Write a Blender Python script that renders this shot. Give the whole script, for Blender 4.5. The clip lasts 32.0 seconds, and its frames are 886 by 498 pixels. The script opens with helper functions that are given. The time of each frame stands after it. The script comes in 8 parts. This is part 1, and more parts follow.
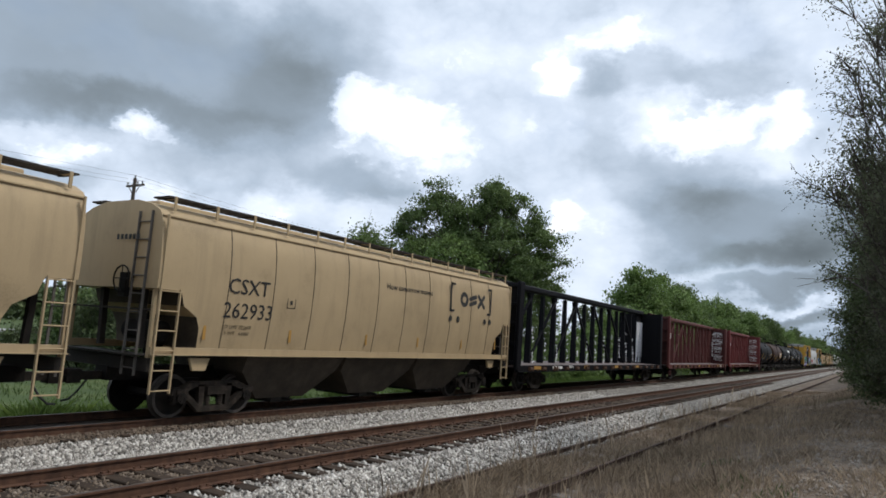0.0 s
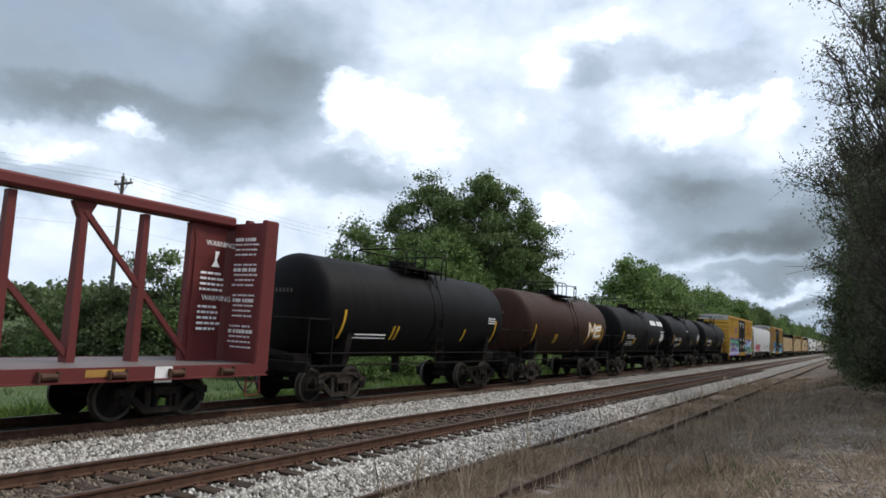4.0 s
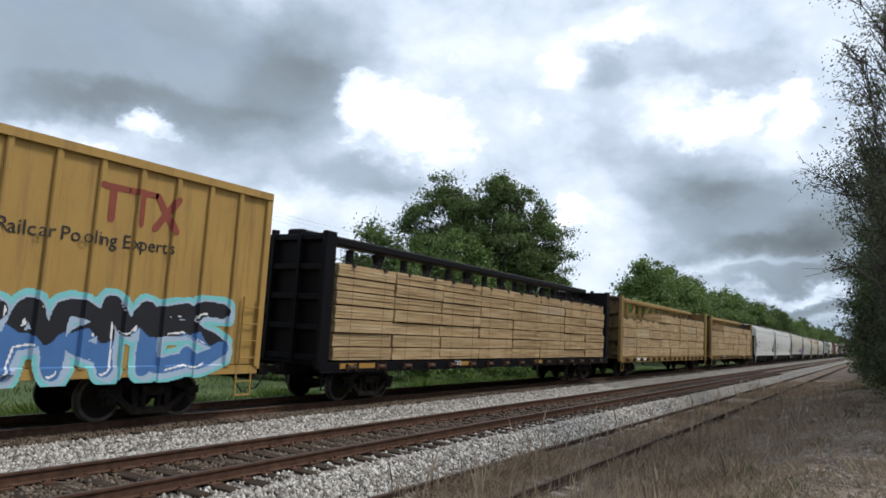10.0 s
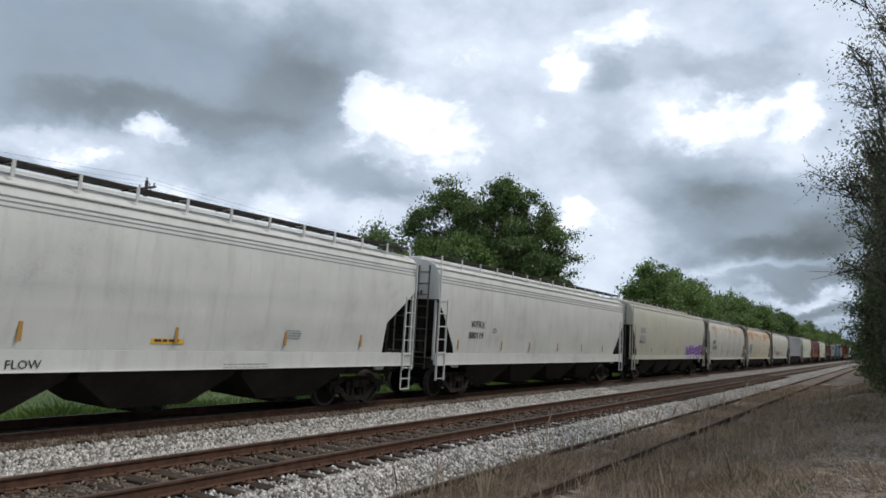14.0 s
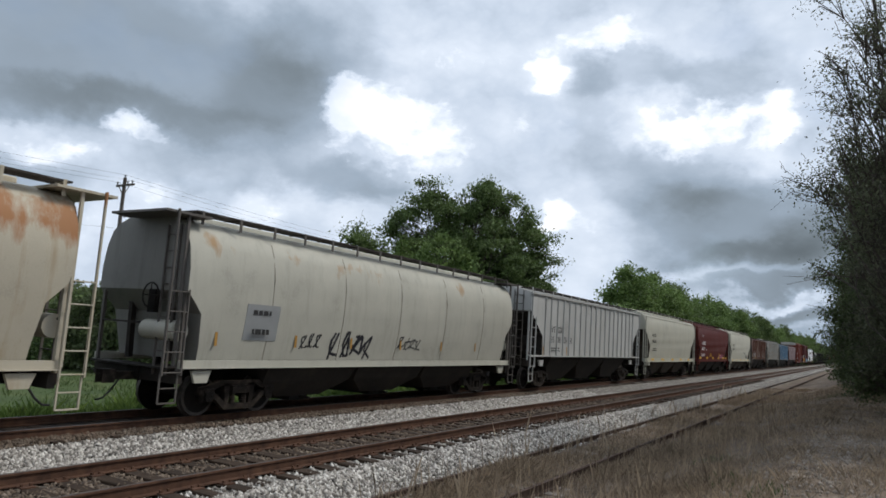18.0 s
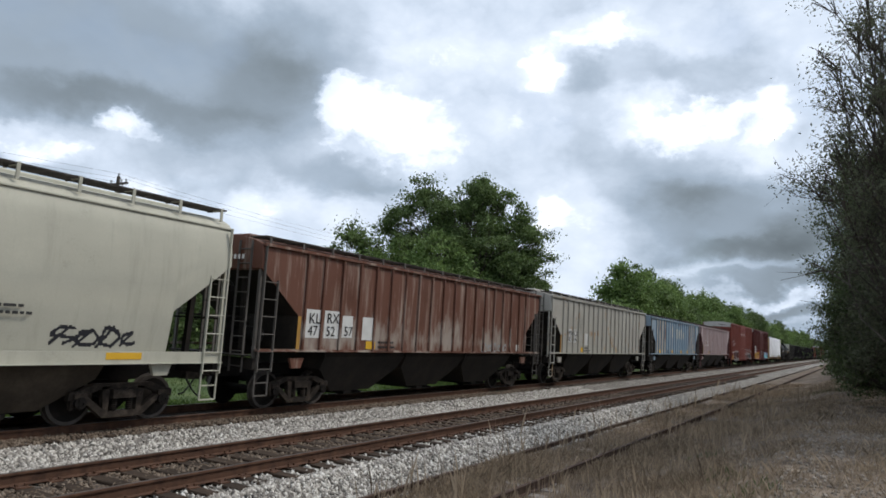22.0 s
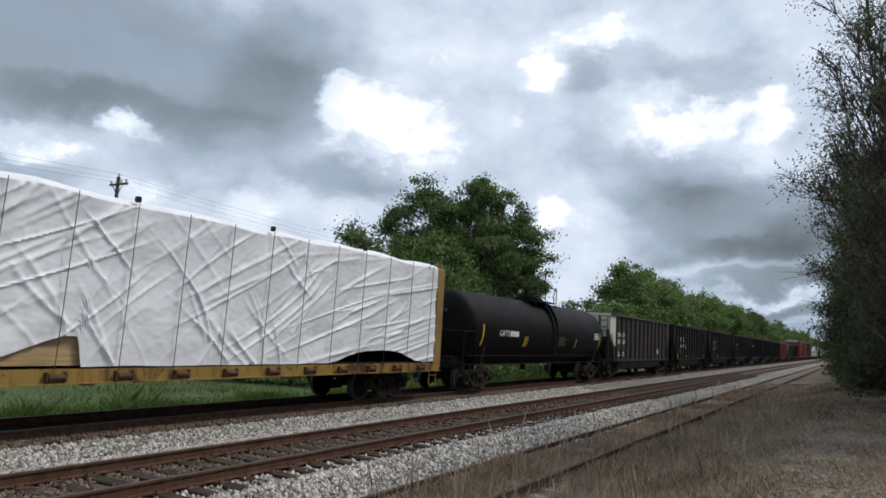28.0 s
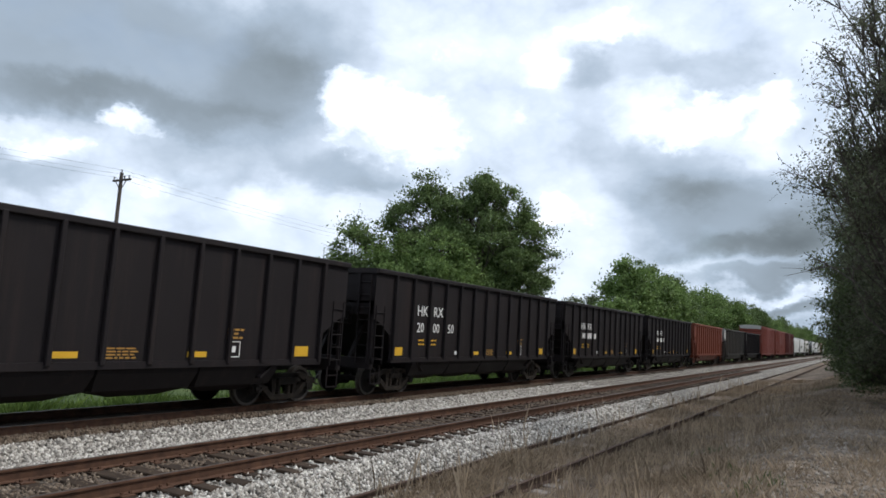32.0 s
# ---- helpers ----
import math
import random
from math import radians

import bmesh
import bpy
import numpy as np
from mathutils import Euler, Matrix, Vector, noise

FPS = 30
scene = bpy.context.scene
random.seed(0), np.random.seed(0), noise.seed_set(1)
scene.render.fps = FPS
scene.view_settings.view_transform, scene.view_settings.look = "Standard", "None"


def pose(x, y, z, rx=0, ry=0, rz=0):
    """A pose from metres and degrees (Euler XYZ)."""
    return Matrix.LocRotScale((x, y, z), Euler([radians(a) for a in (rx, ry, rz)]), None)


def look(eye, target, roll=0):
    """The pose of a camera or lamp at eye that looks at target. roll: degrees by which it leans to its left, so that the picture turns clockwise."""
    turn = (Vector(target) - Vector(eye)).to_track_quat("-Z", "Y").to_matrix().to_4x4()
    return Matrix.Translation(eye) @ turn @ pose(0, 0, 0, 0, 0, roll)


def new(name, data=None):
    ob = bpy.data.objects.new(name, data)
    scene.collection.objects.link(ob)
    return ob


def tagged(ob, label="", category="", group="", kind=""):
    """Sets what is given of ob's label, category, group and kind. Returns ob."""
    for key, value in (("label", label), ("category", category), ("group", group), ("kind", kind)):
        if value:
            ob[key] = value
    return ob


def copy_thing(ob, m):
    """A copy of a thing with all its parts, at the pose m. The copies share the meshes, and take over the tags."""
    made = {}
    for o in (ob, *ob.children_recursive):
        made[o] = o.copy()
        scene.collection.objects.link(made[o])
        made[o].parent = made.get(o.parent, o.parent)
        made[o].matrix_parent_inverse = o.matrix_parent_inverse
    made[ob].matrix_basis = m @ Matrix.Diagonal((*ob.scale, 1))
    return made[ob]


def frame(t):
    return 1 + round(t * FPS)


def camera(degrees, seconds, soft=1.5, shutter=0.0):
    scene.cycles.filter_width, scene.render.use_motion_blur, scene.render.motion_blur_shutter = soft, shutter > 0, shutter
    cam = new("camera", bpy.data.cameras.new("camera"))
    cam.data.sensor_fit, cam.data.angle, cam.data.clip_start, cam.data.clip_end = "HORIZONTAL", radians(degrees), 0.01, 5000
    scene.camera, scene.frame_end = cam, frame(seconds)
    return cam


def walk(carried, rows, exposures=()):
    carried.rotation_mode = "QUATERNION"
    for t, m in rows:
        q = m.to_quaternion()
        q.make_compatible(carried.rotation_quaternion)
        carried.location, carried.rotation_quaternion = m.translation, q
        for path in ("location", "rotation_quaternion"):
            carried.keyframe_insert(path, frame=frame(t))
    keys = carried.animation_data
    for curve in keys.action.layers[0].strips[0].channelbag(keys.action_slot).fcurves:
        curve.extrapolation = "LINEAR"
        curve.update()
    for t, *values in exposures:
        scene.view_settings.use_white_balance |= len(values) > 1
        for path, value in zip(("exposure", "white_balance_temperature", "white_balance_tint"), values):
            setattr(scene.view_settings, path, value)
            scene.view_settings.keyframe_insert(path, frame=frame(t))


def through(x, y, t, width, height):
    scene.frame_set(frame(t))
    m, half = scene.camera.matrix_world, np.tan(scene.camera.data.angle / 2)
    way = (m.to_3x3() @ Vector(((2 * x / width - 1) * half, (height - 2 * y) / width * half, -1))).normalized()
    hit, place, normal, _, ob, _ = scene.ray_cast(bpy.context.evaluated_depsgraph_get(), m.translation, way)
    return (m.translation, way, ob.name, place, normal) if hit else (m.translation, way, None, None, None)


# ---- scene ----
# A freight train passes on the far one of three tracks under a broken, cloudy sky.
# x: across the tracks (the camera at 0, the train at negative x); y: along the tracks; z: up from the rail tops.
EYE = (0.0, 0.0, 2.197)
TRAIN_X, MID_X, OLD_X, OLD_Z = -13.534, -8.80, -5.87, -0.46
SPEED, GAIN = 21.178, 0.0044     # the train's pace at 9 s in m/s, and how it quickens

cam = camera(66.16, 32.0, soft=1.7)


def aim(tilt, lean, turn):
    """The camera's pose: tilt from straight down, lean to its left, turn from the tracks' direction, in degrees."""
    return pose(*EYE, tilt, 0, turn) @ pose(0, 0, 0, 0, 0, lean)


walk(cam, [(t, aim(a, b, c)) for t, a, b, c in (
    (0, 97.072, 3.984, 32.414), (0.5, 96.925, 4.06, 32.507), (1, 96.791, 3.784, 32.508), (1.5, 96.745, 3.473, 32.348),
    (2, 96.747, 2.839, 32.279), (2.5, 96.761, 2.751, 32.276), (3, 96.64, 2.981, 32.119), (3.5, 96.58, 3.167, 31.763),
    (5.5, 96.638, 2.588, 31.465), (6, 96.654, 2.796, 31.665), (6.5, 96.65, 3.002, 31.856), (7, 96.566, 3.132, 32.072),
    (7.5, 96.468, 3.37, 32.261), (8, 96.417, 3.539, 32.42), (8.5, 96.378, 3.585, 32.574), (9, 96.413, 3.565, 32.742),
    (9.5, 96.491, 3.336, 32.84), (10, 96.572, 3.35, 32.908), (10.5, 96.618, 3.555, 33.008), (11, 96.676, 3.615, 33.088),
    (11.5, 96.747, 3.481, 33.143), (12, 96.799, 3.389, 33.205), (12.5, 96.825, 3.339, 33.296), (13, 96.839, 3.437, 33.352),
    (13.5, 96.834, 3.476, 33.389), (14, 96.828, 3.319, 33.305), (14.5, 96.885, 3.153, 33.125), (16.5, 97.07, 2.95, 32.094),
    (17, 97.061, 2.796, 31.956), (17.5, 97.024, 3.148, 31.852), (18, 97.046, 3.747, 31.723), (18.5, 96.954, 4.246, 31.739),
    (19, 96.843, 4.233, 31.741), (19.5, 96.69, 3.886, 31.686), (20, 96.614, 3.839, 31.551), (20.5, 96.597, 3.782, 31.449),
    (21, 96.65, 3.671, 31.36), (21.5, 96.735, 3.48, 31.277), (22, 96.859, 3.438, 31.29), (22.5, 96.948, 3.287, 31.283),
    (23, 97.019, 3.235, 31.169), (23.5, 97.05, 3.377, 31.136), (24, 97.103, 3.313, 31.06), (24.5, 97.146, 3.241, 31.072),
    (25, 97.221, 3.539, 31.086), (25.5, 97.211, 3.641, 31.011), (27.5, 96.933, 3.412, 31.212), (28, 96.868, 3.384, 31.295),
    (28.5, 96.848, 3.554, 31.387), (29, 96.804, 3.514, 31.443), (29.5, 96.723, 3.3, 31.461), (30, 96.661, 3.157, 31.438),
    (30.5, 96.607, 3.308, 31.451), (31, 96.574, 3.588, 31.475), (31.5, 96.494, 3.517, 31.494), (32, 96.508, 3.436, 31.503))],
     exposures=[(0, 0.27), (2, 0.29), (3.5, 0.36), (6, 0.46), (7, 0.40), (9, 0.32), (10, 0.35), (12, 0.25), (14, 0.16), (17, 0.15), (18, 0.12), (20, 0.18), (21, 0.38), (22, 0.27), (23, 0.34), (25, 0.29), (28, 0.12), (29, 0.31), (31, 0.43), (32, 0.43)])


# ---- node helpers ----
def tree_of(owner):
    owner.use_nodes = True
    owner.node_tree.nodes.clear()
    return owner.node_tree


def put(tree, kind, **values):
    """A node; keys that name an attribute set it, the rest set inputs by name (spaces as _) or by i<number>."""
    node = tree.nodes.new(kind)
    for key, value in values.items():
        slot = None
        if key[0] == "i" and key[1:].isdigit():
            slot = node.inputs[int(key[1:])]
        elif key.replace("_", " ") in node.inputs:
            slot = node.inputs[key.replace("_", " ")]
        if key == "operation":
            node.operation = value
        elif key == "use_clamp":
            node.use_clamp = value
        elif key == "data_type":
            node.data_type = value
        elif key == "blend_type":
            node.blend_type = value
        elif key == "sky_type":
            node.sky_type = value
        elif key == "sun_disc":
            node.sun_disc = value
        elif key == "sun_elevation":
            node.sun_elevation = value
        elif key == "sun_rotation":
            node.sun_rotation = value
        elif isinstance(value, bpy.types.NodeSocket):
            tree.links.new(value, slot)
        else:
            slot.default_value = value
    return node


def ramp(tree, fac, *stops):
    node = put(tree, "ShaderNodeValToRGB", Fac=fac)
    el = node.color_ramp.elements
    while len(el) < len(stops):
        el.new(0.5)
    for e, (at, c) in zip(el, stops):
        e.position = at
        e.color = (*c, 1) if len(c) == 3 else c
    return node.outputs[0]


def maths(tree, op, a, b=0.0, c=0.0, clamp=False):
    return put(tree, "ShaderNodeMath", operation=op, use_clamp=clamp, i0=a, i1=b, i2=c).outputs[0]


def mixed(tree, fac, a, b, blend="MIX"):
    node = put(tree, "ShaderNodeMix", data_type="RGBA", blend_type=blend)
    for slot, value in zip((node.inputs[0], node.inputs[6], node.inputs[7]), (fac, a, b)):
        if isinstance(value, bpy.types.NodeSocket):
            tree.links.new(value, slot)
        else:
            slot.default_value = value if not isinstance(value, tuple) or len(value) == 4 else (*value, 1)
    return node.outputs[2]


def noised(tree, vector, scale, detail=4.0, rough=0.55, stretch=(1, 1, 1)):
    m = put(tree, "ShaderNodeMapping", Vector=vector, Scale=stretch)
    return put(tree, "ShaderNodeTexNoise", Vector=m.outputs[0], Scale=scale, Detail=detail, Roughness=rough).outputs[0]


# ---- sky and sun ----
SUN_EL, SUN_AZ = radians(52), radians(50)


def cloudy_world():
    world = bpy.data.worlds.new("sky")
    scene.world = world
    tree = tree_of(world)
    way = put(tree, "ShaderNodeTexCoord").outputs["Generated"]
    sep = put(tree, "ShaderNodeSeparateXYZ", Vector=way)
    sky = put(tree, "ShaderNodeTexSky", sky_type="NISHITA", sun_disc=False, sun_elevation=SUN_EL, sun_rotation=SUN_AZ)
    flat = put(tree, "ShaderNodeMapping", Vector=way, Scale=(1, 1, 1.5)).outputs[0]
    bent = put(tree, "ShaderNodeTexNoise", Vector=flat, Scale=7.0, Detail=8, Roughness=0.58).outputs[1]
    warp = put(tree, "ShaderNodeVectorMath", operation="MULTIPLY_ADD", i0=bent, i1=(0.07, 0.07, 0.07), i2=flat).outputs[0]
    big = put(tree, "ShaderNodeTexNoise", Vector=flat, Scale=4.0, Detail=7, Roughness=0.52).outputs[0]
    puff = put(tree, "ShaderNodeTexVoronoi", Vector=warp, Scale=9.0, Detail=3.0, Roughness=0.5, Lacunarity=2.3).outputs["Distance"]
    fine = maths(tree, "SUBTRACT", 1.0, puff)
    wob = put(tree, "ShaderNodeVectorMath", operation="MULTIPLY_ADD", i0=bent, i1=(0.13, 0.13, 0.13), i2=way).outputs[0]

    def lump(az, el, wide, tall):
        """A soft bank of cloud or a gap, round a compass direction."""
        c = Vector((-math.sin(radians(az)) * math.cos(radians(el)), math.cos(radians(az)) * math.cos(radians(el)), math.sin(radians(el))))
        side = Vector((-c.y, c.x, 0)).normalized()
        up = c.cross(side)
        sub = put(tree, "ShaderNodeVectorMath", operation="SUBTRACT", i0=wob, i1=tuple(c + Vector((0.065, 0.065, 0.065)))).outputs[0]
        a = put(tree, "ShaderNodeVectorMath", operation="DOT_PRODUCT", i0=sub, i1=tuple(side / math.sin(radians(wide)))).outputs["Value"]
        b = put(tree, "ShaderNodeVectorMath", operation="DOT_PRODUCT", i0=sub, i1=tuple(up / math.sin(radians(tall)))).outputs["Value"]
        q = maths(tree, "ADD", maths(tree, "MULTIPLY", a, a), maths(tree, "MULTIPLY", b, b))
        front = maths(tree, "GREATER_THAN", put(tree, "ShaderNodeVectorMath", operation="DOT_PRODUCT", i0=way, i1=tuple(c)).outputs["Value"], 0.0)
        return maths(tree, "MULTIPLY", front, maths(tree, "EXPONENT", maths(tree, "MULTIPLY", maths(tree, "MULTIPLY", q, q), -1.0)))

    grain = maths(tree, "ADD", maths(tree, "MULTIPLY_ADD", big, 0.34, -0.17), maths(tree, "MULTIPLY_ADD", fine, 0.16, -0.075))
    shade, heap = 0.685, 0.0
    for az, el, wide, tall, weight in DARK_BANKS:
        shade = maths(tree, "MULTIPLY_ADD", lump(az, el, wide, tall), weight, shade)
    for az, el, wide, tall, weight in BRIGHT_GAPS:
        heap = maths(tree, "MULTIPLY_ADD", lump(az, el, wide, tall), weight, heap)
    shade = maths(tree, "MULTIPLY_ADD", heap, 0.42, shade)
    calm = ramp(tree, shade, (0.40, (0.16, 0.16, 0.16)), (0.64, (1, 1, 1)))     # the dark bellies of the clouds are smooth
    shade = maths(tree, "MULTIPLY_ADD", grain, calm, shade)
    # heaped white tops with crisp, billowing edges
    curl = put(tree, "ShaderNodeTexNoise", Vector=warp, Scale=11.0, Detail=10, Roughness=0.64).outputs[0]
    edge = maths(tree, "ADD", maths(tree, "MULTIPLY_ADD", curl, 0.8, -0.4), maths(tree, "MULTIPLY_ADD", fine, 0.22, -0.13))
    top = maths(tree, "ADD", heap, edge)
    shade = maths(tree, "MULTIPLY_ADD", ramp(tree, top, (0.09, (0, 0, 0)), (0.17, (1, 1, 1))), 0.12, shade)
    shade = maths(tree, "MULTIPLY_ADD", ramp(tree, top, (0.18, (0, 0, 0)), (0.26, (1, 1, 1))), 0.15, shade)
    cloud = ramp(tree, shade, (0.0, (0.095, 0.115, 0.13)), (0.22, (0.165, 0.20, 0.23)), (0.42, (0.31, 0.38, 0.468)), (0.58, (0.53, 0.61, 0.727)), (0.76, (0.74, 0.81, 0.916)), (0.95, (1.0, 1.0, 1.0)))
    blue = put(tree, "ShaderNodeVectorMath", operation="SCALE", i0=sky.outputs[0], Scale=0.11).outputs[0]
    thin = maths(tree, "MULTIPLY", ramp(tree, put(tree, "ShaderNodeTexNoise", Vector=warp, Scale=4.2, Detail=5).outputs[0], (0.55, (0, 0, 0)), (0.7, (1, 1, 1))), 0.25)
    colour = mixed(tree, thin, cloud, blue)
    back = put(tree, "ShaderNodeBackground", Color=colour, Strength=1.06)
    put(tree, "ShaderNodeOutputWorld", Surface=back.outputs[0])


# direction (degrees left of the tracks, height), half widths, and how much brighter or darker
DARK_BANKS = [(5.1, 3.4, 6.0, 2.0, -0.2), (57.1, 19.2, 18.0, 5.9, -0.27), (57.5, 15.1, 11.7, 1.9, -0.17), (66.5, 16.7, 7.1, 5.2, -0.06), (46.7, 18.1, 5.2, 3.6, -0.12), (43.4, 24.0, 5.2, 5.7, -0.12), (57.1, 23.3, 16.7, 2.9, -0.06), (40.5, 12.5, 5.7, 2.0, -0.24), (36.6, 11.0, 2.9, 1.2, -0.1),
              (51.6, 12.2, 6.2, 2.1, -0.14), (58.6, 10.6, 3.8, 1.2, -0.08), (65.1, 8.5, 6.2, 1.7, -0.2), (8.2, 9.6, 9.0, 3.6, -0.34), (5.9, 7.1, 6.2, 1.7, -0.2), (13.4, 13.4, 5.2, 2.9, -0.2), (16.0, 21.6, 4.8, 1.9, -0.16), (8.7, 21.0, 5.2, 1.9, -0.12),
              (19.4, 18.4, 2.1, 4.3, -0.14), (3.0, 2.6, 5.7, 0.6, -0.22), (5.9, 4.9, 8.0, 0.7, -0.2), (1.9, 0.9, 6.6, 0.9, -0.22), (1.5, 7.6, 4.3, 2.9, -0.16)]
BRIGHT_GAPS = [(37.0, 17.2, 6.6, 3.6, 0.34), (32.0, 15.2, 2.9, 1.9, 0.12), (40.6, 19.4, 3.3, 2.4, 0.16), (29.6, 24.5, 8.0, 3.3, 0.15), (18.9, 24.5, 4.0, 1.9, 0.34), (23.5, 21.6, 2.1, 1.2, 0.3), (26.7, 17.5, 2.9, 2.4, 0.1), (14.2, 17.0, 3.1, 1.9, 0.28),
               (11.0, 18.7, 2.1, 1.3, 0.3), (6.8, 17.2, 2.9, 2.6, 0.38), (5.1, 18.9, 1.9, 2.9, 0.15), (47.3, 9.0, 2.6, 1.8, 0.34), (54.3, 8.7, 2.9, 1.2, 0.2), (57.3, 13.7, 3.8, 1.0, 0.3), (62.9, 11.0, 3.3, 0.9, 0.25), (66.3, 12.4, 2.9, 1.0, 0.22),
               (22.4, 10.4, 1.5, 1.8, 0.28), (20.2, 7.9, 3.3, 2.9, 0.12), (10.2, 6.0, 7.1, 0.5, 0.16), (4.8, 3.7, 6.6, 0.5, 0.14), (62.9, 20.6, 5.2, 1.3, 0.05)]
cloudy_world()

sun = new("sun", bpy.data.lights.new("sun", "SUN"))
sun.data.energy, sun.data.angle, sun.data.color = 1.9, radians(12), (1.0, 0.94, 0.86)
sun.matrix_world = look((0, 0, 50), Vector((0, 0, 50)) - Vector((math.sin(SUN_AZ) * math.cos(SUN_EL), math.cos(SUN_AZ) * math.cos(SUN_EL), math.sin(SUN_EL))))


# ---- materials ----
MATS = {}


def surface(name, colours, scale=4.0, rough=0.7, metal=0.0, bump=0.2, fine=40.0, stretch=(1, 1, 1), streak=0.0, streak_colour=(0.1, 0.08, 0.06), spots=None, vary=0.0, space="Object", bump_far=0.01, runs=None, spec=0.25):
    """A worn surface: colours blended by a broad and a fine noise, streaks that run down it, and spots of another colour."""
    if name in MATS:
        return MATS[name]
    mat = bpy.data.materials.new(name)
    tree = tree_of(mat)
    at = put(tree, "ShaderNodeTexCoord").outputs[space]
    if space == "Object":
        info = put(tree, "ShaderNodeObjectInfo")
        shift = put(tree, "ShaderNodeVectorMath", operation="SCALE", i0=(7.3, 3.1, 5.7), Scale=info.outputs["Random"]).outputs[0]
        at = put(tree, "ShaderNodeVectorMath", operation="ADD", i0=at, i1=shift).outputs[0]
    broad = noised(tree, at, scale, 5, 0.6, stretch)
    grain = noised(tree, at, fine, 4, 0.6, stretch)
    fac = maths(tree, "ADD", maths(tree, "MULTIPLY", broad, 0.75), maths(tree, "MULTIPLY", grain, 0.25))
    n = len(colours)
    colour = ramp(tree, fac, *[(0.3 + 0.4 * i / max(n - 1, 1), c) for i, c in enumerate(colours)])
    if streak:
        s = noised(tree, at, 1.0, 6, 0.7, (3.2, 3.2, 0.3))
        s = ramp(tree, s, (0.5, (0, 0, 0)), (0.72, (1, 1, 1)))
        colour = mixed(tree, maths(tree, "MULTIPLY", s, streak), colour, streak_colour)
    if spots:
        at_least, spot_colour, spot_scale = spots
        s = noised(tree, at, spot_scale, 6, 0.7)
        colour = mixed(tree, ramp(tree, s, (at_least, (0, 0, 0)), (at_least + 0.07, (1, 1, 1))), colour, spot_colour)
    if runs:
        top, length, run_colour, amount = runs
        z = put(tree, "ShaderNodeSeparateXYZ", Vector=put(tree, "ShaderNodeTexCoord").outputs["Object"]).outputs[2]
        down = maths(tree, "DIVIDE", maths(tree, "SUBTRACT", top, z), length)
        fine_run = maths(tree, "MULTIPLY_ADD", noised(tree, at, 1.0, 6, 0.65, (2.4, 2.4, 0.8)), 2.8, -1.4)
        wide_run = maths(tree, "MULTIPLY_ADD", noised(tree, at, 1.1, 3, 0.5, (0.8, 0.8, 0.5)), 2.4, -1.2)
        s = maths(tree, "ADD", maths(tree, "ADD", fine_run, wide_run), amount)
        s = maths(tree, "MULTIPLY_ADD", maths(tree, "ABSOLUTE", maths(tree, "SUBTRACT", down, 0.3)), -1.3, s)
        colour = mixed(tree, ramp(tree, s, (0.0, (0, 0, 0)), (0.22, (0.35, 0.35, 0.35)), (0.6, (0.85, 0.85, 0.85))), colour, run_colour)
    if vary:
        r = put(tree, "ShaderNodeObjectInfo").outputs["Random"] if space == "Object" else None
        hsv = put(tree, "ShaderNodeHueSaturation", Color=colour, Value=maths(tree, "MULTIPLY_ADD", r, vary, 1.0 - vary / 2))
        colour = hsv.outputs[0]
    bs = put(tree, "ShaderNodeBsdfPrincipled", Base_Color=colour, Roughness=maths(tree, "MULTIPLY_ADD", broad, 0.25, rough - 0.12), Metallic=metal)
    bs.inputs["Specular IOR Level"].default_value = spec
    if bump:
        b = put(tree, "ShaderNodeBump", Height=fac, Strength=bump, Distance=bump_far)
        tree.links.new(b.outputs[0], bs.inputs["Normal"])
    put(tree, "ShaderNodeOutputMaterial", Surface=bs.outputs[0])
    MATS[name] = mat
    return mat


def paint(name, base, dirt=0.35, rust=0.0, rough=0.6, dirt_colour=None, runs=None, spots=None, spec=0.2):
    """Railway car paint: faded in patches, streaked by rain, with rust where it has failed."""
    b = Vector(base)
    d = dirt_colour or tuple(b * 0.55 + Vector((0.05, 0.042, 0.033)) * 0.6)
    return surface(name, [tuple(b * 0.74), tuple(b * 0.97), tuple(b * 1.03), tuple(b * 1.13)], 0.8, rough, 0.0, 0.06, 30, (1, 1, 1), min(1.0, dirt * 1.3), d,
                   spots or ((0.74 - rust, (0.16, 0.065, 0.03), 2.6) if rust else None), runs=runs, spec=spec)


def plain(name, colour, rough=0.6):
    return surface(name, [tuple(Vector(colour) * 0.9), colour, tuple(Vector(colour) * 1.08)], 3.0, rough, 0, 0.05, 50)


def leafy(name, dark, light, rough=0.6, through=0.3):
    """Leaves that differ from one to the next and let a little light through."""
    mat = bpy.data.materials.new(name)
    tree = tree_of(mat)
    geo = put(tree, "ShaderNodeNewGeometry")
    at = put(tree, "ShaderNodeTexCoord").outputs["Object"]
    patch = noised(tree, at, 0.35, 3)
    fac = maths(tree, "ADD", maths(tree, "MULTIPLY", geo.outputs["Random Per Island"], 0.5), maths(tree, "MULTIPLY", patch, 0.6))
    colour = ramp(tree, fac, (0.2, dark), (0.85, light))
    bs = put(tree, "ShaderNodeBsdfPrincipled", Base_Color=colour, Roughness=rough)
    bs.inputs["Specular IOR Level"].default_value = 0.25
    tr = put(tree, "ShaderNodeBsdfTranslucent", Color=colour)
    mix = put(tree, "ShaderNodeMixShader", Fac=through, i1=bs.outputs[0], i2=tr.outputs[0])
    put(tree, "ShaderNodeOutputMaterial", Surface=mix.outputs[0])
    return mat


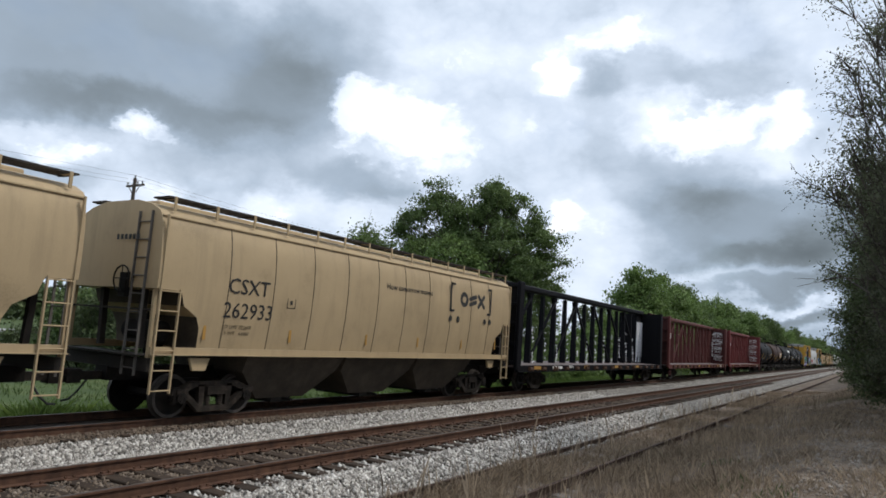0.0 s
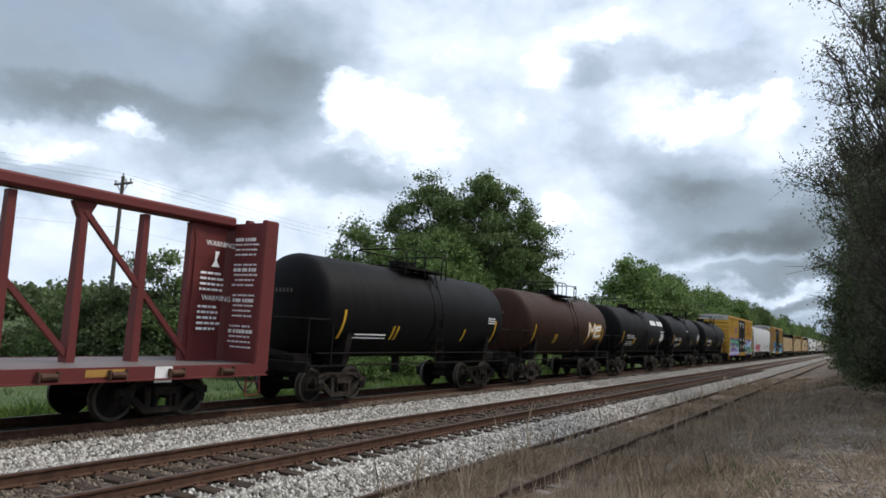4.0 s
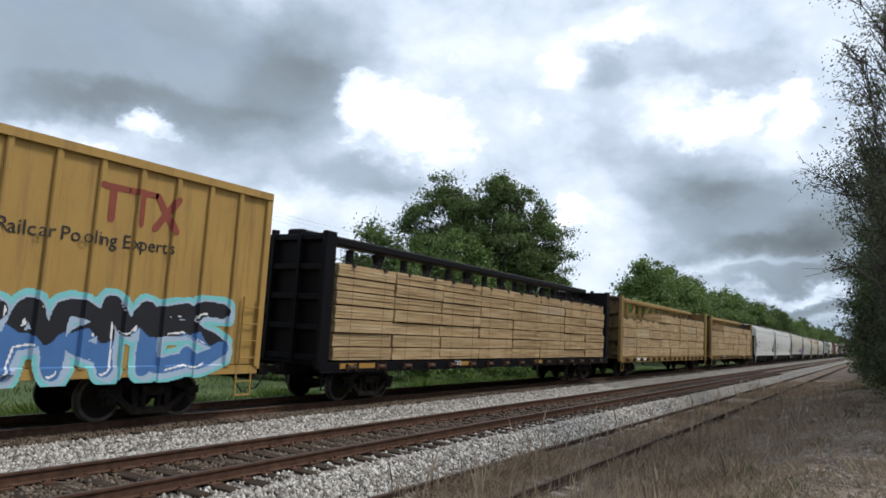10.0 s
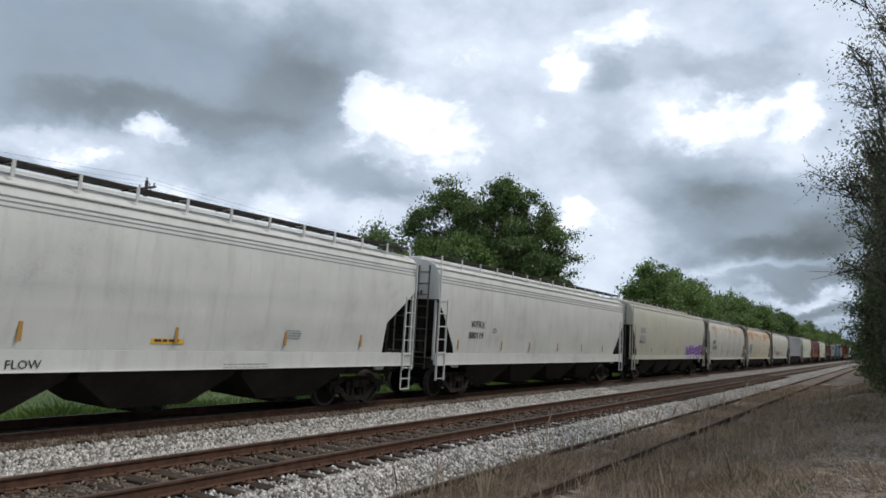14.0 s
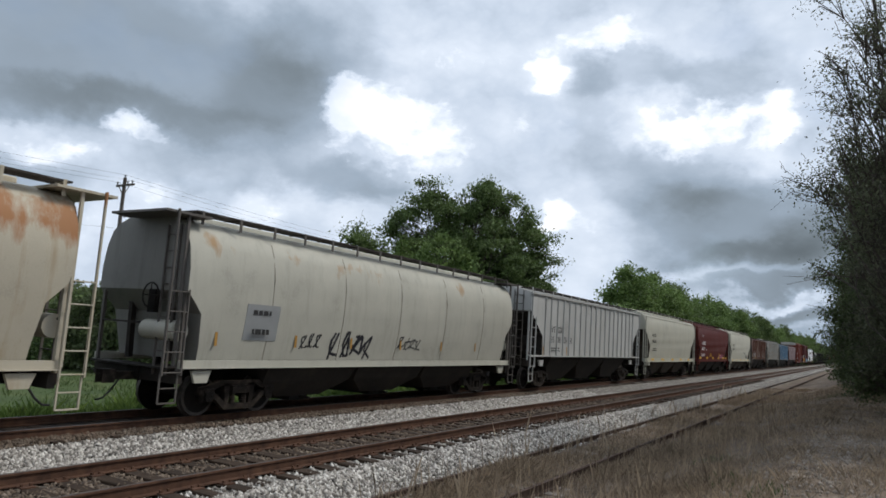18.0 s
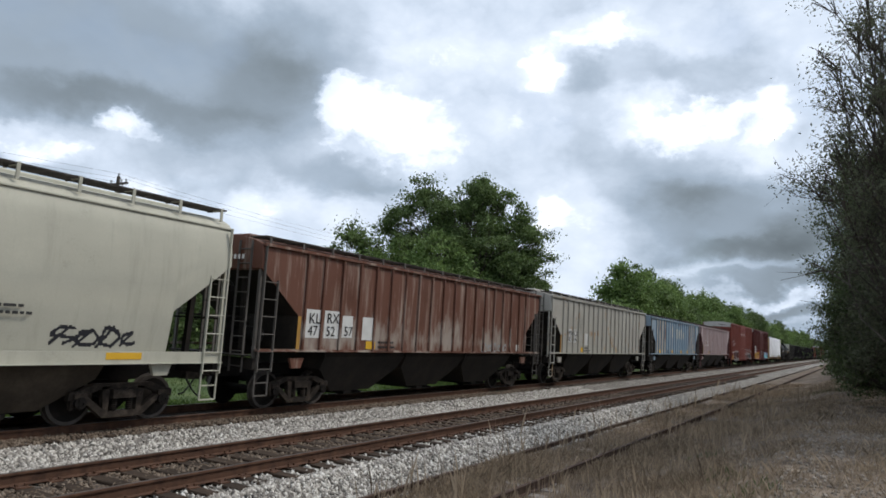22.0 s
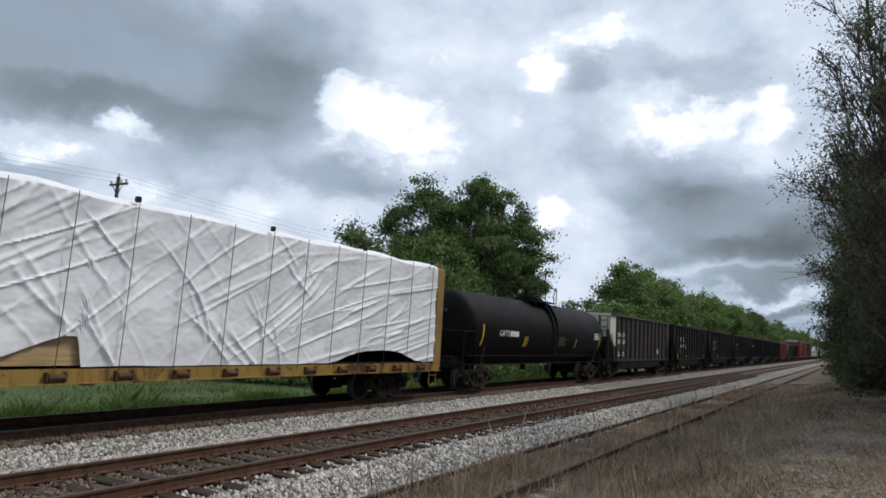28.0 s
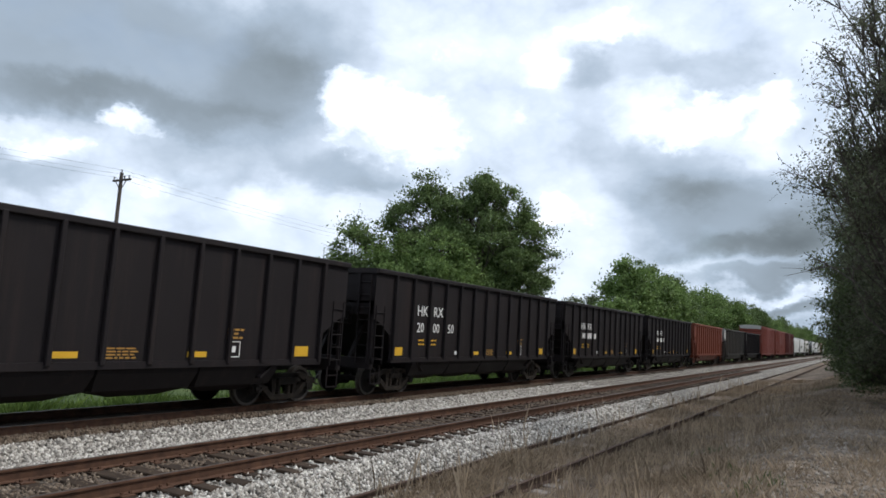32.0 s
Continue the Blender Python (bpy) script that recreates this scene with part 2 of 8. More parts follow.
def ballast_mat():
    mat = bpy.data.materials.new("ballast")
    tree = tree_of(mat)
    at = put(tree, "ShaderNodeTexCoord").outputs["Object"]
    v = put(tree, "ShaderNodeTexVoronoi", Vector=at, Scale=17.0, Randomness=1.0)
    tone = put(tree, "ShaderNodeSeparateColor", Color=v.outputs["Color"]).outputs[0]
    broad = noised(tree, at, 0.7, 4)
    stone = ramp(tree, tone, (0.0, (0.10, 0.09, 0.078)), (0.4, (0.24, 0.22, 0.195)), (0.75, (0.42, 0.395, 0.355)), (1.0, (0.62, 0.595, 0.55)))
    gap = ramp(tree, v.outputs["Distance"], (0.30, (1, 1, 1)), (0.62, (0.25, 0.24, 0.22)))
    colour = mixed(tree, 1.0, stone, gap, "MULTIPLY")
    colour = mixed(tree, ramp(tree, broad, (0.5, (0, 0, 0)), (0.75, (0.5, 0.5, 0.5))), colour, (0.25, 0.235, 0.21))
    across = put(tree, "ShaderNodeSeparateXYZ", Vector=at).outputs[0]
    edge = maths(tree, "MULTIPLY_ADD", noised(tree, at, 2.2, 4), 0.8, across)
    # brown fouling plus the shade below the train, darkened into the bed
    stain_and_shade = ramp(tree, maths(tree, "MULTIPLY_ADD", edge, -1.0, -11.85), (0.0, (0, 0, 0)), (0.35, (1, 1, 1)))
    colour = mixed(tree, stain_and_shade, colour, mixed(tree, 1.0, colour, (0.12, 0.074, 0.05), "MULTIPLY"))
    near = maths(tree, "ABSOLUTE", maths(tree, "ADD", edge, 8.4))
    track_stain = ramp(tree, near, (0.68, (1, 1, 1)), (0.95, (0, 0, 0)))
    colour = mixed(tree, track_stain, colour, mixed(tree, 1.0, colour, (0.42, 0.33, 0.27), "MULTIPLY"))
    bs = put(tree, "ShaderNodeBsdfPrincipled", Base_Color=colour, Roughness=0.9)
    b = put(tree, "ShaderNodeBump", Height=maths(tree, "SUBTRACT", 1.0, v.outputs["Distance"]), Strength=0.9, Distance=0.05)
    tree.links.new(b.outputs[0], bs.inputs["Normal"])
    put(tree, "ShaderNodeOutputMaterial", Surface=bs.outputs[0])
    return mat


BALLAST = ballast_mat()


def stone_mat():
    mat = bpy.data.materials.new("ballast_stone")
    tree = tree_of(mat)
    geo = put(tree, "ShaderNodeNewGeometry")
    at = put(tree, "ShaderNodeTexCoord").outputs["Object"]
    tone = maths(tree, "ADD", maths(tree, "MULTIPLY", geo.outputs["Random Per Island"], 0.8), maths(tree, "MULTIPLY", noised(tree, at, 30, 3), 0.2))
    colour = ramp(tree, tone, (0.08, (0.06, 0.053, 0.046)), (0.4, (0.24, 0.22, 0.195)), (0.75, (0.47, 0.445, 0.40)), (0.95, (0.70, 0.675, 0.63)))
    bs = put(tree, "ShaderNodeBsdfPrincipled", Base_Color=colour, Roughness=0.9)
    put(tree, "ShaderNodeOutputMaterial", Surface=bs.outputs[0])
    return mat


STONE = stone_mat()
DIRTY_STONE = surface("dirty_stone", [(0.12, 0.10, 0.08), (0.23, 0.198, 0.165), (0.36, 0.325, 0.285)], 6, 0.95, 0, 0.3, 40)
CRIB_STONE = surface("brown_crib_stone", [(0.04, 0.03, 0.022), (0.12, 0.09, 0.066), (0.30, 0.25, 0.20)], 9, 0.95, 0, 0.3, 40)
RAIL = surface("rusty_rail", [(0.04, 0.022, 0.015), (0.085, 0.045, 0.029), (0.13, 0.07, 0.044)], 5, 0.75, 0.2, 0.3, 70)
RAIL_TOP = surface("worn_rail_head", [(0.05, 0.042, 0.038), (0.10, 0.085, 0.078)], 3, 0.5, 0.5, 0.05, 60)
OLD_RAIL = surface("old_rail", [(0.03, 0.022, 0.018), (0.07, 0.045, 0.035), (0.10, 0.07, 0.055)], 6, 0.9, 0.1, 0.4, 60)
TIE = surface("tie_wood", [(0.018, 0.012, 0.008), (0.036, 0.024, 0.016), (0.065, 0.045, 0.031)], 3, 0.95, 0, 0.5, 30, (1, 6, 6), vary=0.5)
OLD_TIE = surface("old_tie_wood", [(0.10, 0.085, 0.072), (0.19, 0.165, 0.145), (0.27, 0.245, 0.22)], 3, 0.95, 0, 0.6, 30, (1, 6, 6), vary=0.5)
STEEL = surface("dark_steel", [(0.006, 0.005, 0.005), (0.011, 0.0095, 0.0085), (0.024, 0.019, 0.016)], 4, 0.75, 0.1, 0.3, 30, spec=0.15)
TRUCK = surface("truck_casting", [(0.008, 0.0065, 0.0055), (0.02, 0.016, 0.013), (0.06, 0.047, 0.037)], 5, 0.8, 0.05, 0.4, 30, vary=1.1, spec=0.15)
BOARD = surface("roof_walk_steel", [(0.02, 0.018, 0.016), (0.05, 0.045, 0.04), (0.10, 0.09, 0.08)], 3, 0.8, 0.1, 0.2, 30, spec=0.15)
TREAD = surface("wheel_tread", [(0.05, 0.045, 0.04), (0.12, 0.105, 0.095)], 8, 0.6, 0.6, 0.1, 50)
SOIL = surface("dry_ground", [(0.03, 0.021, 0.015), (0.10, 0.074, 0.053), (0.165, 0.127, 0.094), (0.33, 0.28, 0.225)], 1.1, 0.95, 0, 0.9, 34, space="Object", bump_far=0.05)
GRASS_BASE = surface("meadow", [(0.026, 0.042, 0.013), (0.052, 0.08, 0.024), (0.105, 0.12, 0.048)], 0.35, 0.95, 0, 0.5, 9, bump_far=0.08)
GRASS = leafy("grass_blades", (0.03, 0.056, 0.014), (0.095, 0.14, 0.042))
WEED = leafy("weed_leaves", (0.045, 0.085, 0.018), (0.17, 0.25, 0.06))
STRAW = leafy("dry_grass", (0.085, 0.062, 0.042), (0.46, 0.365, 0.26))
LEAF = leafy("tree_leaves", (0.042, 0.072, 0.024), (0.16, 0.225, 0.075))
LEAF_LIGHT = leafy("young_leaves", (0.06, 0.105, 0.028), (0.20, 0.29, 0.088))
LEAF_DARK = leafy("shaded_leaves", (0.038, 0.055, 0.024), (0.12, 0.155, 0.066))
LEAF_DULL = leafy("dull_leaves", (0.055, 0.064, 0.038), (0.165, 0.18, 0.11), through=0.45)
BARK = surface("bark", [(0.035, 0.03, 0.025), (0.075, 0.063, 0.052), (0.12, 0.105, 0.09)], 3, 0.95, 0, 0.8, 18, (1, 1, 0.25))
ROAD = surface("grey_road", [(0.24, 0.24, 0.235), (0.33, 0.33, 0.32)], 1.5, 0.9, 0, 0.3, 30)
POLE_WOOD = surface("pole_wood", [(0.06, 0.05, 0.042), (0.11, 0.092, 0.078)], 2, 0.9, 0, 0.5, 25, (1, 1, 0.2))
WIRE = plain("wire_black", (0.03, 0.03, 0.032))
CERAMIC = plain("insulator_grey", (0.28, 0.29, 0.3), 0.3)
LUMBER = surface("lumber", [(0.14, 0.08, 0.038), (0.36, 0.245, 0.125), (0.465, 0.34, 0.19), (0.60, 0.465, 0.285)], 1.8, 0.8, 0, 0.35, 11, (1, 0.35, 6), vary=0.16, spots=(0.66, (0.13, 0.068, 0.03), 7.0))
LUMBER_END = surface("lumber_grey", [(0.30, 0.22, 0.13), (0.42, 0.32, 0.2), (0.5, 0.4, 0.26)], 1.2, 0.85, 0, 0.25, 22, (1, 0.3, 8), vary=0.3)
STICKER = plain("stacking_strip", (0.10, 0.07, 0.045))
BAND = plain("steel_band", (0.05, 0.046, 0.042), 0.5)
TARP = surface("white_wrap", [(0.60, 0.61, 0.63), (0.71, 0.72, 0.74), (0.80, 0.80, 0.81)], 1.0, 0.45, 0, 0.1, 20)
WHITE = plain("white_lettering", (0.78, 0.78, 0.76))
BLACK_INK = plain("black_lettering", (0.03, 0.03, 0.03))
YELLOW_MARK = plain("reflector_yellow", (0.62, 0.36, 0.03))
ORANGE_MARK = plain("faded_reflector", (0.36, 0.20, 0.05))


# ---- mesh helpers ----
def box(bm, c, s, rot=None, bevel=0.0):
    """A box at centre c with sizes s; rot turns it about its centre."""
    out = bmesh.ops.create_cube(bm, size=1)["verts"]
    m = Matrix.Translation(c) @ (rot or Matrix()) @ Matrix.Diagonal((*s, 1))
    bmesh.ops.transform(bm, matrix=m, verts=out)
    if bevel:
        edges = {e for v in out for e in v.link_edges}
        bmesh.ops.bevel(bm, geom=list(edges), offset=bevel, segments=1, affect="EDGES")


def bar(bm, a, b, w, d=None):
    """A rectangular bar from a to b."""
    a, b = Vector(a), Vector(b)
    turn = (b - a).to_track_quat("Z", "Y").to_matrix().to_4x4()
    box(bm, (a + b) / 2, (w, d or w, (b - a).length), turn)


def rod(bm, a, b, r, n=8, r2=None):
    """A round bar from a to b."""
    a, b = Vector(a), Vector(b)
    turn = Matrix.Translation((a + b) / 2) @ (b - a).to_track_quat("Z", "Y").to_matrix().to_4x4()
    bmesh.ops.create_cone(bm, cap_ends=True, segments=n, radius1=r, radius2=r if r2 is None else r2, depth=(b - a).length, matrix=turn)


def prism(bm, outline, x0, x1, axis="x"):
    """A closed outline of (y, z) pulled from x0 to x1; axis y takes an outline of (x, z)."""
    def at(p, k):
        return (k, *p) if axis == "x" else (p[0], k, p[1])
    a = [bm.verts.new(at(p, x0)) for p in outline]
    b = [bm.verts.new(at(p, x1)) for p in outline]
    n = len(a)
    for i in range(n):
        bm.faces.new((a[i], a[(i + 1) % n], b[(i + 1) % n], b[i]))
    bm.faces.new(a[::-1]), bm.faces.new(b)


def loft(bm, rings, close=True):
    """Skin a row of rings with equal numbers of points, and cap both ends."""
    rows = [[bm.verts.new(p) for p in ring] for ring in rings]
    n = len(rows[0])
    for a, b in zip(rows, rows[1:]):
        for i in range(n):
            bm.faces.new((a[i], a[(i + 1) % n], b[(i + 1) % n], b[i]))
    if close:
        bm.faces.new(rows[0][::-1]), bm.faces.new(rows[-1])


def mesh_of(name, bm, material, smooth=False):
    bmesh.ops.recalc_face_normals(bm, faces=bm.faces)
    me = bpy.data.meshes.new(name)
    bm.to_mesh(me)
    bm.free()
    for m in material if isinstance(material, (list, tuple)) else [material]:
        me.materials.append(m)
    if smooth:
        me.shade_smooth()
        me.set_sharp_from_angle(angle=radians(smooth if smooth is not True else 35))
    return me


SHARED = {}


def shared(key, name, material, make, smooth=False):
    """One mesh for all alike pieces."""
    if key not in SHARED:
        bm = bmesh.new()
        make(bm)
        SHARED[key] = mesh_of(name, bm, material, smooth)
    return SHARED[key]


def part(name, bm, material, parent, label="", at=None, smooth=False):
    """Links a bmesh (or a ready mesh) as one mesh object under a thing or under a part."""
    me = bm if isinstance(bm, bpy.types.Mesh) else mesh_of(name, bm, material, smooth)
    ob = new(name, me)
    ob.parent = parent
    if at is not None:
        ob.matrix_basis = at if isinstance(at, Matrix) else Matrix.Translation(at)
    if label:
        tagged(ob, label)
    return ob


def made(make, *args):
    bm = bmesh.new()
    make(bm, *args)
    return bm


def lone(name, bm, material, label="", category="", group="", kind="", smooth=False, at=None):
    ob = part(name, bm, material, None, "", at, smooth)
    return tagged(ob, label, category, group, kind)


LETTERS = {}


def lettering(text, size, material, parent, at, name="lettering", squeeze=1.0, label="", lie=None, lean=0.0):
    """Words on a car's near side: at = (y of the left end, z of the foot, x of the wall)."""
    key = (text, size, material.name, squeeze, at if lie else 0)
    if key not in LETTERS:
        cu = bpy.data.curves.new("words", "FONT")
        cu.body, cu.size, cu.extrude, cu.resolution_u = text, size * 1.38, 0.002, 2
        tmp = bpy.data.objects.new("words", cu)
        scene.collection.objects.link(tmp)
        me = bpy.data.meshes.new_from_object(tmp)
        bpy.data.objects.remove(tmp)
        me.name = name
        me.materials.clear()
        me.materials.append(material)
        me.transform(Matrix.Diagonal((squeeze, 1, 1, 1)))
        if lie:         # each character lies on the wall or the post under it
            bm = bmesh.new()
            bm.from_mesh(me)
            left = set(bm.verts)
            while left:
                island, todo = set(), [left.pop()]
                while todo:
                    v = todo.pop()
                    island.add(v)
                    for e in v.link_edges:
                        w = e.other_vert(v)
                        if w in left:
                            left.discard(w)
                            todo.append(w)
                lo, hi = min(v.co.x for v in island), max(v.co.x for v in island)
                up = max(lie(at[0] + lo + (hi - lo) * k / 4, at[1]) for k in range(5)) + 0.004 - at[2]
                for v in island:
                    v.co.z += up
            bm.to_mesh(me)
            bm.free()
        LETTERS[key] = me
    y, z, x = at
    m = Matrix.Translation((x, y, z)) @ Matrix.Rotation(math.atan(lean), 4, "Y") @ Matrix(((0, 0, 1, 0), (1, 0, 0, 0), (0, 1, 0, 0), (0, 0, 0, 1)))
    return part(name, LETTERS[key], material, parent, label, m)


def plate(name, material, parent, y0, y1, z0, z1, x, label="", thick=0.006):
    """A flat mark or stencil on a car's near side."""
    bm = bmesh.new()
    box(bm, (x, (y0 + y1) / 2, (z0 + z1) / 2), (thick, y1 - y0, z1 - z0))
    return part(name, bm, material, parent, label)


def lines_of_print(parent, material, y0, z_top, x, rows, width, pitch=0.09, tall=0.045, seed=1, name="stencil"):
    """Small print that cannot be read: rows of short bars."""
    rnd = random.Random(seed)
    bm = bmesh.new()
    for i in range(rows):
        y, end = y0, y0 + width * rnd.uniform(0.75, 1.0)
        while y < end - 0.05:
            w = min(rnd.uniform(0.06, 0.2), end - y)
            z = z_top - i * pitch
            box(bm, (x(y, z) if callable(x) else x, y + w / 2, z), (0.005, w, tall))
            y += w + 0.035
    return tagged(part(name, bm, material, parent), kind="stuff")


# ---- ground and tracks ----
def ground_height(x, y):
    """The lie of the land across the tracks: two ballast beds, the sunken old track, the verge where the camera stands."""
    rows = [(-400, -1.2), (-60, -1.3), (-22, -1.15), (-17.2, -0.95), (-15.2, -0.19), (-12.45, -0.175), (-11.9, -0.27), (-11.2, -0.36), (-10.5, -0.21), (-10.2, -0.165), (-9.95, -0.165), (-9.5, -0.215), (-8.05, -0.215), (-7.85, -0.222), (-7.6, -0.226), (-7.4, -0.226), (-7.3, -0.25), (-6.75, -0.60), (-4.9, -0.66), (-3.6, -0.5), (-1.0, 0.25), (4, 0.5), (14, 0.5), (400, 0.8)]
    for (a, za), (b, zb) in zip(rows, rows[1:]):
        if x <= b:
            z = za + (zb - za) * (x - a) / (b - a)
            break
    else:
        z = rows[-1][1]
    if x > -7.0 or x < -17:
        z += 0.10 * noise.noise((x * 0.35, y * 0.35, 3)) * min(1, (x + 7.0) / 2 if x > -7 else (-17 - x) / 2)
    return z


def ground_sheet():
    xs = [-2500, -1200, -600, -400, -250, -160, -100, -70, -50, -40, -32, -27] + [-24 + 0.5 * i for i in range(15)] + [-16.5 + 0.25 * i for i in range(54)] + [-3 + 0.5 * i for i in range(20)] + [8, 10, 14, 20, 30, 50, 80, 140, 300, 800, 2500]
    ys = [-600, -200, -90, -50, -30, -20, -14, -10] + [-7 + 0.5 * i for i in range(100)] + [44 + 2 * i for i in range(30)] + [106, 120, 140, 170, 210, 260, 330, 420, 600, 900, 1400, 2400, 4200]
    verts = [(x, y, ground_height(x, y)) for y in ys for x in xs]
    n = len(xs)
    faces = [(j * n + i, j * n + i + 1, (j + 1) * n + i + 1, (j + 1) * n + i) for j in range(len(ys) - 1) for i in range(n - 1)]
    me = bpy.data.meshes.new("ground")
    me.from_pydata(verts, [], faces)
    for m in (GRASS_BASE, BALLAST, SOIL):
        me.materials.append(m)
    for f in me.polygons:
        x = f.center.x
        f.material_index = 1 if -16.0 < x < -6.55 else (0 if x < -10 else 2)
    me.shade_smooth()
    tagged(new("ground", me), "stony track bed between green meadow and dry verge", "ground", kind="structure")


ground_sheet()


def rail_shape(y0, y1, head=0.036):
    prof = [(-0.07, -0.172), (0.07, -0.172), (0.07, -0.16), (0.012, -0.145), (0.010, -0.045), (0.036, -0.032), (0.036, -0.006), (0.026, 0), (-0.026, 0), (-0.036, -0.006), (-0.036, -0.032), (-0.010, -0.045), (-0.012, -0.145), (-0.07, -0.16)]
    bm = bmesh.new()
    prism(bm, prof, y0, y1, "y")
    bm.normal_update()
    for f in bm.faces:
        if abs(f.normal.z) > 0.9 and f.calc_center_median().z > -0.004:
            f.material_index = 1
    return bm


def track(name, x, z, label, rail_mats, tie_mat, tie_far=66, spacing=0.51, y0=-12.0, spikes=True):
    t = tagged(new(name), label, "track", kind="structure")
    t.matrix_basis = pose(x, 0, z)
    for s in (-1, 1):
        part("rail", rail_shape(-80, 1500), rail_mats, t, "", (s * 0.755, 0, 0))
    rnd = random.Random(name)
    shapes = []
    for k in range(4):
        bm = bmesh.new()
        box(bm, (0, 0, -0.26), (2.59, 0.225, 0.17), None, 0.012)
        for v in bm.verts:
            v.co += Vector((rnd.uniform(-0.02, 0.02), rnd.uniform(-0.008, 0.008), rnd.uniform(-0.006, 0.004)))
        shapes.append(mesh_of("tie", bm, tie_mat))
    plate_me = shared(("tie_plate", rail_mats[0].name), "tie_plate", rail_mats[0], lambda bm: [box(bm, (0, 0, -0.168), (0.36, 0.19, 0.018))] + [box(bm, (sx * 0.10, sy * 0.06, -0.145), (0.03, 0.03, 0.04)) for sx in (-1, 1) for sy in (-1, 1)])
    n = int((tie_far - y0) / spacing)
    for i in range(n):
        y = y0 + i * spacing
        tie = part("tie", shapes[rnd.randrange(4)], None, t, "", pose(rnd.uniform(-0.06, 0.06), y + rnd.uniform(-0.02, 0.02), rnd.uniform(-0.012, 0.006), 0, rnd.uniform(-0.5, 0.5), rnd.uniform(-1.5, 1.5)))
        if spikes and -3 < y < 32:
            for s in (-1, 1):
                part("tie_plate", plate_me, None, tie, "", (s * 0.755, 0, 0))
    return t


track("track_1", TRAIN_X, 0, "main track with rusty-sided rails on dark timber ties", [RAIL, RAIL_TOP], TIE, 60, 0.55, -6.0, False)
track("track_2", MID_X, 0, "siding with rust-brown rails on weathered timber ties", [RAIL, RAIL_TOP], TIE, 70, 0.51, -3.0)
track("track_3", OLD_X, OLD_Z, "disused track with dull rusty rails sunk in dry grass", [OLD_RAIL, OLD_RAIL], OLD_TIE, 45, 0.58, 2.0, False)


# ---- marks, loads and graffiti on the cars ----
def decal(parent, name, y0, y1, z0, z1, sort, mats, lie, cell=0.03, label=""):
    """Paint on a wall, laid on in small squares: sort(Y, Z) gives the colour's number or -1; lie(y, z) the wall's place."""
    ny, nz = max(2, int((y1 - y0) / cell)), max(2, int((z1 - z0) / cell))
    ys, zs = np.linspace(y0, y1, ny + 1), np.linspace(z0, z1, nz + 1)
    Y, Z = np.meshgrid((ys[:-1] + ys[1:]) / 2, (zs[:-1] + zs[1:]) / 2, indexing="ij")
    kind = sort(Y, Z)
    ii, jj = np.nonzero(kind >= 0)
    if not len(ii):
        return None
    verts = [(lie(y, z), y, z) for y in ys for z in zs]
    n = nz + 1
    faces = [(i * n + j, (i + 1) * n + j, (i + 1) * n + j + 1, i * n + j + 1) for i, j in zip(ii.tolist(), jj.tolist())]
    me = bpy.data.meshes.new(name)
    me.from_pydata(verts, [], faces)
    for m in mats:
        me.materials.append(m)
    me.polygons.foreach_set("material_index", kind[ii, jj].astype(np.int32))
    bm = bmesh.new()
    bm.from_mesh(me)
    bmesh.ops.delete(bm, geom=[v for v in bm.verts if not v.link_faces], context="VERTS")
    bm.to_mesh(me)
    bm.free()
    return part(name, me, None, parent, label)


def near_strokes(Y, Z, strokes):
    """Distance from each square to the nearest of the strokes, each a row of points."""
    best = np.full(Y.shape, 9.0)
    for line in strokes:
        for (a, b), (c, d) in zip(line, line[1:]):
            dy, dz = c - a, d - b
            k = np.clip(((Y - a) * dy + (Z - b) * dz) / max(dy * dy + dz * dz, 1e-6), 0, 1)
            best = np.minimum(best, np.hypot(Y - a - k * dy, Z - b - k * dz))
    return best


def rounded(line, n=5):
    """A row of points bent into a smooth line through them."""
    out, p = [], [line[0]] + list(line) + [line[-1]]
    for a, b, c, d in zip(p, p[1:], p[2:], p[3:]):
        for i in range(n):
            t = i / n
            out.append(tuple(0.5 * (2 * b[k] + (c[k] - a[k]) * t + (2 * a[k] - 5 * b[k] + 4 * c[k] - d[k]) * t * t + (3 * b[k] - a[k] - 3 * c[k] + d[k]) * t ** 3) for k in (0, 1)))
    return out + [line[-1]]


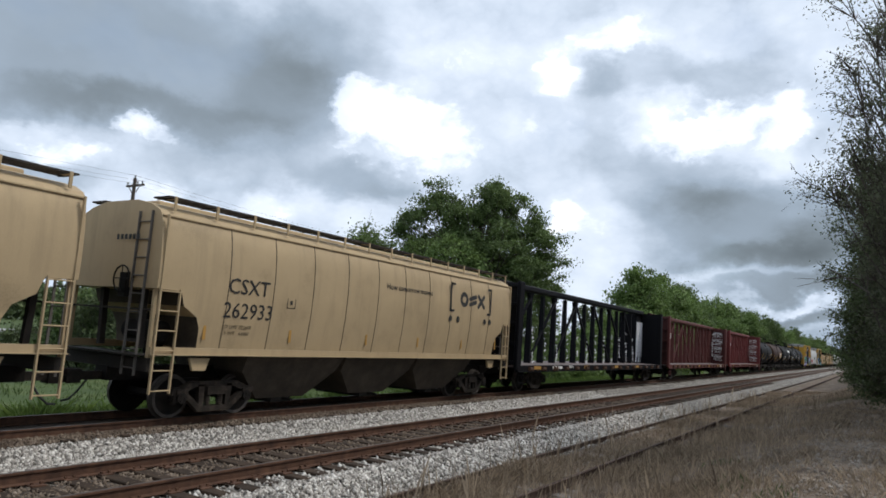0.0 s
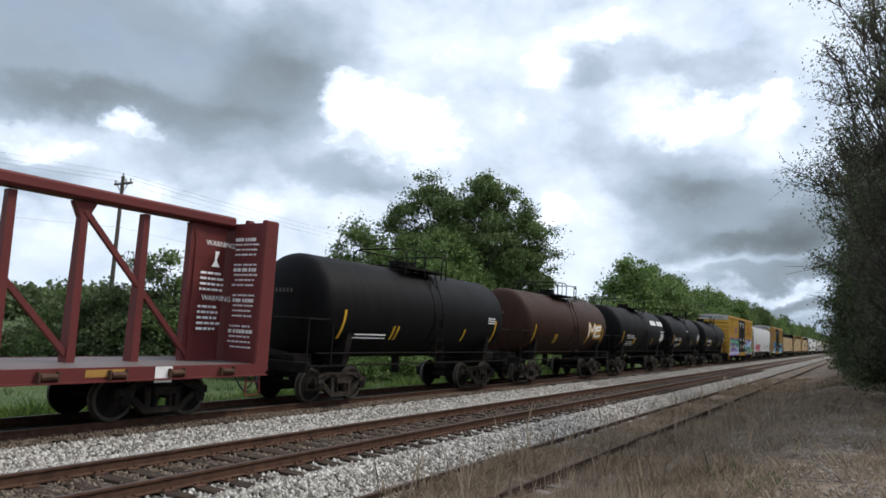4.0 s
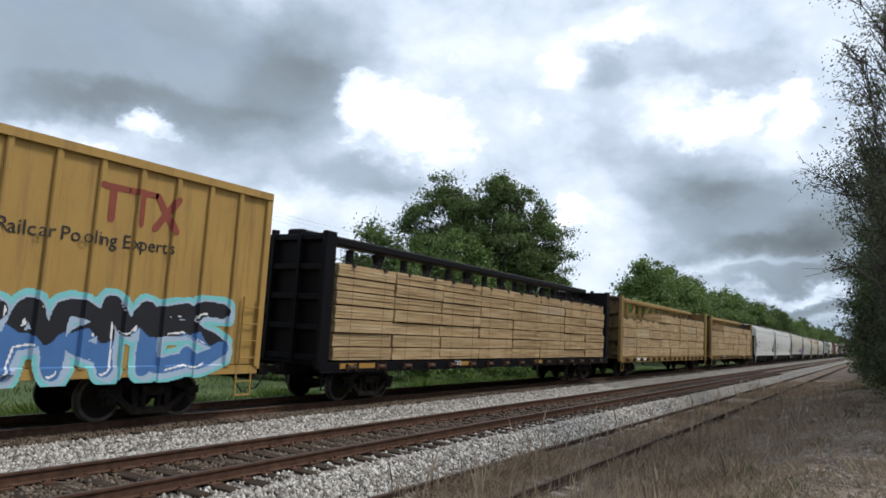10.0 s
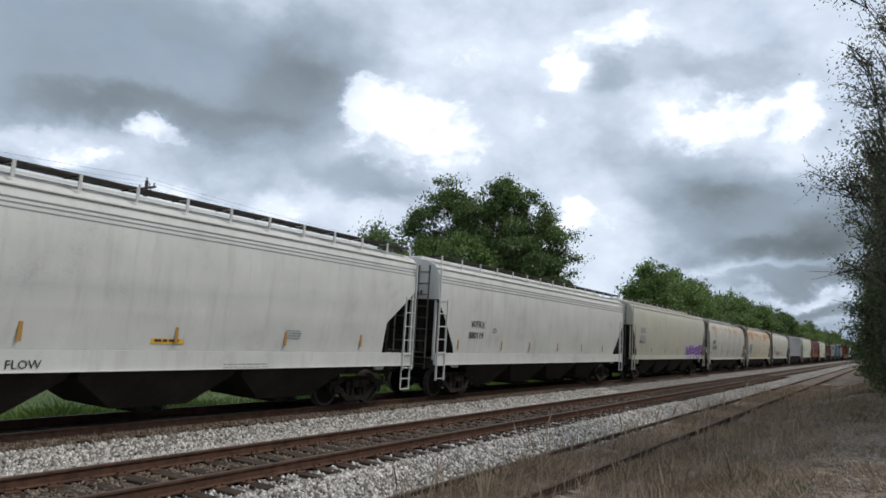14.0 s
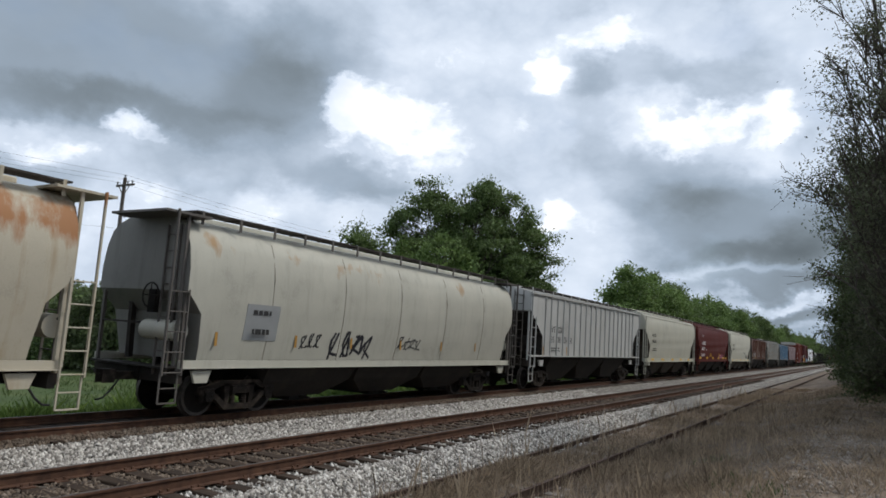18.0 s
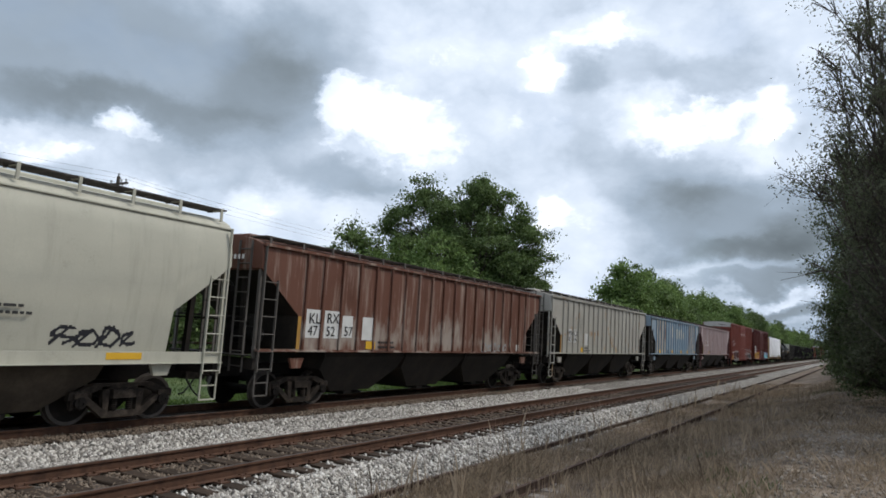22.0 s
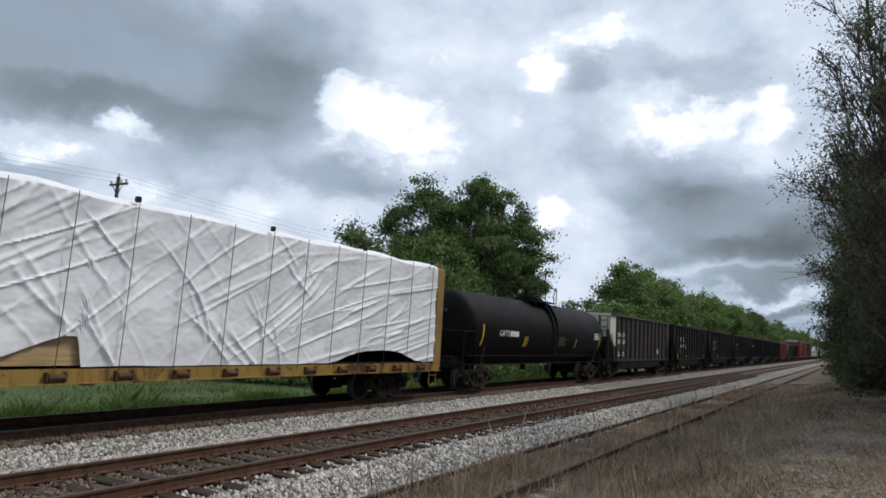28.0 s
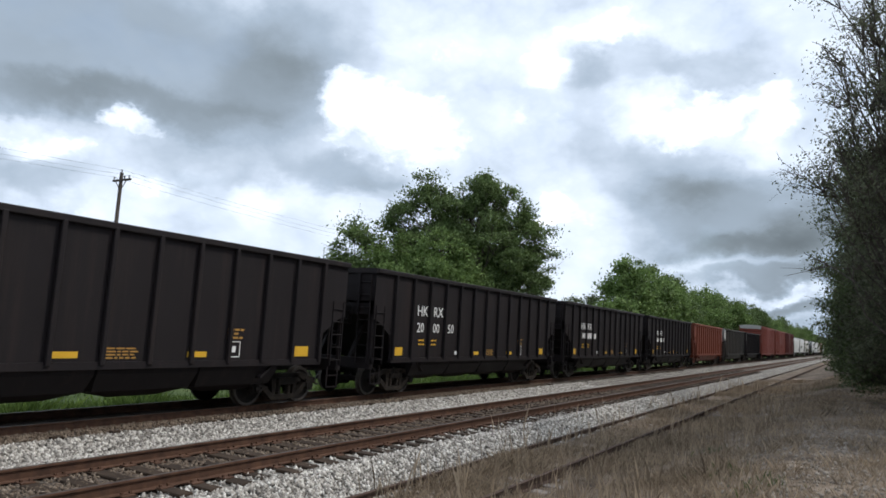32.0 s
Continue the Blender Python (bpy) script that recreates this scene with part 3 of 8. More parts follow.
def throw_up(y0, y1, z0, z1, n, seed):
    """Strokes of n swaggering, overlapping letters with no reading."""
    rnd = random.Random(seed)
    out, w, h = [], (y1 - y0) / n, z1 - z0
    for i in range(n):
        a, b = y0 + w * (i + 0.06), y0 + w * (i + 0.94)
        lo, hi = z0 + h * rnd.uniform(0.08, 0.2), z0 + h * rnd.uniform(0.78, 0.95)
        mid = (lo + hi) / 2 + h * rnd.uniform(-0.12, 0.12)
        form = rnd.randrange(6)
        if form == 0:
            out.append([(a, lo), (a + w * 0.06, hi), (b, hi - 0.12 * h), (a + w * 0.3, mid), (b, lo + 0.1 * h), (b + 0.08 * w, lo)])
        elif form == 1:
            out.append([(b, hi), (a + 0.2 * w, hi), (a, mid + 0.14 * h), (b - 0.2 * w, mid - 0.02 * h), (b, lo + 0.16 * h), (a + 0.2 * w, lo), (a - 0.06 * w, lo + 0.1 * h)])
        elif form == 2:
            out += [[(a, lo), (a + 0.25 * w, hi - 0.15 * h), ((a + b) / 2, hi), (b - 0.14 * w, mid), (b + 0.06 * w, lo)], [(a + 0.2 * w, mid - 0.06 * h), (b - 0.1 * w, mid)]]
        elif form == 3:
            out.append([(b, hi - 0.06 * h), (a + 0.3 * w, hi), (a, mid), (a + 0.2 * w, lo + 0.06 * h), (b, lo), (b + 0.06 * w, lo + 0.22 * h)])
        elif form == 4:
            out += [[(b, hi), (a + 0.08 * w, hi - 0.08 * h), (a, mid), (a + 0.1 * w, lo), (b, lo + 0.04 * h)], [(a + 0.1 * w, mid), (b - 0.1 * w, mid + 0.03 * h)]]
        else:
            out += [[(a, lo), (a, hi), ((a + b) / 2, mid), (b, hi - 0.04 * h), (b - 0.02 * w, lo)]]
    return [rounded(line) for line in out]


def graffiti(parent, y0, y1, z0, z1, n, seed, fills, line, halo, lie, fat=0.15, label="painted graffiti in bold shapes", cell=0.022, aura=0.14):
    """Bold spray-painted shapes: a fill in two tones, lit edges, a thrown shadow, a dark line and a halo round it all."""
    strokes = throw_up(y0, y1, z0, z1, n, seed)
    tone = (z0 + z1) / 2

    def sort(Y, Z):
        d = near_strokes(Y, Z, strokes) + 0.012 * np.sin(Y * 9 + seed) * np.cos(Z * 11)
        thrown = near_strokes(Y - fat * 0.55, Z + fat * 0.5, strokes)
        wave = Z + 0.13 * np.sin(Y * 5.3 + seed) + 0.05 * np.sin(Y * 13.0 + 2 * seed)
        kind = np.full(Y.shape, -1)
        kind[(d < fat + aura) | (thrown < fat + 0.09)] = 3
        kind[(thrown < fat + 0.02) | (d < fat + 0.045)] = 2
        kind[d < fat] = 0
        kind[(d < fat) & (wave > tone)] = 1
        lit = near_strokes(Y + fat * 0.42, Z - fat * 0.42, strokes)
        kind[(d < fat * 0.86) & (lit > fat * 0.98) & (lit < fat * 1.2) & (np.sin(Y * 4.1 + seed) > -0.4)] = 4
        return kind
    decal(parent, "graffiti", y0 - 0.3, y1 + 0.35, z0 - 0.1, z1 + 0.2, sort, [*fills, line, halo, WHITE], lie, cell, label)


def scrawl(parent, y0, y1, z0, z1, n, seed, mat, lie, thick=0.022, label="thin sprayed scrawl"):
    """A tag in thin line: loops and strokes with no reading."""
    rnd = random.Random(seed)
    w, lines = (y1 - y0) / n, []
    for i in range(n):
        c, r = y0 + w * (i + 0.5), w * rnd.uniform(0.35, 0.6)
        hi, lo = z1 - (z1 - z0) * rnd.uniform(0, 0.25), z0 + (z1 - z0) * rnd.uniform(0, 0.2)
        row = []
        for k in range(9):
            a = rnd.uniform(0.5, 2.2) + k * 0.78 * rnd.choice((1, 1, 1.2))
            row.append((c + r * math.cos(a), (lo + hi) / 2 + (hi - lo) / 2 * math.sin(a)))
        lines.append(row[:rnd.randrange(5, 10)])
        lines.append([(c - r, lo), (c + r * 0.3, hi)])
    decal(parent, "graffiti", y0 - 0.2, y1 + 0.2, z0 - 0.1, z1 + 0.1, lambda Y, Z: np.where(near_strokes(Y, Z, lines) < thick, 0, -1), [mat], lie, 0.024, label)


def box_wall(posts, x=1.505, proud=1.571, bands=(), track=None):
    """Where the paint of a box car's side lies: on the wall, its posts, bands, sill and door track."""
    def lie(y, z):
        out = proud if any(abs(y - p) < 0.075 for p in posts) else x
        if any(abs(z - b) < 0.055 for b in bands):
            out = max(out, 1.5435)
        if z < 1.12:
            out = max(out, 1.537)
        if track and abs(y - track[0]) < track[1] and 1.0 < z < 1.1:
            out = max(out, 1.612)
        return out + 0.003
    return lie


def hopper_wall(style="smooth", zb=1.42, ze=4.18, posts=()):
    def lie(y, z):
        if any(abs(y - p) < 0.05 for p in posts):
            return 1.584
        return (1.468 if z < zb - 0.01 else wall_x(style, min(1, max(0, (z - zb) / (ze - zb))))) + (0.065 if z < zb + 0.02 else 0.002)
    return lie


def words(car, rows, mat, lie, squeeze=1.0, posts=False, lean=True):
    """Rows of (text, y, z, size)."""
    for text, y, z, size in rows:
        lettering(text, size, mat, car, (y, z, lie(y + 0.1, z if lean else z + size / 2) + (0.009 if lean else 0.003)), squeeze=squeeze, lie=lie if posts else None, lean=(lie(y + 0.1, z + size) - lie(y + 0.1, z)) / size if lean else 0.0)


def box_posts(half, door_y=(0.13, 4.9), posts=(7, 5)):
    d0, d1 = door_y[0] - door_y[1] / 2, door_y[0] + door_y[1] / 2
    out = []
    for a, b, n in ((-half + 0.06, d0 - 0.08, posts[0]), (d1 + 0.08, half - 0.06, posts[1])):
        out += [a + (b - a) * i / (n - 1) for i in range(n)]
    return out


def crossed_logo(car, y, z, size, lie, red, blue):
    """A plain emblem: blue chevrons that meet back to back, with red ones inside them."""
    s = size / 2

    def line(*points):
        return [(y + s * a, z + s * b) for a, b in points]
    outer = [line((-0.66, 0.95), (0.02, 0.34), (0.14, 0.0), (0.02, -0.34), (-0.66, -0.95)), line((0.3, 0.36), (0.9, 0.92)), line((0.24, -0.4), (0.8, -0.95))]
    inner = [line((-0.86, 0.62), (-0.18, 0.0), (-0.86, -0.6)), line((0.98, 0.56), (0.42, 0.02), (0.94, -0.58))]

    def sort(Y, Z):
        kind = np.full(Y.shape, -1)
        kind[near_strokes(Y, Z, outer) < s * 0.115] = 0
        kind[near_strokes(Y, Z, inner) < s * 0.13] = 1
        return kind
    decal(car, "emblem", y - s * 1.05, y + s * 1.12, z - s * 1.1, z + s * 1.1, sort, [blue, red], lie, 0.018)


def barred_mark(car, y, w, z0, z1, mat, crossing, lie):
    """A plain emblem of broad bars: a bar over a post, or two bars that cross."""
    if crossing:
        lines, thick = [[(y, z1 - 0.06), (y + w, z0)], [(y, z0), (y + w, z1 - 0.06)]], 0.07
    else:
        lines, thick = [[(y + 0.04, z1 - 0.06), (y + w, z1 - 0.06)], [(y + w / 2, z1 - 0.06), (y + w / 2, z0 + 0.04)]], 0.065
    decal(car, "emblem", y - 0.06, y + w + 0.06, z0 - 0.06, z1, lambda Y, Z: np.where(near_strokes(Y, Z, lines) < thick, 0, -1), [mat], lie, 0.02)


def inked_shapes(car, y, z, tall, wide, count, gap, mat, lie, thick):
    """A row of plain rings, waves and crossings, as a logo of that size would lie."""
    for k in range(count):
        a, r = y + k * (wide + gap), wide / 2 - thick
        if k % 4 == 0:
            line = [[(a + wide / 2 + r * math.cos(t), z + tall / 2 + (tall / 2 - thick) * math.sin(t)) for t in [i * math.tau / 20 for i in range(21)]]]
        elif k % 4 == 1:
            line = [[(a + thick, z + tall * (0.22 + 0.36 * i)), (a + wide - thick, z + tall * (0.42 + 0.36 * i))] for i in range(2)]
        elif k % 4 == 2:
            line = [[(a + thick, z + thick), (a + wide - thick, z + tall - thick)], [(a + thick, z + tall - thick), (a + wide - thick, z + thick)]]
        else:
            line = [[(a + thick, z + tall - thick), (a + wide - thick, z + tall - thick)], [(a + wide / 2, z + tall - thick), (a + wide / 2, z + thick)]]
        decal(car, "emblem", a, a + wide, z, z + tall, lambda Y, Z: np.where(near_strokes(Y, Z, line) < thick, 0, -1), [mat], lie, 0.012)


def lumber_load(car, half, rows, row_h, deck, skip=(), seed=1, cut=2.44, boards=5, stagger=0.08):
    """Packs of sawn boards stacked on both sides of the centre truss, held by steel bands."""
    rnd = random.Random(seed)

    def pack(bm, length, k):
        """One pack: boards bound flush, a groove between one layer and the next."""
        r = random.Random(k)
        h = (row_h - 0.035) / boards
        right, left = [], []
        for i in range(boards):
            a, b = 1.41 + r.uniform(-0.018, 0.012), 0.31 + r.uniform(-0.01, 0.01)
            z0, z1 = 0.035 + h * i + 0.006, 0.035 + h * (i + 1) - 0.006
            right += [(a - 0.03, z0 - 0.006), (a, z0), (a, z1), (a - 0.03, z1 + 0.006)]
            left += [(b + 0.03, z0 - 0.006), (b, z0), (b, z1), (b + 0.03, z1 + 0.006)]
        right, left = [right[0]] + [p for i, p in enumerate(right[1:], 1) if p[1] - right[i - 1][1] > 1e-4 or p[0] != right[i - 1][0]], left
        prism(bm, right + left[::-1], -length / 2 + 0.032, length / 2 - 0.028, "y")
    y0 = -half + 0.52
    n = int((2 * half - 1.1) / cut)
    for side in (1, -1):
        for r in range(rows):
            shift = rnd.uniform(-stagger, stagger)
            for c in range(n):
                if (r, c) in skip or (side < 0 and r == rows - 1 and (r - 1, c) in skip):
                    continue
                k = rnd.randrange(4)
                y = y0 + (c + 0.5) * (2 * half - 1.04) / n + (shift if 0 < c < n - 1 else 0)
                length = (2 * half - 1.04) / n
                mat = LUMBER_END if rnd.random() < 0.05 else LUMBER
                me = shared(("pack", mat.name, round(length, 2), k, row_h, boards), "lumber_pack", mat, lambda bm: pack(bm, length, k))
                m = Matrix.Translation((rnd.uniform(-0.06, 0.015), y + rnd.uniform(-0.02, 0.02), deck + r * row_h)) @ (Matrix() if side > 0 else Matrix.Rotation(math.pi, 4, "Z"))
                part("lumber_pack", me, None, car, "", m)
    top = deck + rows * row_h
    for c in range(n):
        for k in (0.24, 0.78):
            y = y0 + (c + k) * (2 * half - 1.04) / n
            t = top - (row_h if (rows - 1, c) in skip else 0)
            part("tie_cable", shared(("cable", round(t, 2), deck), "tie_cable", BAND, lambda bm: (box(bm, (1.432, 0, (deck - 0.1 + t) / 2), (0.006, 0.009, t - deck + 0.1)), bar(bm, (1.42, 0, t), (0.2, 0, t + 0.35), 0.016), box(bm, (1.40, 0, t - 0.02), (0.12, 0.09, 0.1)))), None, car, "", (0, y, 0))


def wrapped_load(car, half, deck):
    """A load under a white wrap: long diagonal folds, lashed by dark bands, torn open at the foot in one place."""
    y0, y1, top = -half + 2.25, half - 0.35, 4.46
    ny, nz = 560, 100
    rng = np.random.default_rng(12)
    Y, K = np.meshgrid(np.linspace(y0, y1, ny + 1), np.linspace(0, 1, nz + 1), indexing="ij")
    lift = np.array([0.12 * noise.noise((float(y) * 0.7, 0, 1)) for y in Y[:, 0]])[:, None]
    roll = np.array([0.10 * noise.noise((float(y) * 0.6, 3, 0)) for y in Y[:, 0]])[:, None]
    tear = np.where(Y < -1.62, np.clip((Y + 3.4) / 1.5, 0, 1), np.clip(1 - (Y + 1.62) / 0.12, 0, 1))
    foot = deck + 0.03 + 0.3 * lift + 0.55 * tear + 0.34 * np.exp(-((Y - 7.7) / 1.7) ** 4)
    A = np.clip((K - 0.82) / 0.18, 0, 1)
    Z = np.where(K < 0.82, foot + (top - 0.18 - foot) * K / 0.82, top - 0.18 + 0.18 * np.sin(np.minimum(1, A * 2.2) * math.pi / 2) + 0.12 * np.maximum(0, A - 0.4) + roll)
    X = 1.44 - 1.5 * A ** 1.3
    fold = np.zeros_like(X)
    for k in range(150):     # long folds that fan out from the lashings, each over part of the height
        fy, fz = rng.uniform(y0, y1), rng.uniform(1.2, 4.3)
        steep = (rng.uniform(0.5, 1.6), rng.uniform(-1.3, -0.3), rng.uniform(0.8, 2.6))[k % 3] if -6 < fy < 4.5 else rng.choice((rng.uniform(1.2, 3.0), rng.uniform(3, 7)))
        w, amp, span = rng.uniform(0.025, 0.085), rng.uniform(0.012, 0.05), rng.uniform(0.35, 1.3) / max(1, steep * 0.6)
        bend = rng.uniform(-0.35, 0.35)
        d = (Y - fy - steep * (Z - fz) - bend * (Z - fz) ** 2) / (w * math.hypot(1, steep))
        fold += amp * np.maximum(0, 1 - np.abs(d)) * np.exp(-((Z - fz) / span) ** 4)
    for i, y in enumerate(Y[:, 0]):
        for j in range(0, nz + 1):
            z = float(Z[i, j])
            fold[i, j] += 0.05 * noise.noise((float(y) * 0.8 - z * 0.5, z * 0.8, 5)) + 0.022 * noise.noise((float(y) * 2.1 - z * 1.6, z * 2.4, 9)) + 0.008 * noise.noise((float(y) * 5, z * 11, 2))
    X = X + fold * np.where(K < 0.9, 1.0, 0.4)
    verts = np.stack([X, Y, Z], 2).reshape(-1, 3).tolist()
    n = nz + 1
    faces = [(i * n + j, (i + 1) * n + j, (i + 1) * n + j + 1, i * n + j + 1) for i in range(ny) for j in range(nz)]
    me = bpy.data.meshes.new("wrap")
    me.from_pydata(verts, [], faces)
    me.materials.append(TARP)
    me.shade_smooth()
    me.set_sharp_from_angle(angle=radians(34))
    part("wrap", me, None, car, "crumpled white plastic wrap over the load")
    part("wrapped_block", made(lambda bm: box(bm, (0, (y0 + y1) / 2, (deck + top) / 2 - 0.1), (2.7, y1 - y0 - 0.1, top - deck - 0.3))), LUMBER, car)
    part("wrap_top", made(lambda bm: box(bm, (-0.6, (y0 + y1) / 2, (deck + top) / 2 + 0.05), (1.6, y1 - y0 - 0.04, top - deck - 0.1))), TARP, car)
    part("dark_sleeve", made(lambda bm: box(bm, (0.1, y0 - 0.38, (deck + top) / 2 - 0.02), (2.68, 0.8, top - deck - 0.08), None, 0.1)), plain("black_plastic", (0.015, 0.016, 0.02), 0.35), car)
    for r in range(5):
        part("lumber_pack", made(lambda bm: box(bm, (0.1, y0 - 1.32, deck + 0.33 + r * 0.62), (2.6, 1.05, 0.58), None, 0.012)), LUMBER, car)
    part("black_lining", made(lambda bm: box(bm, (1.2, 7.4, deck + 0.3), (0.3, 5.2, 0.6))), plain("black_plastic", (0.015, 0.016, 0.02), 0.35), car)
    for k in range(16):
        y = y0 + 0.7 + k * (y1 - y0 - 1.2) / 15
        if k % 3 == 0:
            part("corner_clip", made(lambda bm: box(bm, (1.46, y + 0.05, top - 0.04), (0.12, 0.1, 0.12), None, 0.02)), plain("black_plastic", (0.015, 0.016, 0.02), 0.35), car)
        part("lashing", made(lambda bm: bar(bm, (1.52, y, deck - 0.1), (1.53, y + 0.05, top - 0.12), 0.012)), BAND, car)


def end_number(car, half, z, x0=-0.2, mat=None, width=0.7):
    """Small print across the end of a car that cannot be read."""
    bm = bmesh.new()
    for i in range(6):
        box(bm, (x0 + width * i / 5, -half - 0.052, z), (width / 9, 0.006, 0.11))
    part("stencil", bm, mat or BLACK_INK, car)


# ---- the train ----
TRAIN = []          # (car, place of its middle along the track at 9 s)
WHEELS = {}         # wheelsets by their place in the truck
NEAR = 1.55         # the cars' near wall


def start_car(name, y9, label, category, group="freight cars of the train"):
    car = tagged(new(name), label, category, group)
    car.empty_display_size = 0.5
    car.matrix_basis = pose(TRAIN_X, y9, 0)
    TRAIN.append((car, y9))
    return car


def wheelset_shape(bm):
    rod(bm, (-0.98, 0, 0), (0.98, 0, 0), 0.085, 10)
    for s in (-1, 1):
        x = s * 0.755
        rings = [(s * -0.085, 0.485), (s * -0.055, 0.485), (s * -0.05, 0.457), (s * 0.055, 0.452), (s * 0.05, 0.385), (s * 0.02, 0.34), (s * 0.03, 0.16), (s * 0.06, 0.12), (s * 0.06, 0.02)]
        prof = [[(x + dx, r * math.cos(a), r * math.sin(a)) for a in [i * math.tau / 28 for i in range(28)]] for dx, r in rings]
        loft(bm, prof)
        rod(bm, (s * 1.0, 0, 0), (s * 1.2, 0, 0), 0.115, 12)
        for k in range(3):
            a = k * math.tau / 3
            rod(bm, (s * 1.2, 0.06 * math.cos(a), 0.06 * math.sin(a)), (s * 1.225, 0.06 * math.cos(a), 0.06 * math.sin(a)), 0.022, 6)
    for f in bm.faces:
        c = f.calc_center_median()
        r = math.hypot(c.y, c.z)
        f.material_index = 1 if 0.37 < r else 0


def frame_shape(bm):
    """One cast side frame of a truck, at x = 0, about the truck's middle."""
    w = 0.13
    top = [(-1.12, 0.50), (-1.1, 0.66), (-0.92, 0.68), (-0.62, 0.80), (0.62, 0.80), (0.92, 0.68), (1.1, 0.66), (1.12, 0.50), (0.98, 0.57), (0.8, 0.57), (0.52, 0.69), (-0.52, 0.69), (-0.8, 0.57), (-0.98, 0.57)]
    prism(bm, top, -w / 2, w / 2)
    low = [(-0.80, 0.57), (-0.68, 0.52), (-0.36, 0.27), (0.36, 0.27), (0.68, 0.52), (0.80, 0.57), (0.80, 0.44), (0.72, 0.40), (0.42, 0.15), (-0.42, 0.15), (-0.72, 0.40), (-0.80, 0.44)]
    prism(bm, low, -w / 2 - 0.01, w / 2 + 0.01)
    for s in (-1, 1):
        prism(bm, [(s * 0.30, 0.22), (s * 0.40, 0.22), (s * 0.46, 0.74), (s * 0.30, 0.74)], -w / 2, w / 2)
        box(bm, (0, s * 0.889, 0.585), (0.2, 0.26, 0.1))
        box(bm, (0.0, s * 1.02, 0.44), (0.1, 0.07, 0.22))
    box(bm, (0, 0, 0.60), (0.24, 0.5, 0.17))


def spring_shape(bm):
    rings = []
    for k in range(13):
        r = 0.078 if k % 2 else 0.055
        rings.append([(r * math.cos(a), r * math.sin(a), 0.275 + k * 0.021) for a in [i * math.tau / 8 for i in range(8)]])
    loft(bm, rings)


def truck_shape(bm):
    box(bm, (0, 0, 0.62), (2.3, 0.36, 0.2), None, 0.03)
    box(bm, (0, 0, 0.74), (0.6, 0.42, 0.1))
    for s in (-1, 1):
        bar(bm, (-0.8, s * 0.42, 0.42), (0.8, s * 0.42, 0.42), 0.09)
        box(bm, (0.74, s * 0.44, 0.44), (0.1, 0.06, 0.3))
        box(bm, (-0.74, s * 0.44, 0.44), (0.1, 0.06, 0.3))


def truck(car, y):
    """A two-axle truck: bolster, two side frames with springs, two wheelsets."""
    t = part("truck", shared("truck", "truck", STEEL, truck_shape), None, car, "", (0, y, 0))
    for s in (-1, 1):
        f = part("side_frame", shared("side_frame", "side_frame", TRUCK, frame_shape), None, t, "", (s * 1.08, 0, 0))
        if s > 0:
            for dy in (-0.17, 0.17):
                part("spring", shared("spring", "spring", TRUCK, spring_shape), None, t, "", (s * 1.1, dy, 0))
        w = part("wheelset", shared("wheelset", "wheelset", [STEEL, TREAD], wheelset_shape, 40), None, t, "", (0, s * 0.889, 0.457))
        WHEELS.setdefault(s, []).append(w)
    return t


def coupler_shape(bm):
    bar(bm, (0, 0, 0.86), (0, 0.62, 0.86), 0.15, 0.17)
    prism(bm, [(-0.16, 0.55), (0.12, 0.55), (0.17, 0.78), (0.06, 0.86), (0.02, 0.74), (-0.10, 0.72), (-0.16, 0.84)], 0, 0.28, "y")
    bm.verts.ensure_lookup_table()
    for v in bm.verts[-14:]:
        v.co = (v.co.x, v.co.z, 0.72 + v.co.y)


def hose_shape(bm):
    pts = [(0.3, 0.15, 0.75), (0.32, 0.32, 0.5), (0.28, 0.5, 0.36), (0.22, 0.68, 0.34)]
    for a, b in zip(pts, pts[1:]):
        rod(bm, a, b, 0.022, 6)


def gear(car, half, truck_y, reach=0.75, sill=True, sill_z=0.92):
    """What every car has below: centre sill, two trucks, couplers and air hoses."""
    if sill:
        part("centre_sill", made(lambda bm: box(bm, (0, 0, sill_z), (0.42, 2 * half, 0.3))), STEEL, car)
    for s in (-1, 1):
        truck(car, s * truck_y)
        m = Matrix.Translation((0, s * (half + reach - 0.78), 0)) @ (Matrix() if s > 0 else Matrix.Rotation(math.pi, 4, "Z"))
        part("coupler", shared("coupler", "coupler", TRUCK, coupler_shape), None, car, "", m)
        part("air_hose", shared("air_hose", "air_hose", WIRE, hose_shape), None, car, "", m)


def rung_mesh(mat, w):
    return shared(("rung", mat.name, w), "rung", mat, lambda bm: rod(bm, (0, -w / 2, 0), (0, w / 2, 0), 0.014, 6))


def side_ladder(car, mat, y, z0, z1, x=NEAR + 0.06, w=0.42, steps=None, name="ladder"):
    """A ladder on the near side: two stiles and its rungs."""
    key = ("stiles", mat.name, round(z1 - z0, 2), w)

    def stiles(bm):
        for s in (-1, 1):
            box(bm, (0, s * w / 2, (z1 - z0) / 2), (0.05, 0.025, z1 - z0))
    lad = part(name, shared(key, name, mat, stiles), None, car, "", (x, y, z0))
    n = steps or max(2, round((z1 - z0) / 0.36))
    for i in range(n):
        part("rung", rung_mesh(mat, w), None, lad, "", (0.02, 0, (z1 - z0) * (i + 0.4) / n))
    return lad


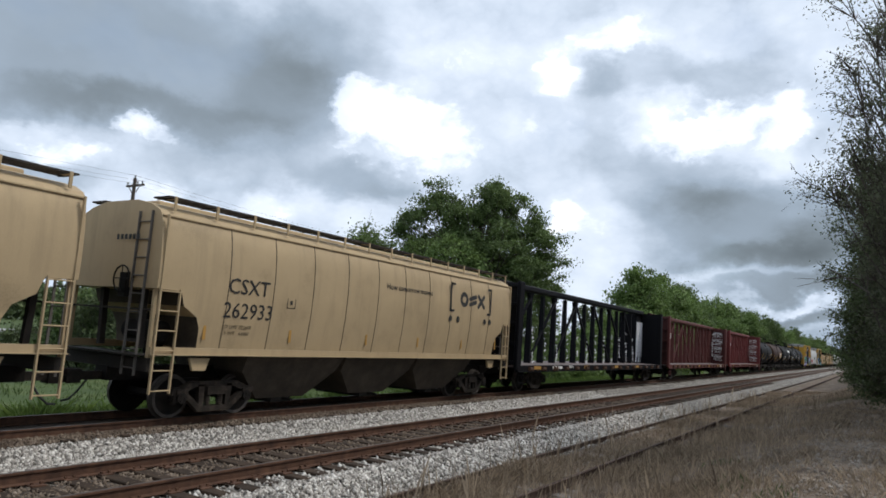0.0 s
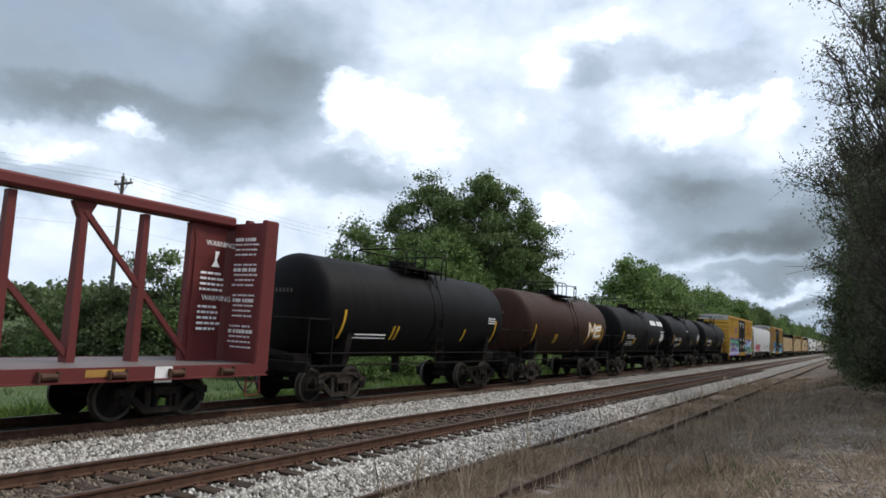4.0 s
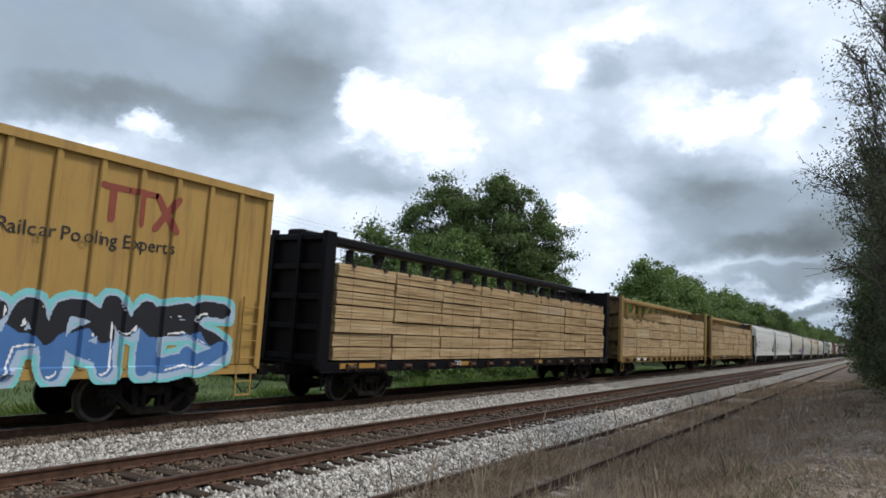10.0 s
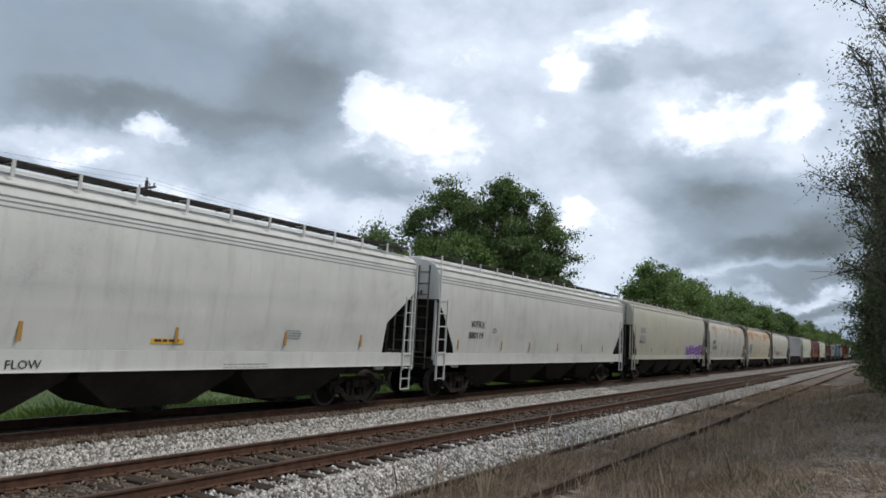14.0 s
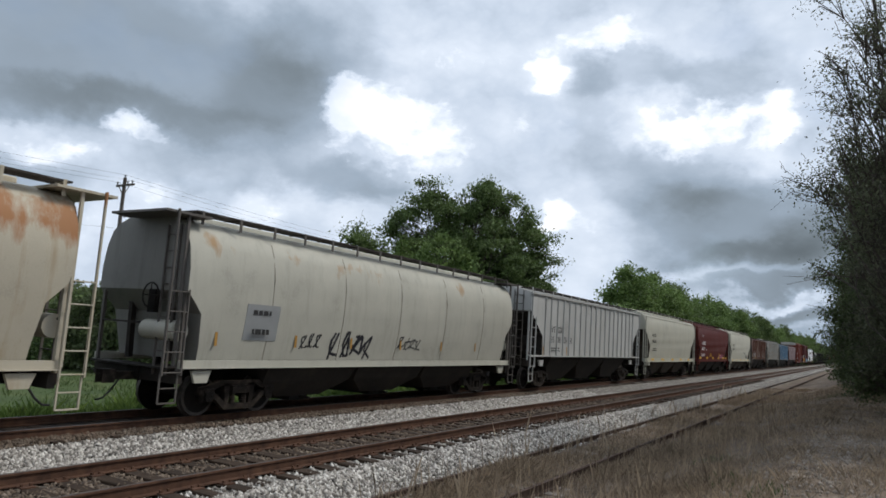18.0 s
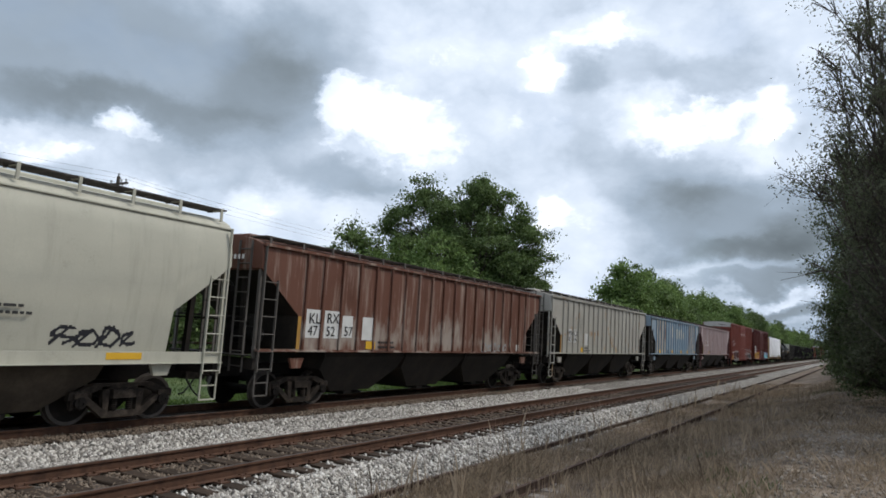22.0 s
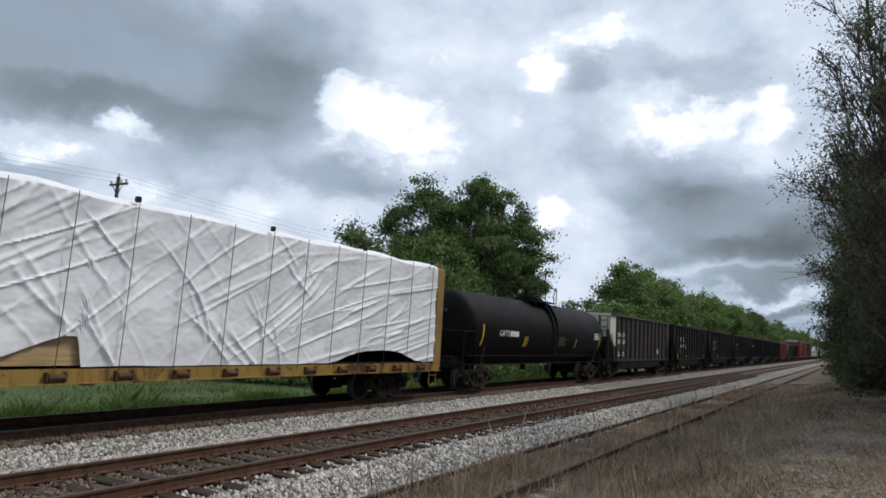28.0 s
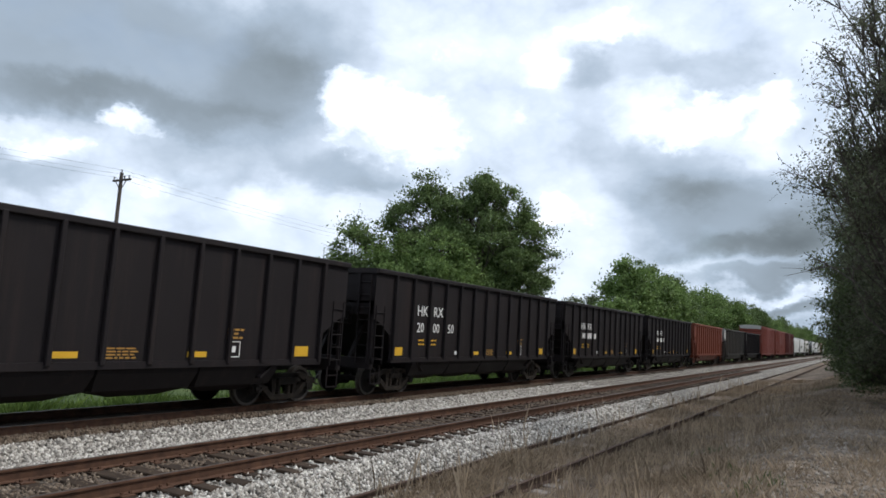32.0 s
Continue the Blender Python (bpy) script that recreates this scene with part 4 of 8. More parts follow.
def corner_ladder(car, mat, y, d, z0, z1, z2, x=1.55, w=0.46):
    """A ladder at a car's corner: one stile runs up to the eaves, the other ends lower; d points away from the end."""
    lad = part("ladder", shared(("corner", mat.name, d, round(z1 - z0, 2), round(z2 - z0, 2), w), "ladder", mat, lambda bm: (box(bm, (0, 0, (z1 - z0) / 2), (0.06, 0.032, z1 - z0)), box(bm, (0, d * w, (z2 - z0) / 2), (0.06, 0.028, z2 - z0)))), None, car, "", (x, y, z0))
    n = max(3, round((z2 - z0) / 0.37))
    for i in range(n):
        part("rung", rung_mesh(mat, w), None, lad, "", (0.02, d * w / 2, 0.06 + (z2 - z0 - 0.12) * i / (n - 1)))


def post_places(half, n):
    """Where the side posts of a ribbed hopper stand: the outermost panels are narrower."""
    a, b = half - 1.58, half - 2.24
    return [-a] + [-b + 2 * b * i / (n - 3) for i in range(n - 2)] + [a]


def end_ladder(car, mat, y, z0, z1, x=1.2, w=0.42):
    """A ladder on a car's end, its rungs across the track."""
    key = ("end_stiles", mat.name, round(z1 - z0, 2), w)

    def stiles(bm):
        for s in (-1, 1):
            box(bm, (s * w / 2, 0, (z1 - z0) / 2), (0.025, 0.05, z1 - z0))
    lad = part("ladder", shared(key, "ladder", mat, stiles), None, car, "", (x, y, z0))
    n = max(2, round((z1 - z0) / 0.36))
    for i in range(n):
        part("rung", rung_mesh(mat, w), None, lad, "", Matrix.Translation((0, 0, (z1 - z0) * (i + 0.4) / n)) @ Matrix.Rotation(math.pi / 2, 4, "Z"))


def stirrup(car, mat, y, x=NEAR - 0.02, z0=0.45, z1=1.05, w=0.42):
    def shape(bm):
        for s in (-1, 1):
            bar(bm, (0, s * w / 2, z0), (0, s * w / 2, z1), 0.03)
        bar(bm, (0, -w / 2, z0), (0, w / 2, z0), 0.03)
        bar(bm, (0, -w / 2, z0 + 0.3), (0, w / 2, z0 + 0.3), 0.025)
    part("step", shared(("step", mat.name, z0, z1, w), "step", mat, shape), None, car, "", (x, y, 0))


def brake_wheel(car, y, z, x=0.45):
    def shape(bm):
        n = 14
        for i in range(n):
            a, b = i * math.tau / n, (i + 1) * math.tau / n
            rod(bm, (0.27 * math.cos(a), 0, 0.27 * math.sin(a)), (0.27 * math.cos(b), 0, 0.27 * math.sin(b)), 0.018, 5)
        for i in range(4):
            a = i * math.pi / 2
            rod(bm, (0, 0, 0), (0.27 * math.cos(a), 0, 0.27 * math.sin(a)), 0.012, 5)
        box(bm, (0, 0.12, -0.12), (0.22, 0.18, 0.5))
    part("brake_wheel", shared("brake_wheel", "brake_wheel", STEEL, shape), None, car, "", (x, y, z))


# widths of the walls by height: (height as a share of the wall, half width)
WALLS = {"smooth": ((0, 1.42), (0.15, 1.475), (0.35, 1.535), (0.6, 1.56), (0.8, 1.535), (0.92, 1.49), (1.0, 1.43)),
         "round": ((0, 1.36), (0.2, 1.47), (0.45, 1.555), (0.7, 1.56), (0.88, 1.47), (1.0, 1.32)),
         "flat": ((0, 1.52), (0.25, 1.52), (0.5, 1.52), (0.75, 1.52), (0.9, 1.52), (1.0, 1.50))}
ROOFS = {"smooth": ((1.34, 0.12), (1.06, 0.25), (0.55, 0.36)), "round": ((1.1, 0.18), (0.8, 0.29), (0.4, 0.36)), "flat": ((1.2, 0.12), (0.8, 0.20), (0.4, 0.26))}
CUTS = {"smooth": ((0.0, 1.10), (0.10, 1.02), (0.45, 0.55), (0.8, 0.02), (1.0, 0.0)),
        "deep": ((0.0, 1.72), (0.35, 1.25), (0.9, 0.55), (1.15, 0.25), (1.25, 0.0)),
        "slant": ((0.0, 1.92), (0.06, 1.88), (0.7, 1.38), (1.38, 0.85), (1.40, 0.0)),
        "oct": ((0.0, 1.48), (0.21, 1.24), (0.42, 1.01), (0.52, 0.30), (0.54, 0.0)),
        "tear": ((0.0, 1.18), (0.58, 1.16), (0.68, 0.87), (1.04, 0.66), (1.15, 0.42), (1.18, 0.0))}


def wall_x(style, share):
    rows = WALLS[style]
    for (a, xa), (b, xb) in zip(rows, rows[1:]):
        if share <= b:
            return xa + (xb - xa) * (share - a) / (b - a)
    return rows[-1][1]


def hopper_shell(bm, half, zb, ze, style, cut):
    """The load box of a covered hopper: bowed walls, a low roof, and lower corners cut away at the ends."""
    rings, k = [], 9
    ends = [(-half + dy, dz) for dy, dz in CUTS[cut]]
    for y, dz in ends + [(-y, dz) for y, dz in ends[::-1]]:
        right = []
        for i in range(k):
            z = zb + dz + (ze - zb - dz) * i / (k - 1)
            right.append((wall_x(style, (z - zb) / (ze - zb)), z))
        roof = [(x, ze + dz2) for x, dz2 in ROOFS[style]]
        ring = right + roof
        rings.append([(x, y, z) for x, z in ring] + [(-x, y, z) for x, z in ring[::-1]])
    loft(bm, rings)
    bm.normal_update()
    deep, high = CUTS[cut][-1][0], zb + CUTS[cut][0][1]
    for f in bm.faces:       # grime and shade coloured into the slope sheets under the ends
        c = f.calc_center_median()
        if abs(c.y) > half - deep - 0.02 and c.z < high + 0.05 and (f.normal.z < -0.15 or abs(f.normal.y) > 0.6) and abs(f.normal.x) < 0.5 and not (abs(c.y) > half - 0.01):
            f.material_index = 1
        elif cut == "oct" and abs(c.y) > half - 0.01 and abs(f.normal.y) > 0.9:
            # end faces take the darker paint that holds their shade
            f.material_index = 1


def bay_shape(bm, w, zb, foot=0.32):
    """A discharge bay below the load box."""
    a = w / 2
    loft(bm, [[(x, -y, z), (x, y, z), (-x, y, z), (-x, -y, z)] for x, y, z in ((1.42, a, zb), (1.40, a, zb - 0.2), (1.2, a - 0.06, zb - 0.54), (0.85, a * 0.48, foot))])


def gate_shape(bm, foot=0.32):
    box(bm, (0, 0, foot - 0.05), (1.7, 0.62, 0.12))
    rod(bm, (0.85, 0.1, foot - 0.03), (1.15, 0.1, foot - 0.03), 0.04, 8)
    for s in (-1, 1):
        box(bm, (s * 0.8, 0, foot + 0.02), (0.05, 0.8, 0.09))


def covered_hopper(y0, y1, label, body, trim=None, style="smooth", cut="smooth", bays=3, zb=1.42, ze=4.18, posts=0, sill_mat=None, roof_mat=None, under=None,
                   post_mat=None, board=0.42, name="covered_hopper_car", ladder_mat=None, seams=0, sill_tall=0.24, slope_mat=None, reach=0.0):
    """A covered hopper from y0 to y1 (at 9 s). Returns the car and its half length."""
    car = start_car(name, (y0 + y1) / 2, label, "railway car")
    half = (y1 - y0) / 2
    trim, under = trim or body, under or body
    lad = ladder_mat or trim
    trim_dirty = ladder_mat or DARK_LADDER
    wall = "flat" if style == "flat" else style
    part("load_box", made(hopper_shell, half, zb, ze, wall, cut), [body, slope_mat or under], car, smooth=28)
    for s in (-1, 1):        # the web under the slope sheet
        e = s * half
        c = CUTS[cut]
        part("end_web", made(lambda bm: prism(bm, [(e - s * c[1][0] - s * 0.35, zb - 0.2), (e - s * c[1][0] - s * 0.35, zb + c[2][1] * 0.95), (e - s * (c[-1][0] + 0.2), zb + 0.1), (e - s * (c[-1][0] + 0.2), zb - 0.2)], -0.03, 0.03)), STEEL, car)
    inner = half - (2.4 if bays > 3 else 2.6)
    w = 2 * inner / bays
    for i in range(bays):
        y = -inner + w * (i + 0.5)
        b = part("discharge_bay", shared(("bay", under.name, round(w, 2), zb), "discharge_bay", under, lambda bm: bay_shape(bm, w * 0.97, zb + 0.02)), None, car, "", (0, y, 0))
        part("outlet_gate", shared("gate", "outlet_gate", STEEL, gate_shape), None, b)
    smat = sill_mat or trim
    for s in (-1, 1):
        x = s * (1.50 if style != "round" else 1.47)
        part("side_sill", shared(("sill", smat.name, round(half, 1), s, style, zb), "side_sill", smat, lambda bm: (box(bm, (x, 0, zb + 0.02 - sill_tall / 2), (0.06, 2 * half - 0.05, sill_tall)), box(bm, (x + s * 0.03, 0, zb + 0.03 - sill_tall), (0.11, 2 * half - 0.05, 0.02)))), None, car)
    gear(car, half, half - 2.05, 0.72)
    # roof: hatch trough and running boards on brackets
    zr = ze + ROOFS[wall][-1][1]
    part("hatch_cover", made(lambda bm: box(bm, (0, 0, zr + 0.05), (0.75, 2 * half - 1.2, 0.14), None, 0.03)), roof_mat or body, car)
    zt = ze + board
    for s in (-1, 1):
        bx = s * (1.12 if wall != "flat" else 1.15)
        b = part("running_board", shared(("board", trim.name, round(half, 1), s, wall, round(zt, 2)), "running_board", BOARD, lambda bm: [box(bm, (bx + dx, 0, zt), (0.05, 2 * half - 0.3, 0.035)) for dx in (-0.24, -0.16, -0.08, 0, 0.08, 0.16, 0.24)] + [box(bm, (bx, (i / 14 - 0.5) * (2 * half - 0.5), zt - 0.02), (0.52, 0.03, 0.03)) for i in range(15)]), None, car)
        n = 15
        for i in range(n if s > 0 else 0):
            part("bracket", shared(("bracket", lad.name, wall, board), "bracket", lad, lambda bm: (box(bm, (0.0, 0, -0.13), (0.03, 0.06, 0.30)), box(bm, (-0.14, 0, -0.02), (0.3, 0.05, 0.03)))), None, b, "", (bx + 0.28, (i / (n - 1) - 0.5) * (2 * half - 0.6), zt))
    # ends
    for s in (-1, 1):
        e = s * half
        zc = zb + CUTS[cut][0][1]
        for sx in (-1, 1):
            part("end_post", shared(("epost", lad.name, round(zc, 2), zb), "end_post", lad, lambda bm: (box(bm, (0, 0, (zc + zb) / 2 - 0.05), (0.07, 0.07, zc - zb + 0.3)))), None, car, "", (sx * 1.42, e - s * 0.06, 0))
        part("end_platform", shared(("eplat", zb), "end_platform", GRIME_SHADE, lambda bm: (box(bm, (0, 0, zb - 0.34), (2.9, 0.14, 0.26)), box(bm, (0, 0, zb - 0.16), (2.7, 0.5, 0.03)))), None, car, "", (0, e - s * 0.1, 0))
        corner_ladder(car, lad, e - s * (0.08 - reach), -s, 0.62 if cut in ("tear", "deep") else 0.98, ze + (0.02 if not reach else 0.35), zc + (0.02 if cut != "slant" else -0.25))
        end_ladder(car, trim_dirty, e + s * 0.03, 0.95, ze + 0.1, 0.95)
        if reach:
            part("roof_platform", made(lambda bm: (box(bm, (0.55, e + s * 0.1, ze + 0.30), (1.9, 1.15, 0.05)), bar(bm, (1.40, e + s * 0.05, zb - 0.1), (1.40, e + s * 0.05, ze + 0.28), 0.06))), lad, car)
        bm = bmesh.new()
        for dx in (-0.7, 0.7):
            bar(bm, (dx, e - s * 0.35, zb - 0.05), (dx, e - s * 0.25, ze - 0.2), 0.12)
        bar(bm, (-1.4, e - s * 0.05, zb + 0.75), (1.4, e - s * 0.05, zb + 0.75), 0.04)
        part("end_frame", bm, GRIME_SHADE, car)
        if cut not in ("tear", "deep"):
            stirrup(car, lad, e - s * (0.3 - reach), 1.50, 0.42, 1.0)
        box_y = e - s * (CUTS[cut][-1][0] + 0.1)
        part("jacking_pad", shared(("jack", smat.name, zb), "jacking_pad", smat, lambda bm: prism(bm, [(-0.26, zb - 0.2), (0.26, zb - 0.2), (0.16, zb - 0.46), (-0.16, zb - 0.46)], 1.40, 1.47)), None, car, "", (0, box_y, 0))
    brake_wheel(car, -half - 0.12, zb + 1.35, 0.5)
    tank_mat = smat if reach else STEEL
    for s in ((-1, 1) if reach else (-1,)):
        part("air_reservoir", shared(("reservoir", tank_mat.name), "air_reservoir", tank_mat, lambda bm: rod(bm, (-0.5, 0, 0), (0.6, 0, 0), 0.22, 14), 40), None, car, "", (0.7 if reach else 0.2, s * (half - (0.1 if reach else 0.75)), zb + (0.62 if reach else 0.32)))
    if posts:
        pm = post_mat or body
        for y in post_places(half, posts):
            part("side_post", shared(("post", pm.name, zb, ze), "side_post", pm, lambda bm: box(bm, (1.545, 0, (zb + ze) / 2 - 0.02), (0.07, 0.075, ze - zb - 0.06), None, 0.012)), None, car, "", (0, y, 0))
        part("roof_flange", made(lambda bm: box(bm, (1.53, 0, ze), (0.1, 2 * half, 0.07))), trim, car)
    if wall == "smooth":
        part("eave", made(lambda bm: [box(bm, (sx * 1.445, 0, ze + 0.01), (0.05, 2 * half - 0.02, 0.045), None, 0.01) for sx in (-1, 1)]), body, car)
    if seams:
        for i in range(seams):
            y = (i + 0.5 - seams / 2) * (2 * half - 2.2) / seams

            def seam(bm):
                rows = [zb + (ze - zb) * j / 10 for j in range(11)]
                loft(bm, [[(wall_x(wall, (z - zb) / (ze - zb)) - 0.01, -0.009, z), (wall_x(wall, (z - zb) / (ze - zb)) + 0.006, -0.009, z), (wall_x(wall, (z - zb) / (ze - zb)) + 0.006, 0.009, z), (wall_x(wall, (z - zb) / (ze - zb)) - 0.01, 0.009, z)] for z in rows])
            part("weld_seam", shared(("seam", body.name, wall, zb), "weld_seam", SEAM if cut == "tear" else FAINT_SEAM, seam), None, car, "", (0, y, 0))
    return car, half


def boxcar(y0, y1, label, body, door, ze=5.08, zb=0.92, posts=(7, 5), door_y=(0.13, 4.9), roof_mat=None, end_top=None, bands=(), name="box_car", sill_steps=True):
    """A high box car with two plug doors: posts left and right of them, corrugated ends."""
    car = start_car(name, (y0 + y1) / 2, label, "railway car")
    half = (y1 - y0) / 2
    roof = [(1.56, ze - 0.1), (1.56, ze), (0.7, ze + 0.10), (0, ze + 0.13), (-0.7, ze + 0.10), (-1.56, ze), (-1.56, ze - 0.1)]
    part("roof", made(lambda bm: prism(bm, roof, -half - 0.03, half + 0.03, "y")), roof_mat or body, car)
    part("wall", made(lambda bm: box(bm, (0, 0, (zb + 0.2 + ze) / 2 - 0.05), (3.0, 2 * half, ze - zb - 0.3))), body, car)
    for s in (-1, 1):
        part("side_sill", made(lambda bm: box(bm, (s * 1.50, 0, zb + 0.09), (0.07, 2 * half, 0.19))), body, car)
        part("top_rail", made(lambda bm: box(bm, (s * 1.545, 0, ze - 0.09), (0.09, 2 * half + 0.04, 0.16))), body, car)
    gear(car, half, half - 2.35, 1.0)
    d0, d1 = door_y[0] - door_y[1] / 2, door_y[0] + door_y[1] / 2
    pm = shared(("bpost", body.name, ze), "side_post", body, lambda bm: box(bm, (1.53, 0, (zb + ze) / 2), (0.07, 0.12, ze - zb - 0.28), None, 0.02))
    for a, b, n in ((-half + 0.06, d0 - 0.08, posts[0]), (d1 + 0.08, half - 0.06, posts[1])):
        for i in range(n):
            part("side_post", pm, None, car, "", (0, a + (b - a) * i / (n - 1), 0))
        for z in bands:
            part("side_band", made(lambda bm: box(bm, (1.52, (a + b) / 2, z), (0.045, b - a, 0.09), None, 0.015)), body, car)
    mid = (d0 + d1) / 2
    for i, (a, b) in enumerate(((d0, mid), (mid, d1))):
        d = part("plug_door", made(lambda bm: box(bm, (1.53, (a + b) / 2, (zb + ze) / 2 + 0.03), (0.07, b - a - 0.03, ze - zb - 0.42), None, 0.015)), door, car)

        def bars(bm):
            for z in (zb + 0.55, zb + 1.5, zb + 2.45, zb + 3.3):
                box(bm, (1.58, (a + b) / 2, z), (0.05, b - a - 0.1, 0.08), None, 0.015)
        part("door_panel_rib", made(bars), door, d)
        for k in (0.22, 0.78):
            part("lock_rod", made(lambda bm: rod(bm, (1.62, a + (b - a) * k, zb + 0.25), (1.62, a + (b - a) * k, ze - 0.35), 0.022, 6)), door, d)
        part("door_handle", made(lambda bm: (box(bm, (1.63, (a + b) / 2, zb + 1.15), (0.05, 0.75, 0.05)), box(bm, (1.63, (a + b) / 2, zb + 1.3), (0.04, 0.06, 0.35)))), door, d)
    part("door_track", made(lambda bm: [box(bm, (1.58, mid, zb + 0.13), (0.06, door_y[1] * 1.55, 0.06))] + [box(bm, (1.54, d0 - 1.0 + i * 0.33, zb - 0.05), (0.05, 0.16, 0.2)) for i in range(int((door_y[1] + 2) / 0.33))]), body, car)
    for s in (-1, 1):
        e = s * half
        for k in range(8):
            part("end_rib", shared(("erib", body.name), "end_rib", body, lambda bm: prism(bm, [(-0.07, -0.15), (0.07, -0.07), (0.07, 0.07), (-0.07, 0.15)], -1.48, 1.48)), None, car, "", Matrix.Translation((0, e, zb + 0.55 + k * 0.42)) @ (Matrix() if s > 0 else Matrix.Rotation(math.pi, 4, "Z")))
        part("end_top_panel", made(lambda bm: box(bm, (0, e + s * 0.02, ze - 0.22), (3.06, 0.05, 0.46))), end_top or body, car)
        for x in (-1.5, 1.5):
            part("corner_post", made(lambda bm: box(bm, (x, e, (zb + ze) / 2), (0.1, 0.1, ze - zb - 0.2))), body, car)
        side_ladder(car, body, e - s * 0.35, zb + 0.2, zb + 1.7, 1.57, 0.44, 4)
        end_ladder(car, body, e + s * 0.1, zb + 0.15, zb + 1.5, 1.15)
        stirrup(car, body, e - s * 0.35, 1.5, 0.45, zb + 0.05)
        part("end_sill", made(lambda bm: box(bm, (0, e, zb), (2.9, 0.12, 0.3))), STEEL, car)
    brake_wheel(car, -half - 0.2, 2.3, -0.5)
    return car, half


def centerbeam(y0, y1, label, paint_mat, deck_mat=None, ze=4.60, deck=1.12, posts=15, chord_mat=None, braces=True, name="centerbeam_flat_car", sill_mat=None, bulk_mat=None):
    """A flat car with bulkheads and a truss of posts along its middle."""
    car = start_car(name, (y0 + y1) / 2, label, "railway car")
    half = (y1 - y0) / 2
    bulk = bulk_mat or paint_mat
    part("deck", made(lambda bm: box(bm, (0, 0, deck - 0.04), (2.86, 2 * half, 0.08))), deck_mat or paint_mat, car)
    for s in (-1, 1):
        part("side_sill", made(lambda bm: (box(bm, (s * 1.42, 0, deck - 0.13), (0.1, 2 * half, 0.27)), box(bm, (s * 1.46, 0, deck - 0.25), (0.16, 2 * half, 0.03)))), sill_mat or paint_mat, car)
    n = 16
    for i in range(n):
        y = -half + 1.2 + i * (2 * half - 2.4) / (n - 1)
        part("tie_down_winch", shared("winch", "tie_down_winch", RAIL, lambda bm: (rod(bm, (1.53, -0.14, 0), (1.53, 0.14, 0), 0.06, 8), box(bm, (1.5, -0.17, 0), (0.14, 0.03, 0.18)), box(bm, (1.5, 0.17, 0), (0.14, 0.03, 0.18)))), None, car, "", (0, y, deck - 0.13))
        if i % 3 == 1:
            part("cross_bearer", shared("bearer", "cross_bearer", STEEL, lambda bm: prism(bm, [(-1.38, deck - 0.2), (1.38, deck - 0.2), (0.4, deck - 0.42), (-0.4, deck - 0.42)], -0.06, 0.06, "y")), None, car, "", (0, y, 0))
    gear(car, half, half - 2.5, 0.75, True, 0.86)
    top = chord_mat or paint_mat
    part("top_chord", made(lambda bm: box(bm, (0, 0, ze - 0.07), (0.5, 2 * half - 0.3, 0.26), None, 0.05)), top, car)
    span = half - 1.15
    step = 2 * span / (posts - 1)

    def post(bm):
        loft(bm, [[(0.15, -0.085, deck), (0.15, 0.085, deck), (-0.15, 0.085, deck), (-0.15, -0.085, deck)], [(0.09, -0.075, ze - 0.25), (0.09, 0.075, ze - 0.25), (-0.09, 0.075, ze - 0.25), (-0.09, -0.075, ze - 0.25)]])

    def gusset(bm):
        prism(bm, [(-0.24, ze - 0.24), (0.24, ze - 0.24), (0.09, ze - 0.55), (-0.09, ze - 0.55)], -0.09, 0.09)
    for i in range(posts):
        y = -span + i * step
        p = part("centre_post", shared(("cpost", paint_mat.name, ze), "centre_post", paint_mat, post), None, car, "", (0, y, 0))
        if i % 2 == 0:
            part("gusset", shared(("cgusset", paint_mat.name, ze), "gusset", paint_mat, gusset), None, p)
    if braces:
        mid = posts // 2
        for i in range(0, posts - 1, 2):
            a, b = ((-span + i * step, deck + 0.08), (-span + min(i + 2, posts - 1) * step, ze - 0.4))
            if i >= mid - 1:
                a, b = ((b[0], a[1]), (a[0], b[1]))
            part("brace", made(lambda bm: bar(bm, (0.06, *a), (0.06, *b), 0.10, 0.11)), paint_mat, car)
    for s in (-1, 1):
        e = s * half
        bh = part("bulkhead", made(lambda bm: box(bm, (0, e - s * 0.12, (deck + ze) / 2 - 0.05), (2.76, 0.10, ze - deck - 0.1))), bulk, car)
        for k in range(5):
            part("bulkhead_rib", shared(("bhrib", bulk.name), "bulkhead_rib", bulk, lambda bm: box(bm, (0, 0, 0), (2.72, 0.14, 0.16), None, 0.02)), None, bh, "", (0, e - s * 0.0, deck + 0.1 + k * 0.79))
        for x in (-0.5, 0.5):
            part("stiffener", shared(("bhst", bulk.name, ze, deck), "stiffener", bulk, lambda bm: box(bm, (0, 0, (ze + deck) / 2), (0.12, 0.18, ze - deck))), None, bh, "", (x, e + s * 0.02, 0))
        for x in (-1.38, 1.38):
            part("corner_post", made(lambda bm: box(bm, (x, e - s * 0.12, (deck + ze) / 2 - 0.12), (0.16, 0.44, ze - deck + 0.12), None, 0.03)), paint_mat, bh)
        part("gusset_panel", made(lambda bm: prism(bm, [(e - s * 0.3, deck), (e - s * (1.35 if s > 0 else 0.7), deck), (e - s * (1.35 if s > 0 else 0.7), ze - 0.2), (e - s * 0.3, ze - 0.1)], -0.07, 0.07)), paint_mat, bh)
        end_ladder(car, paint_mat, e + s * 0.1, 0.6, ze - 0.3, -1.15)
        stirrup(car, paint_mat, e - s * 0.35, 1.44, 0.42, deck - 0.1)
    return car, half


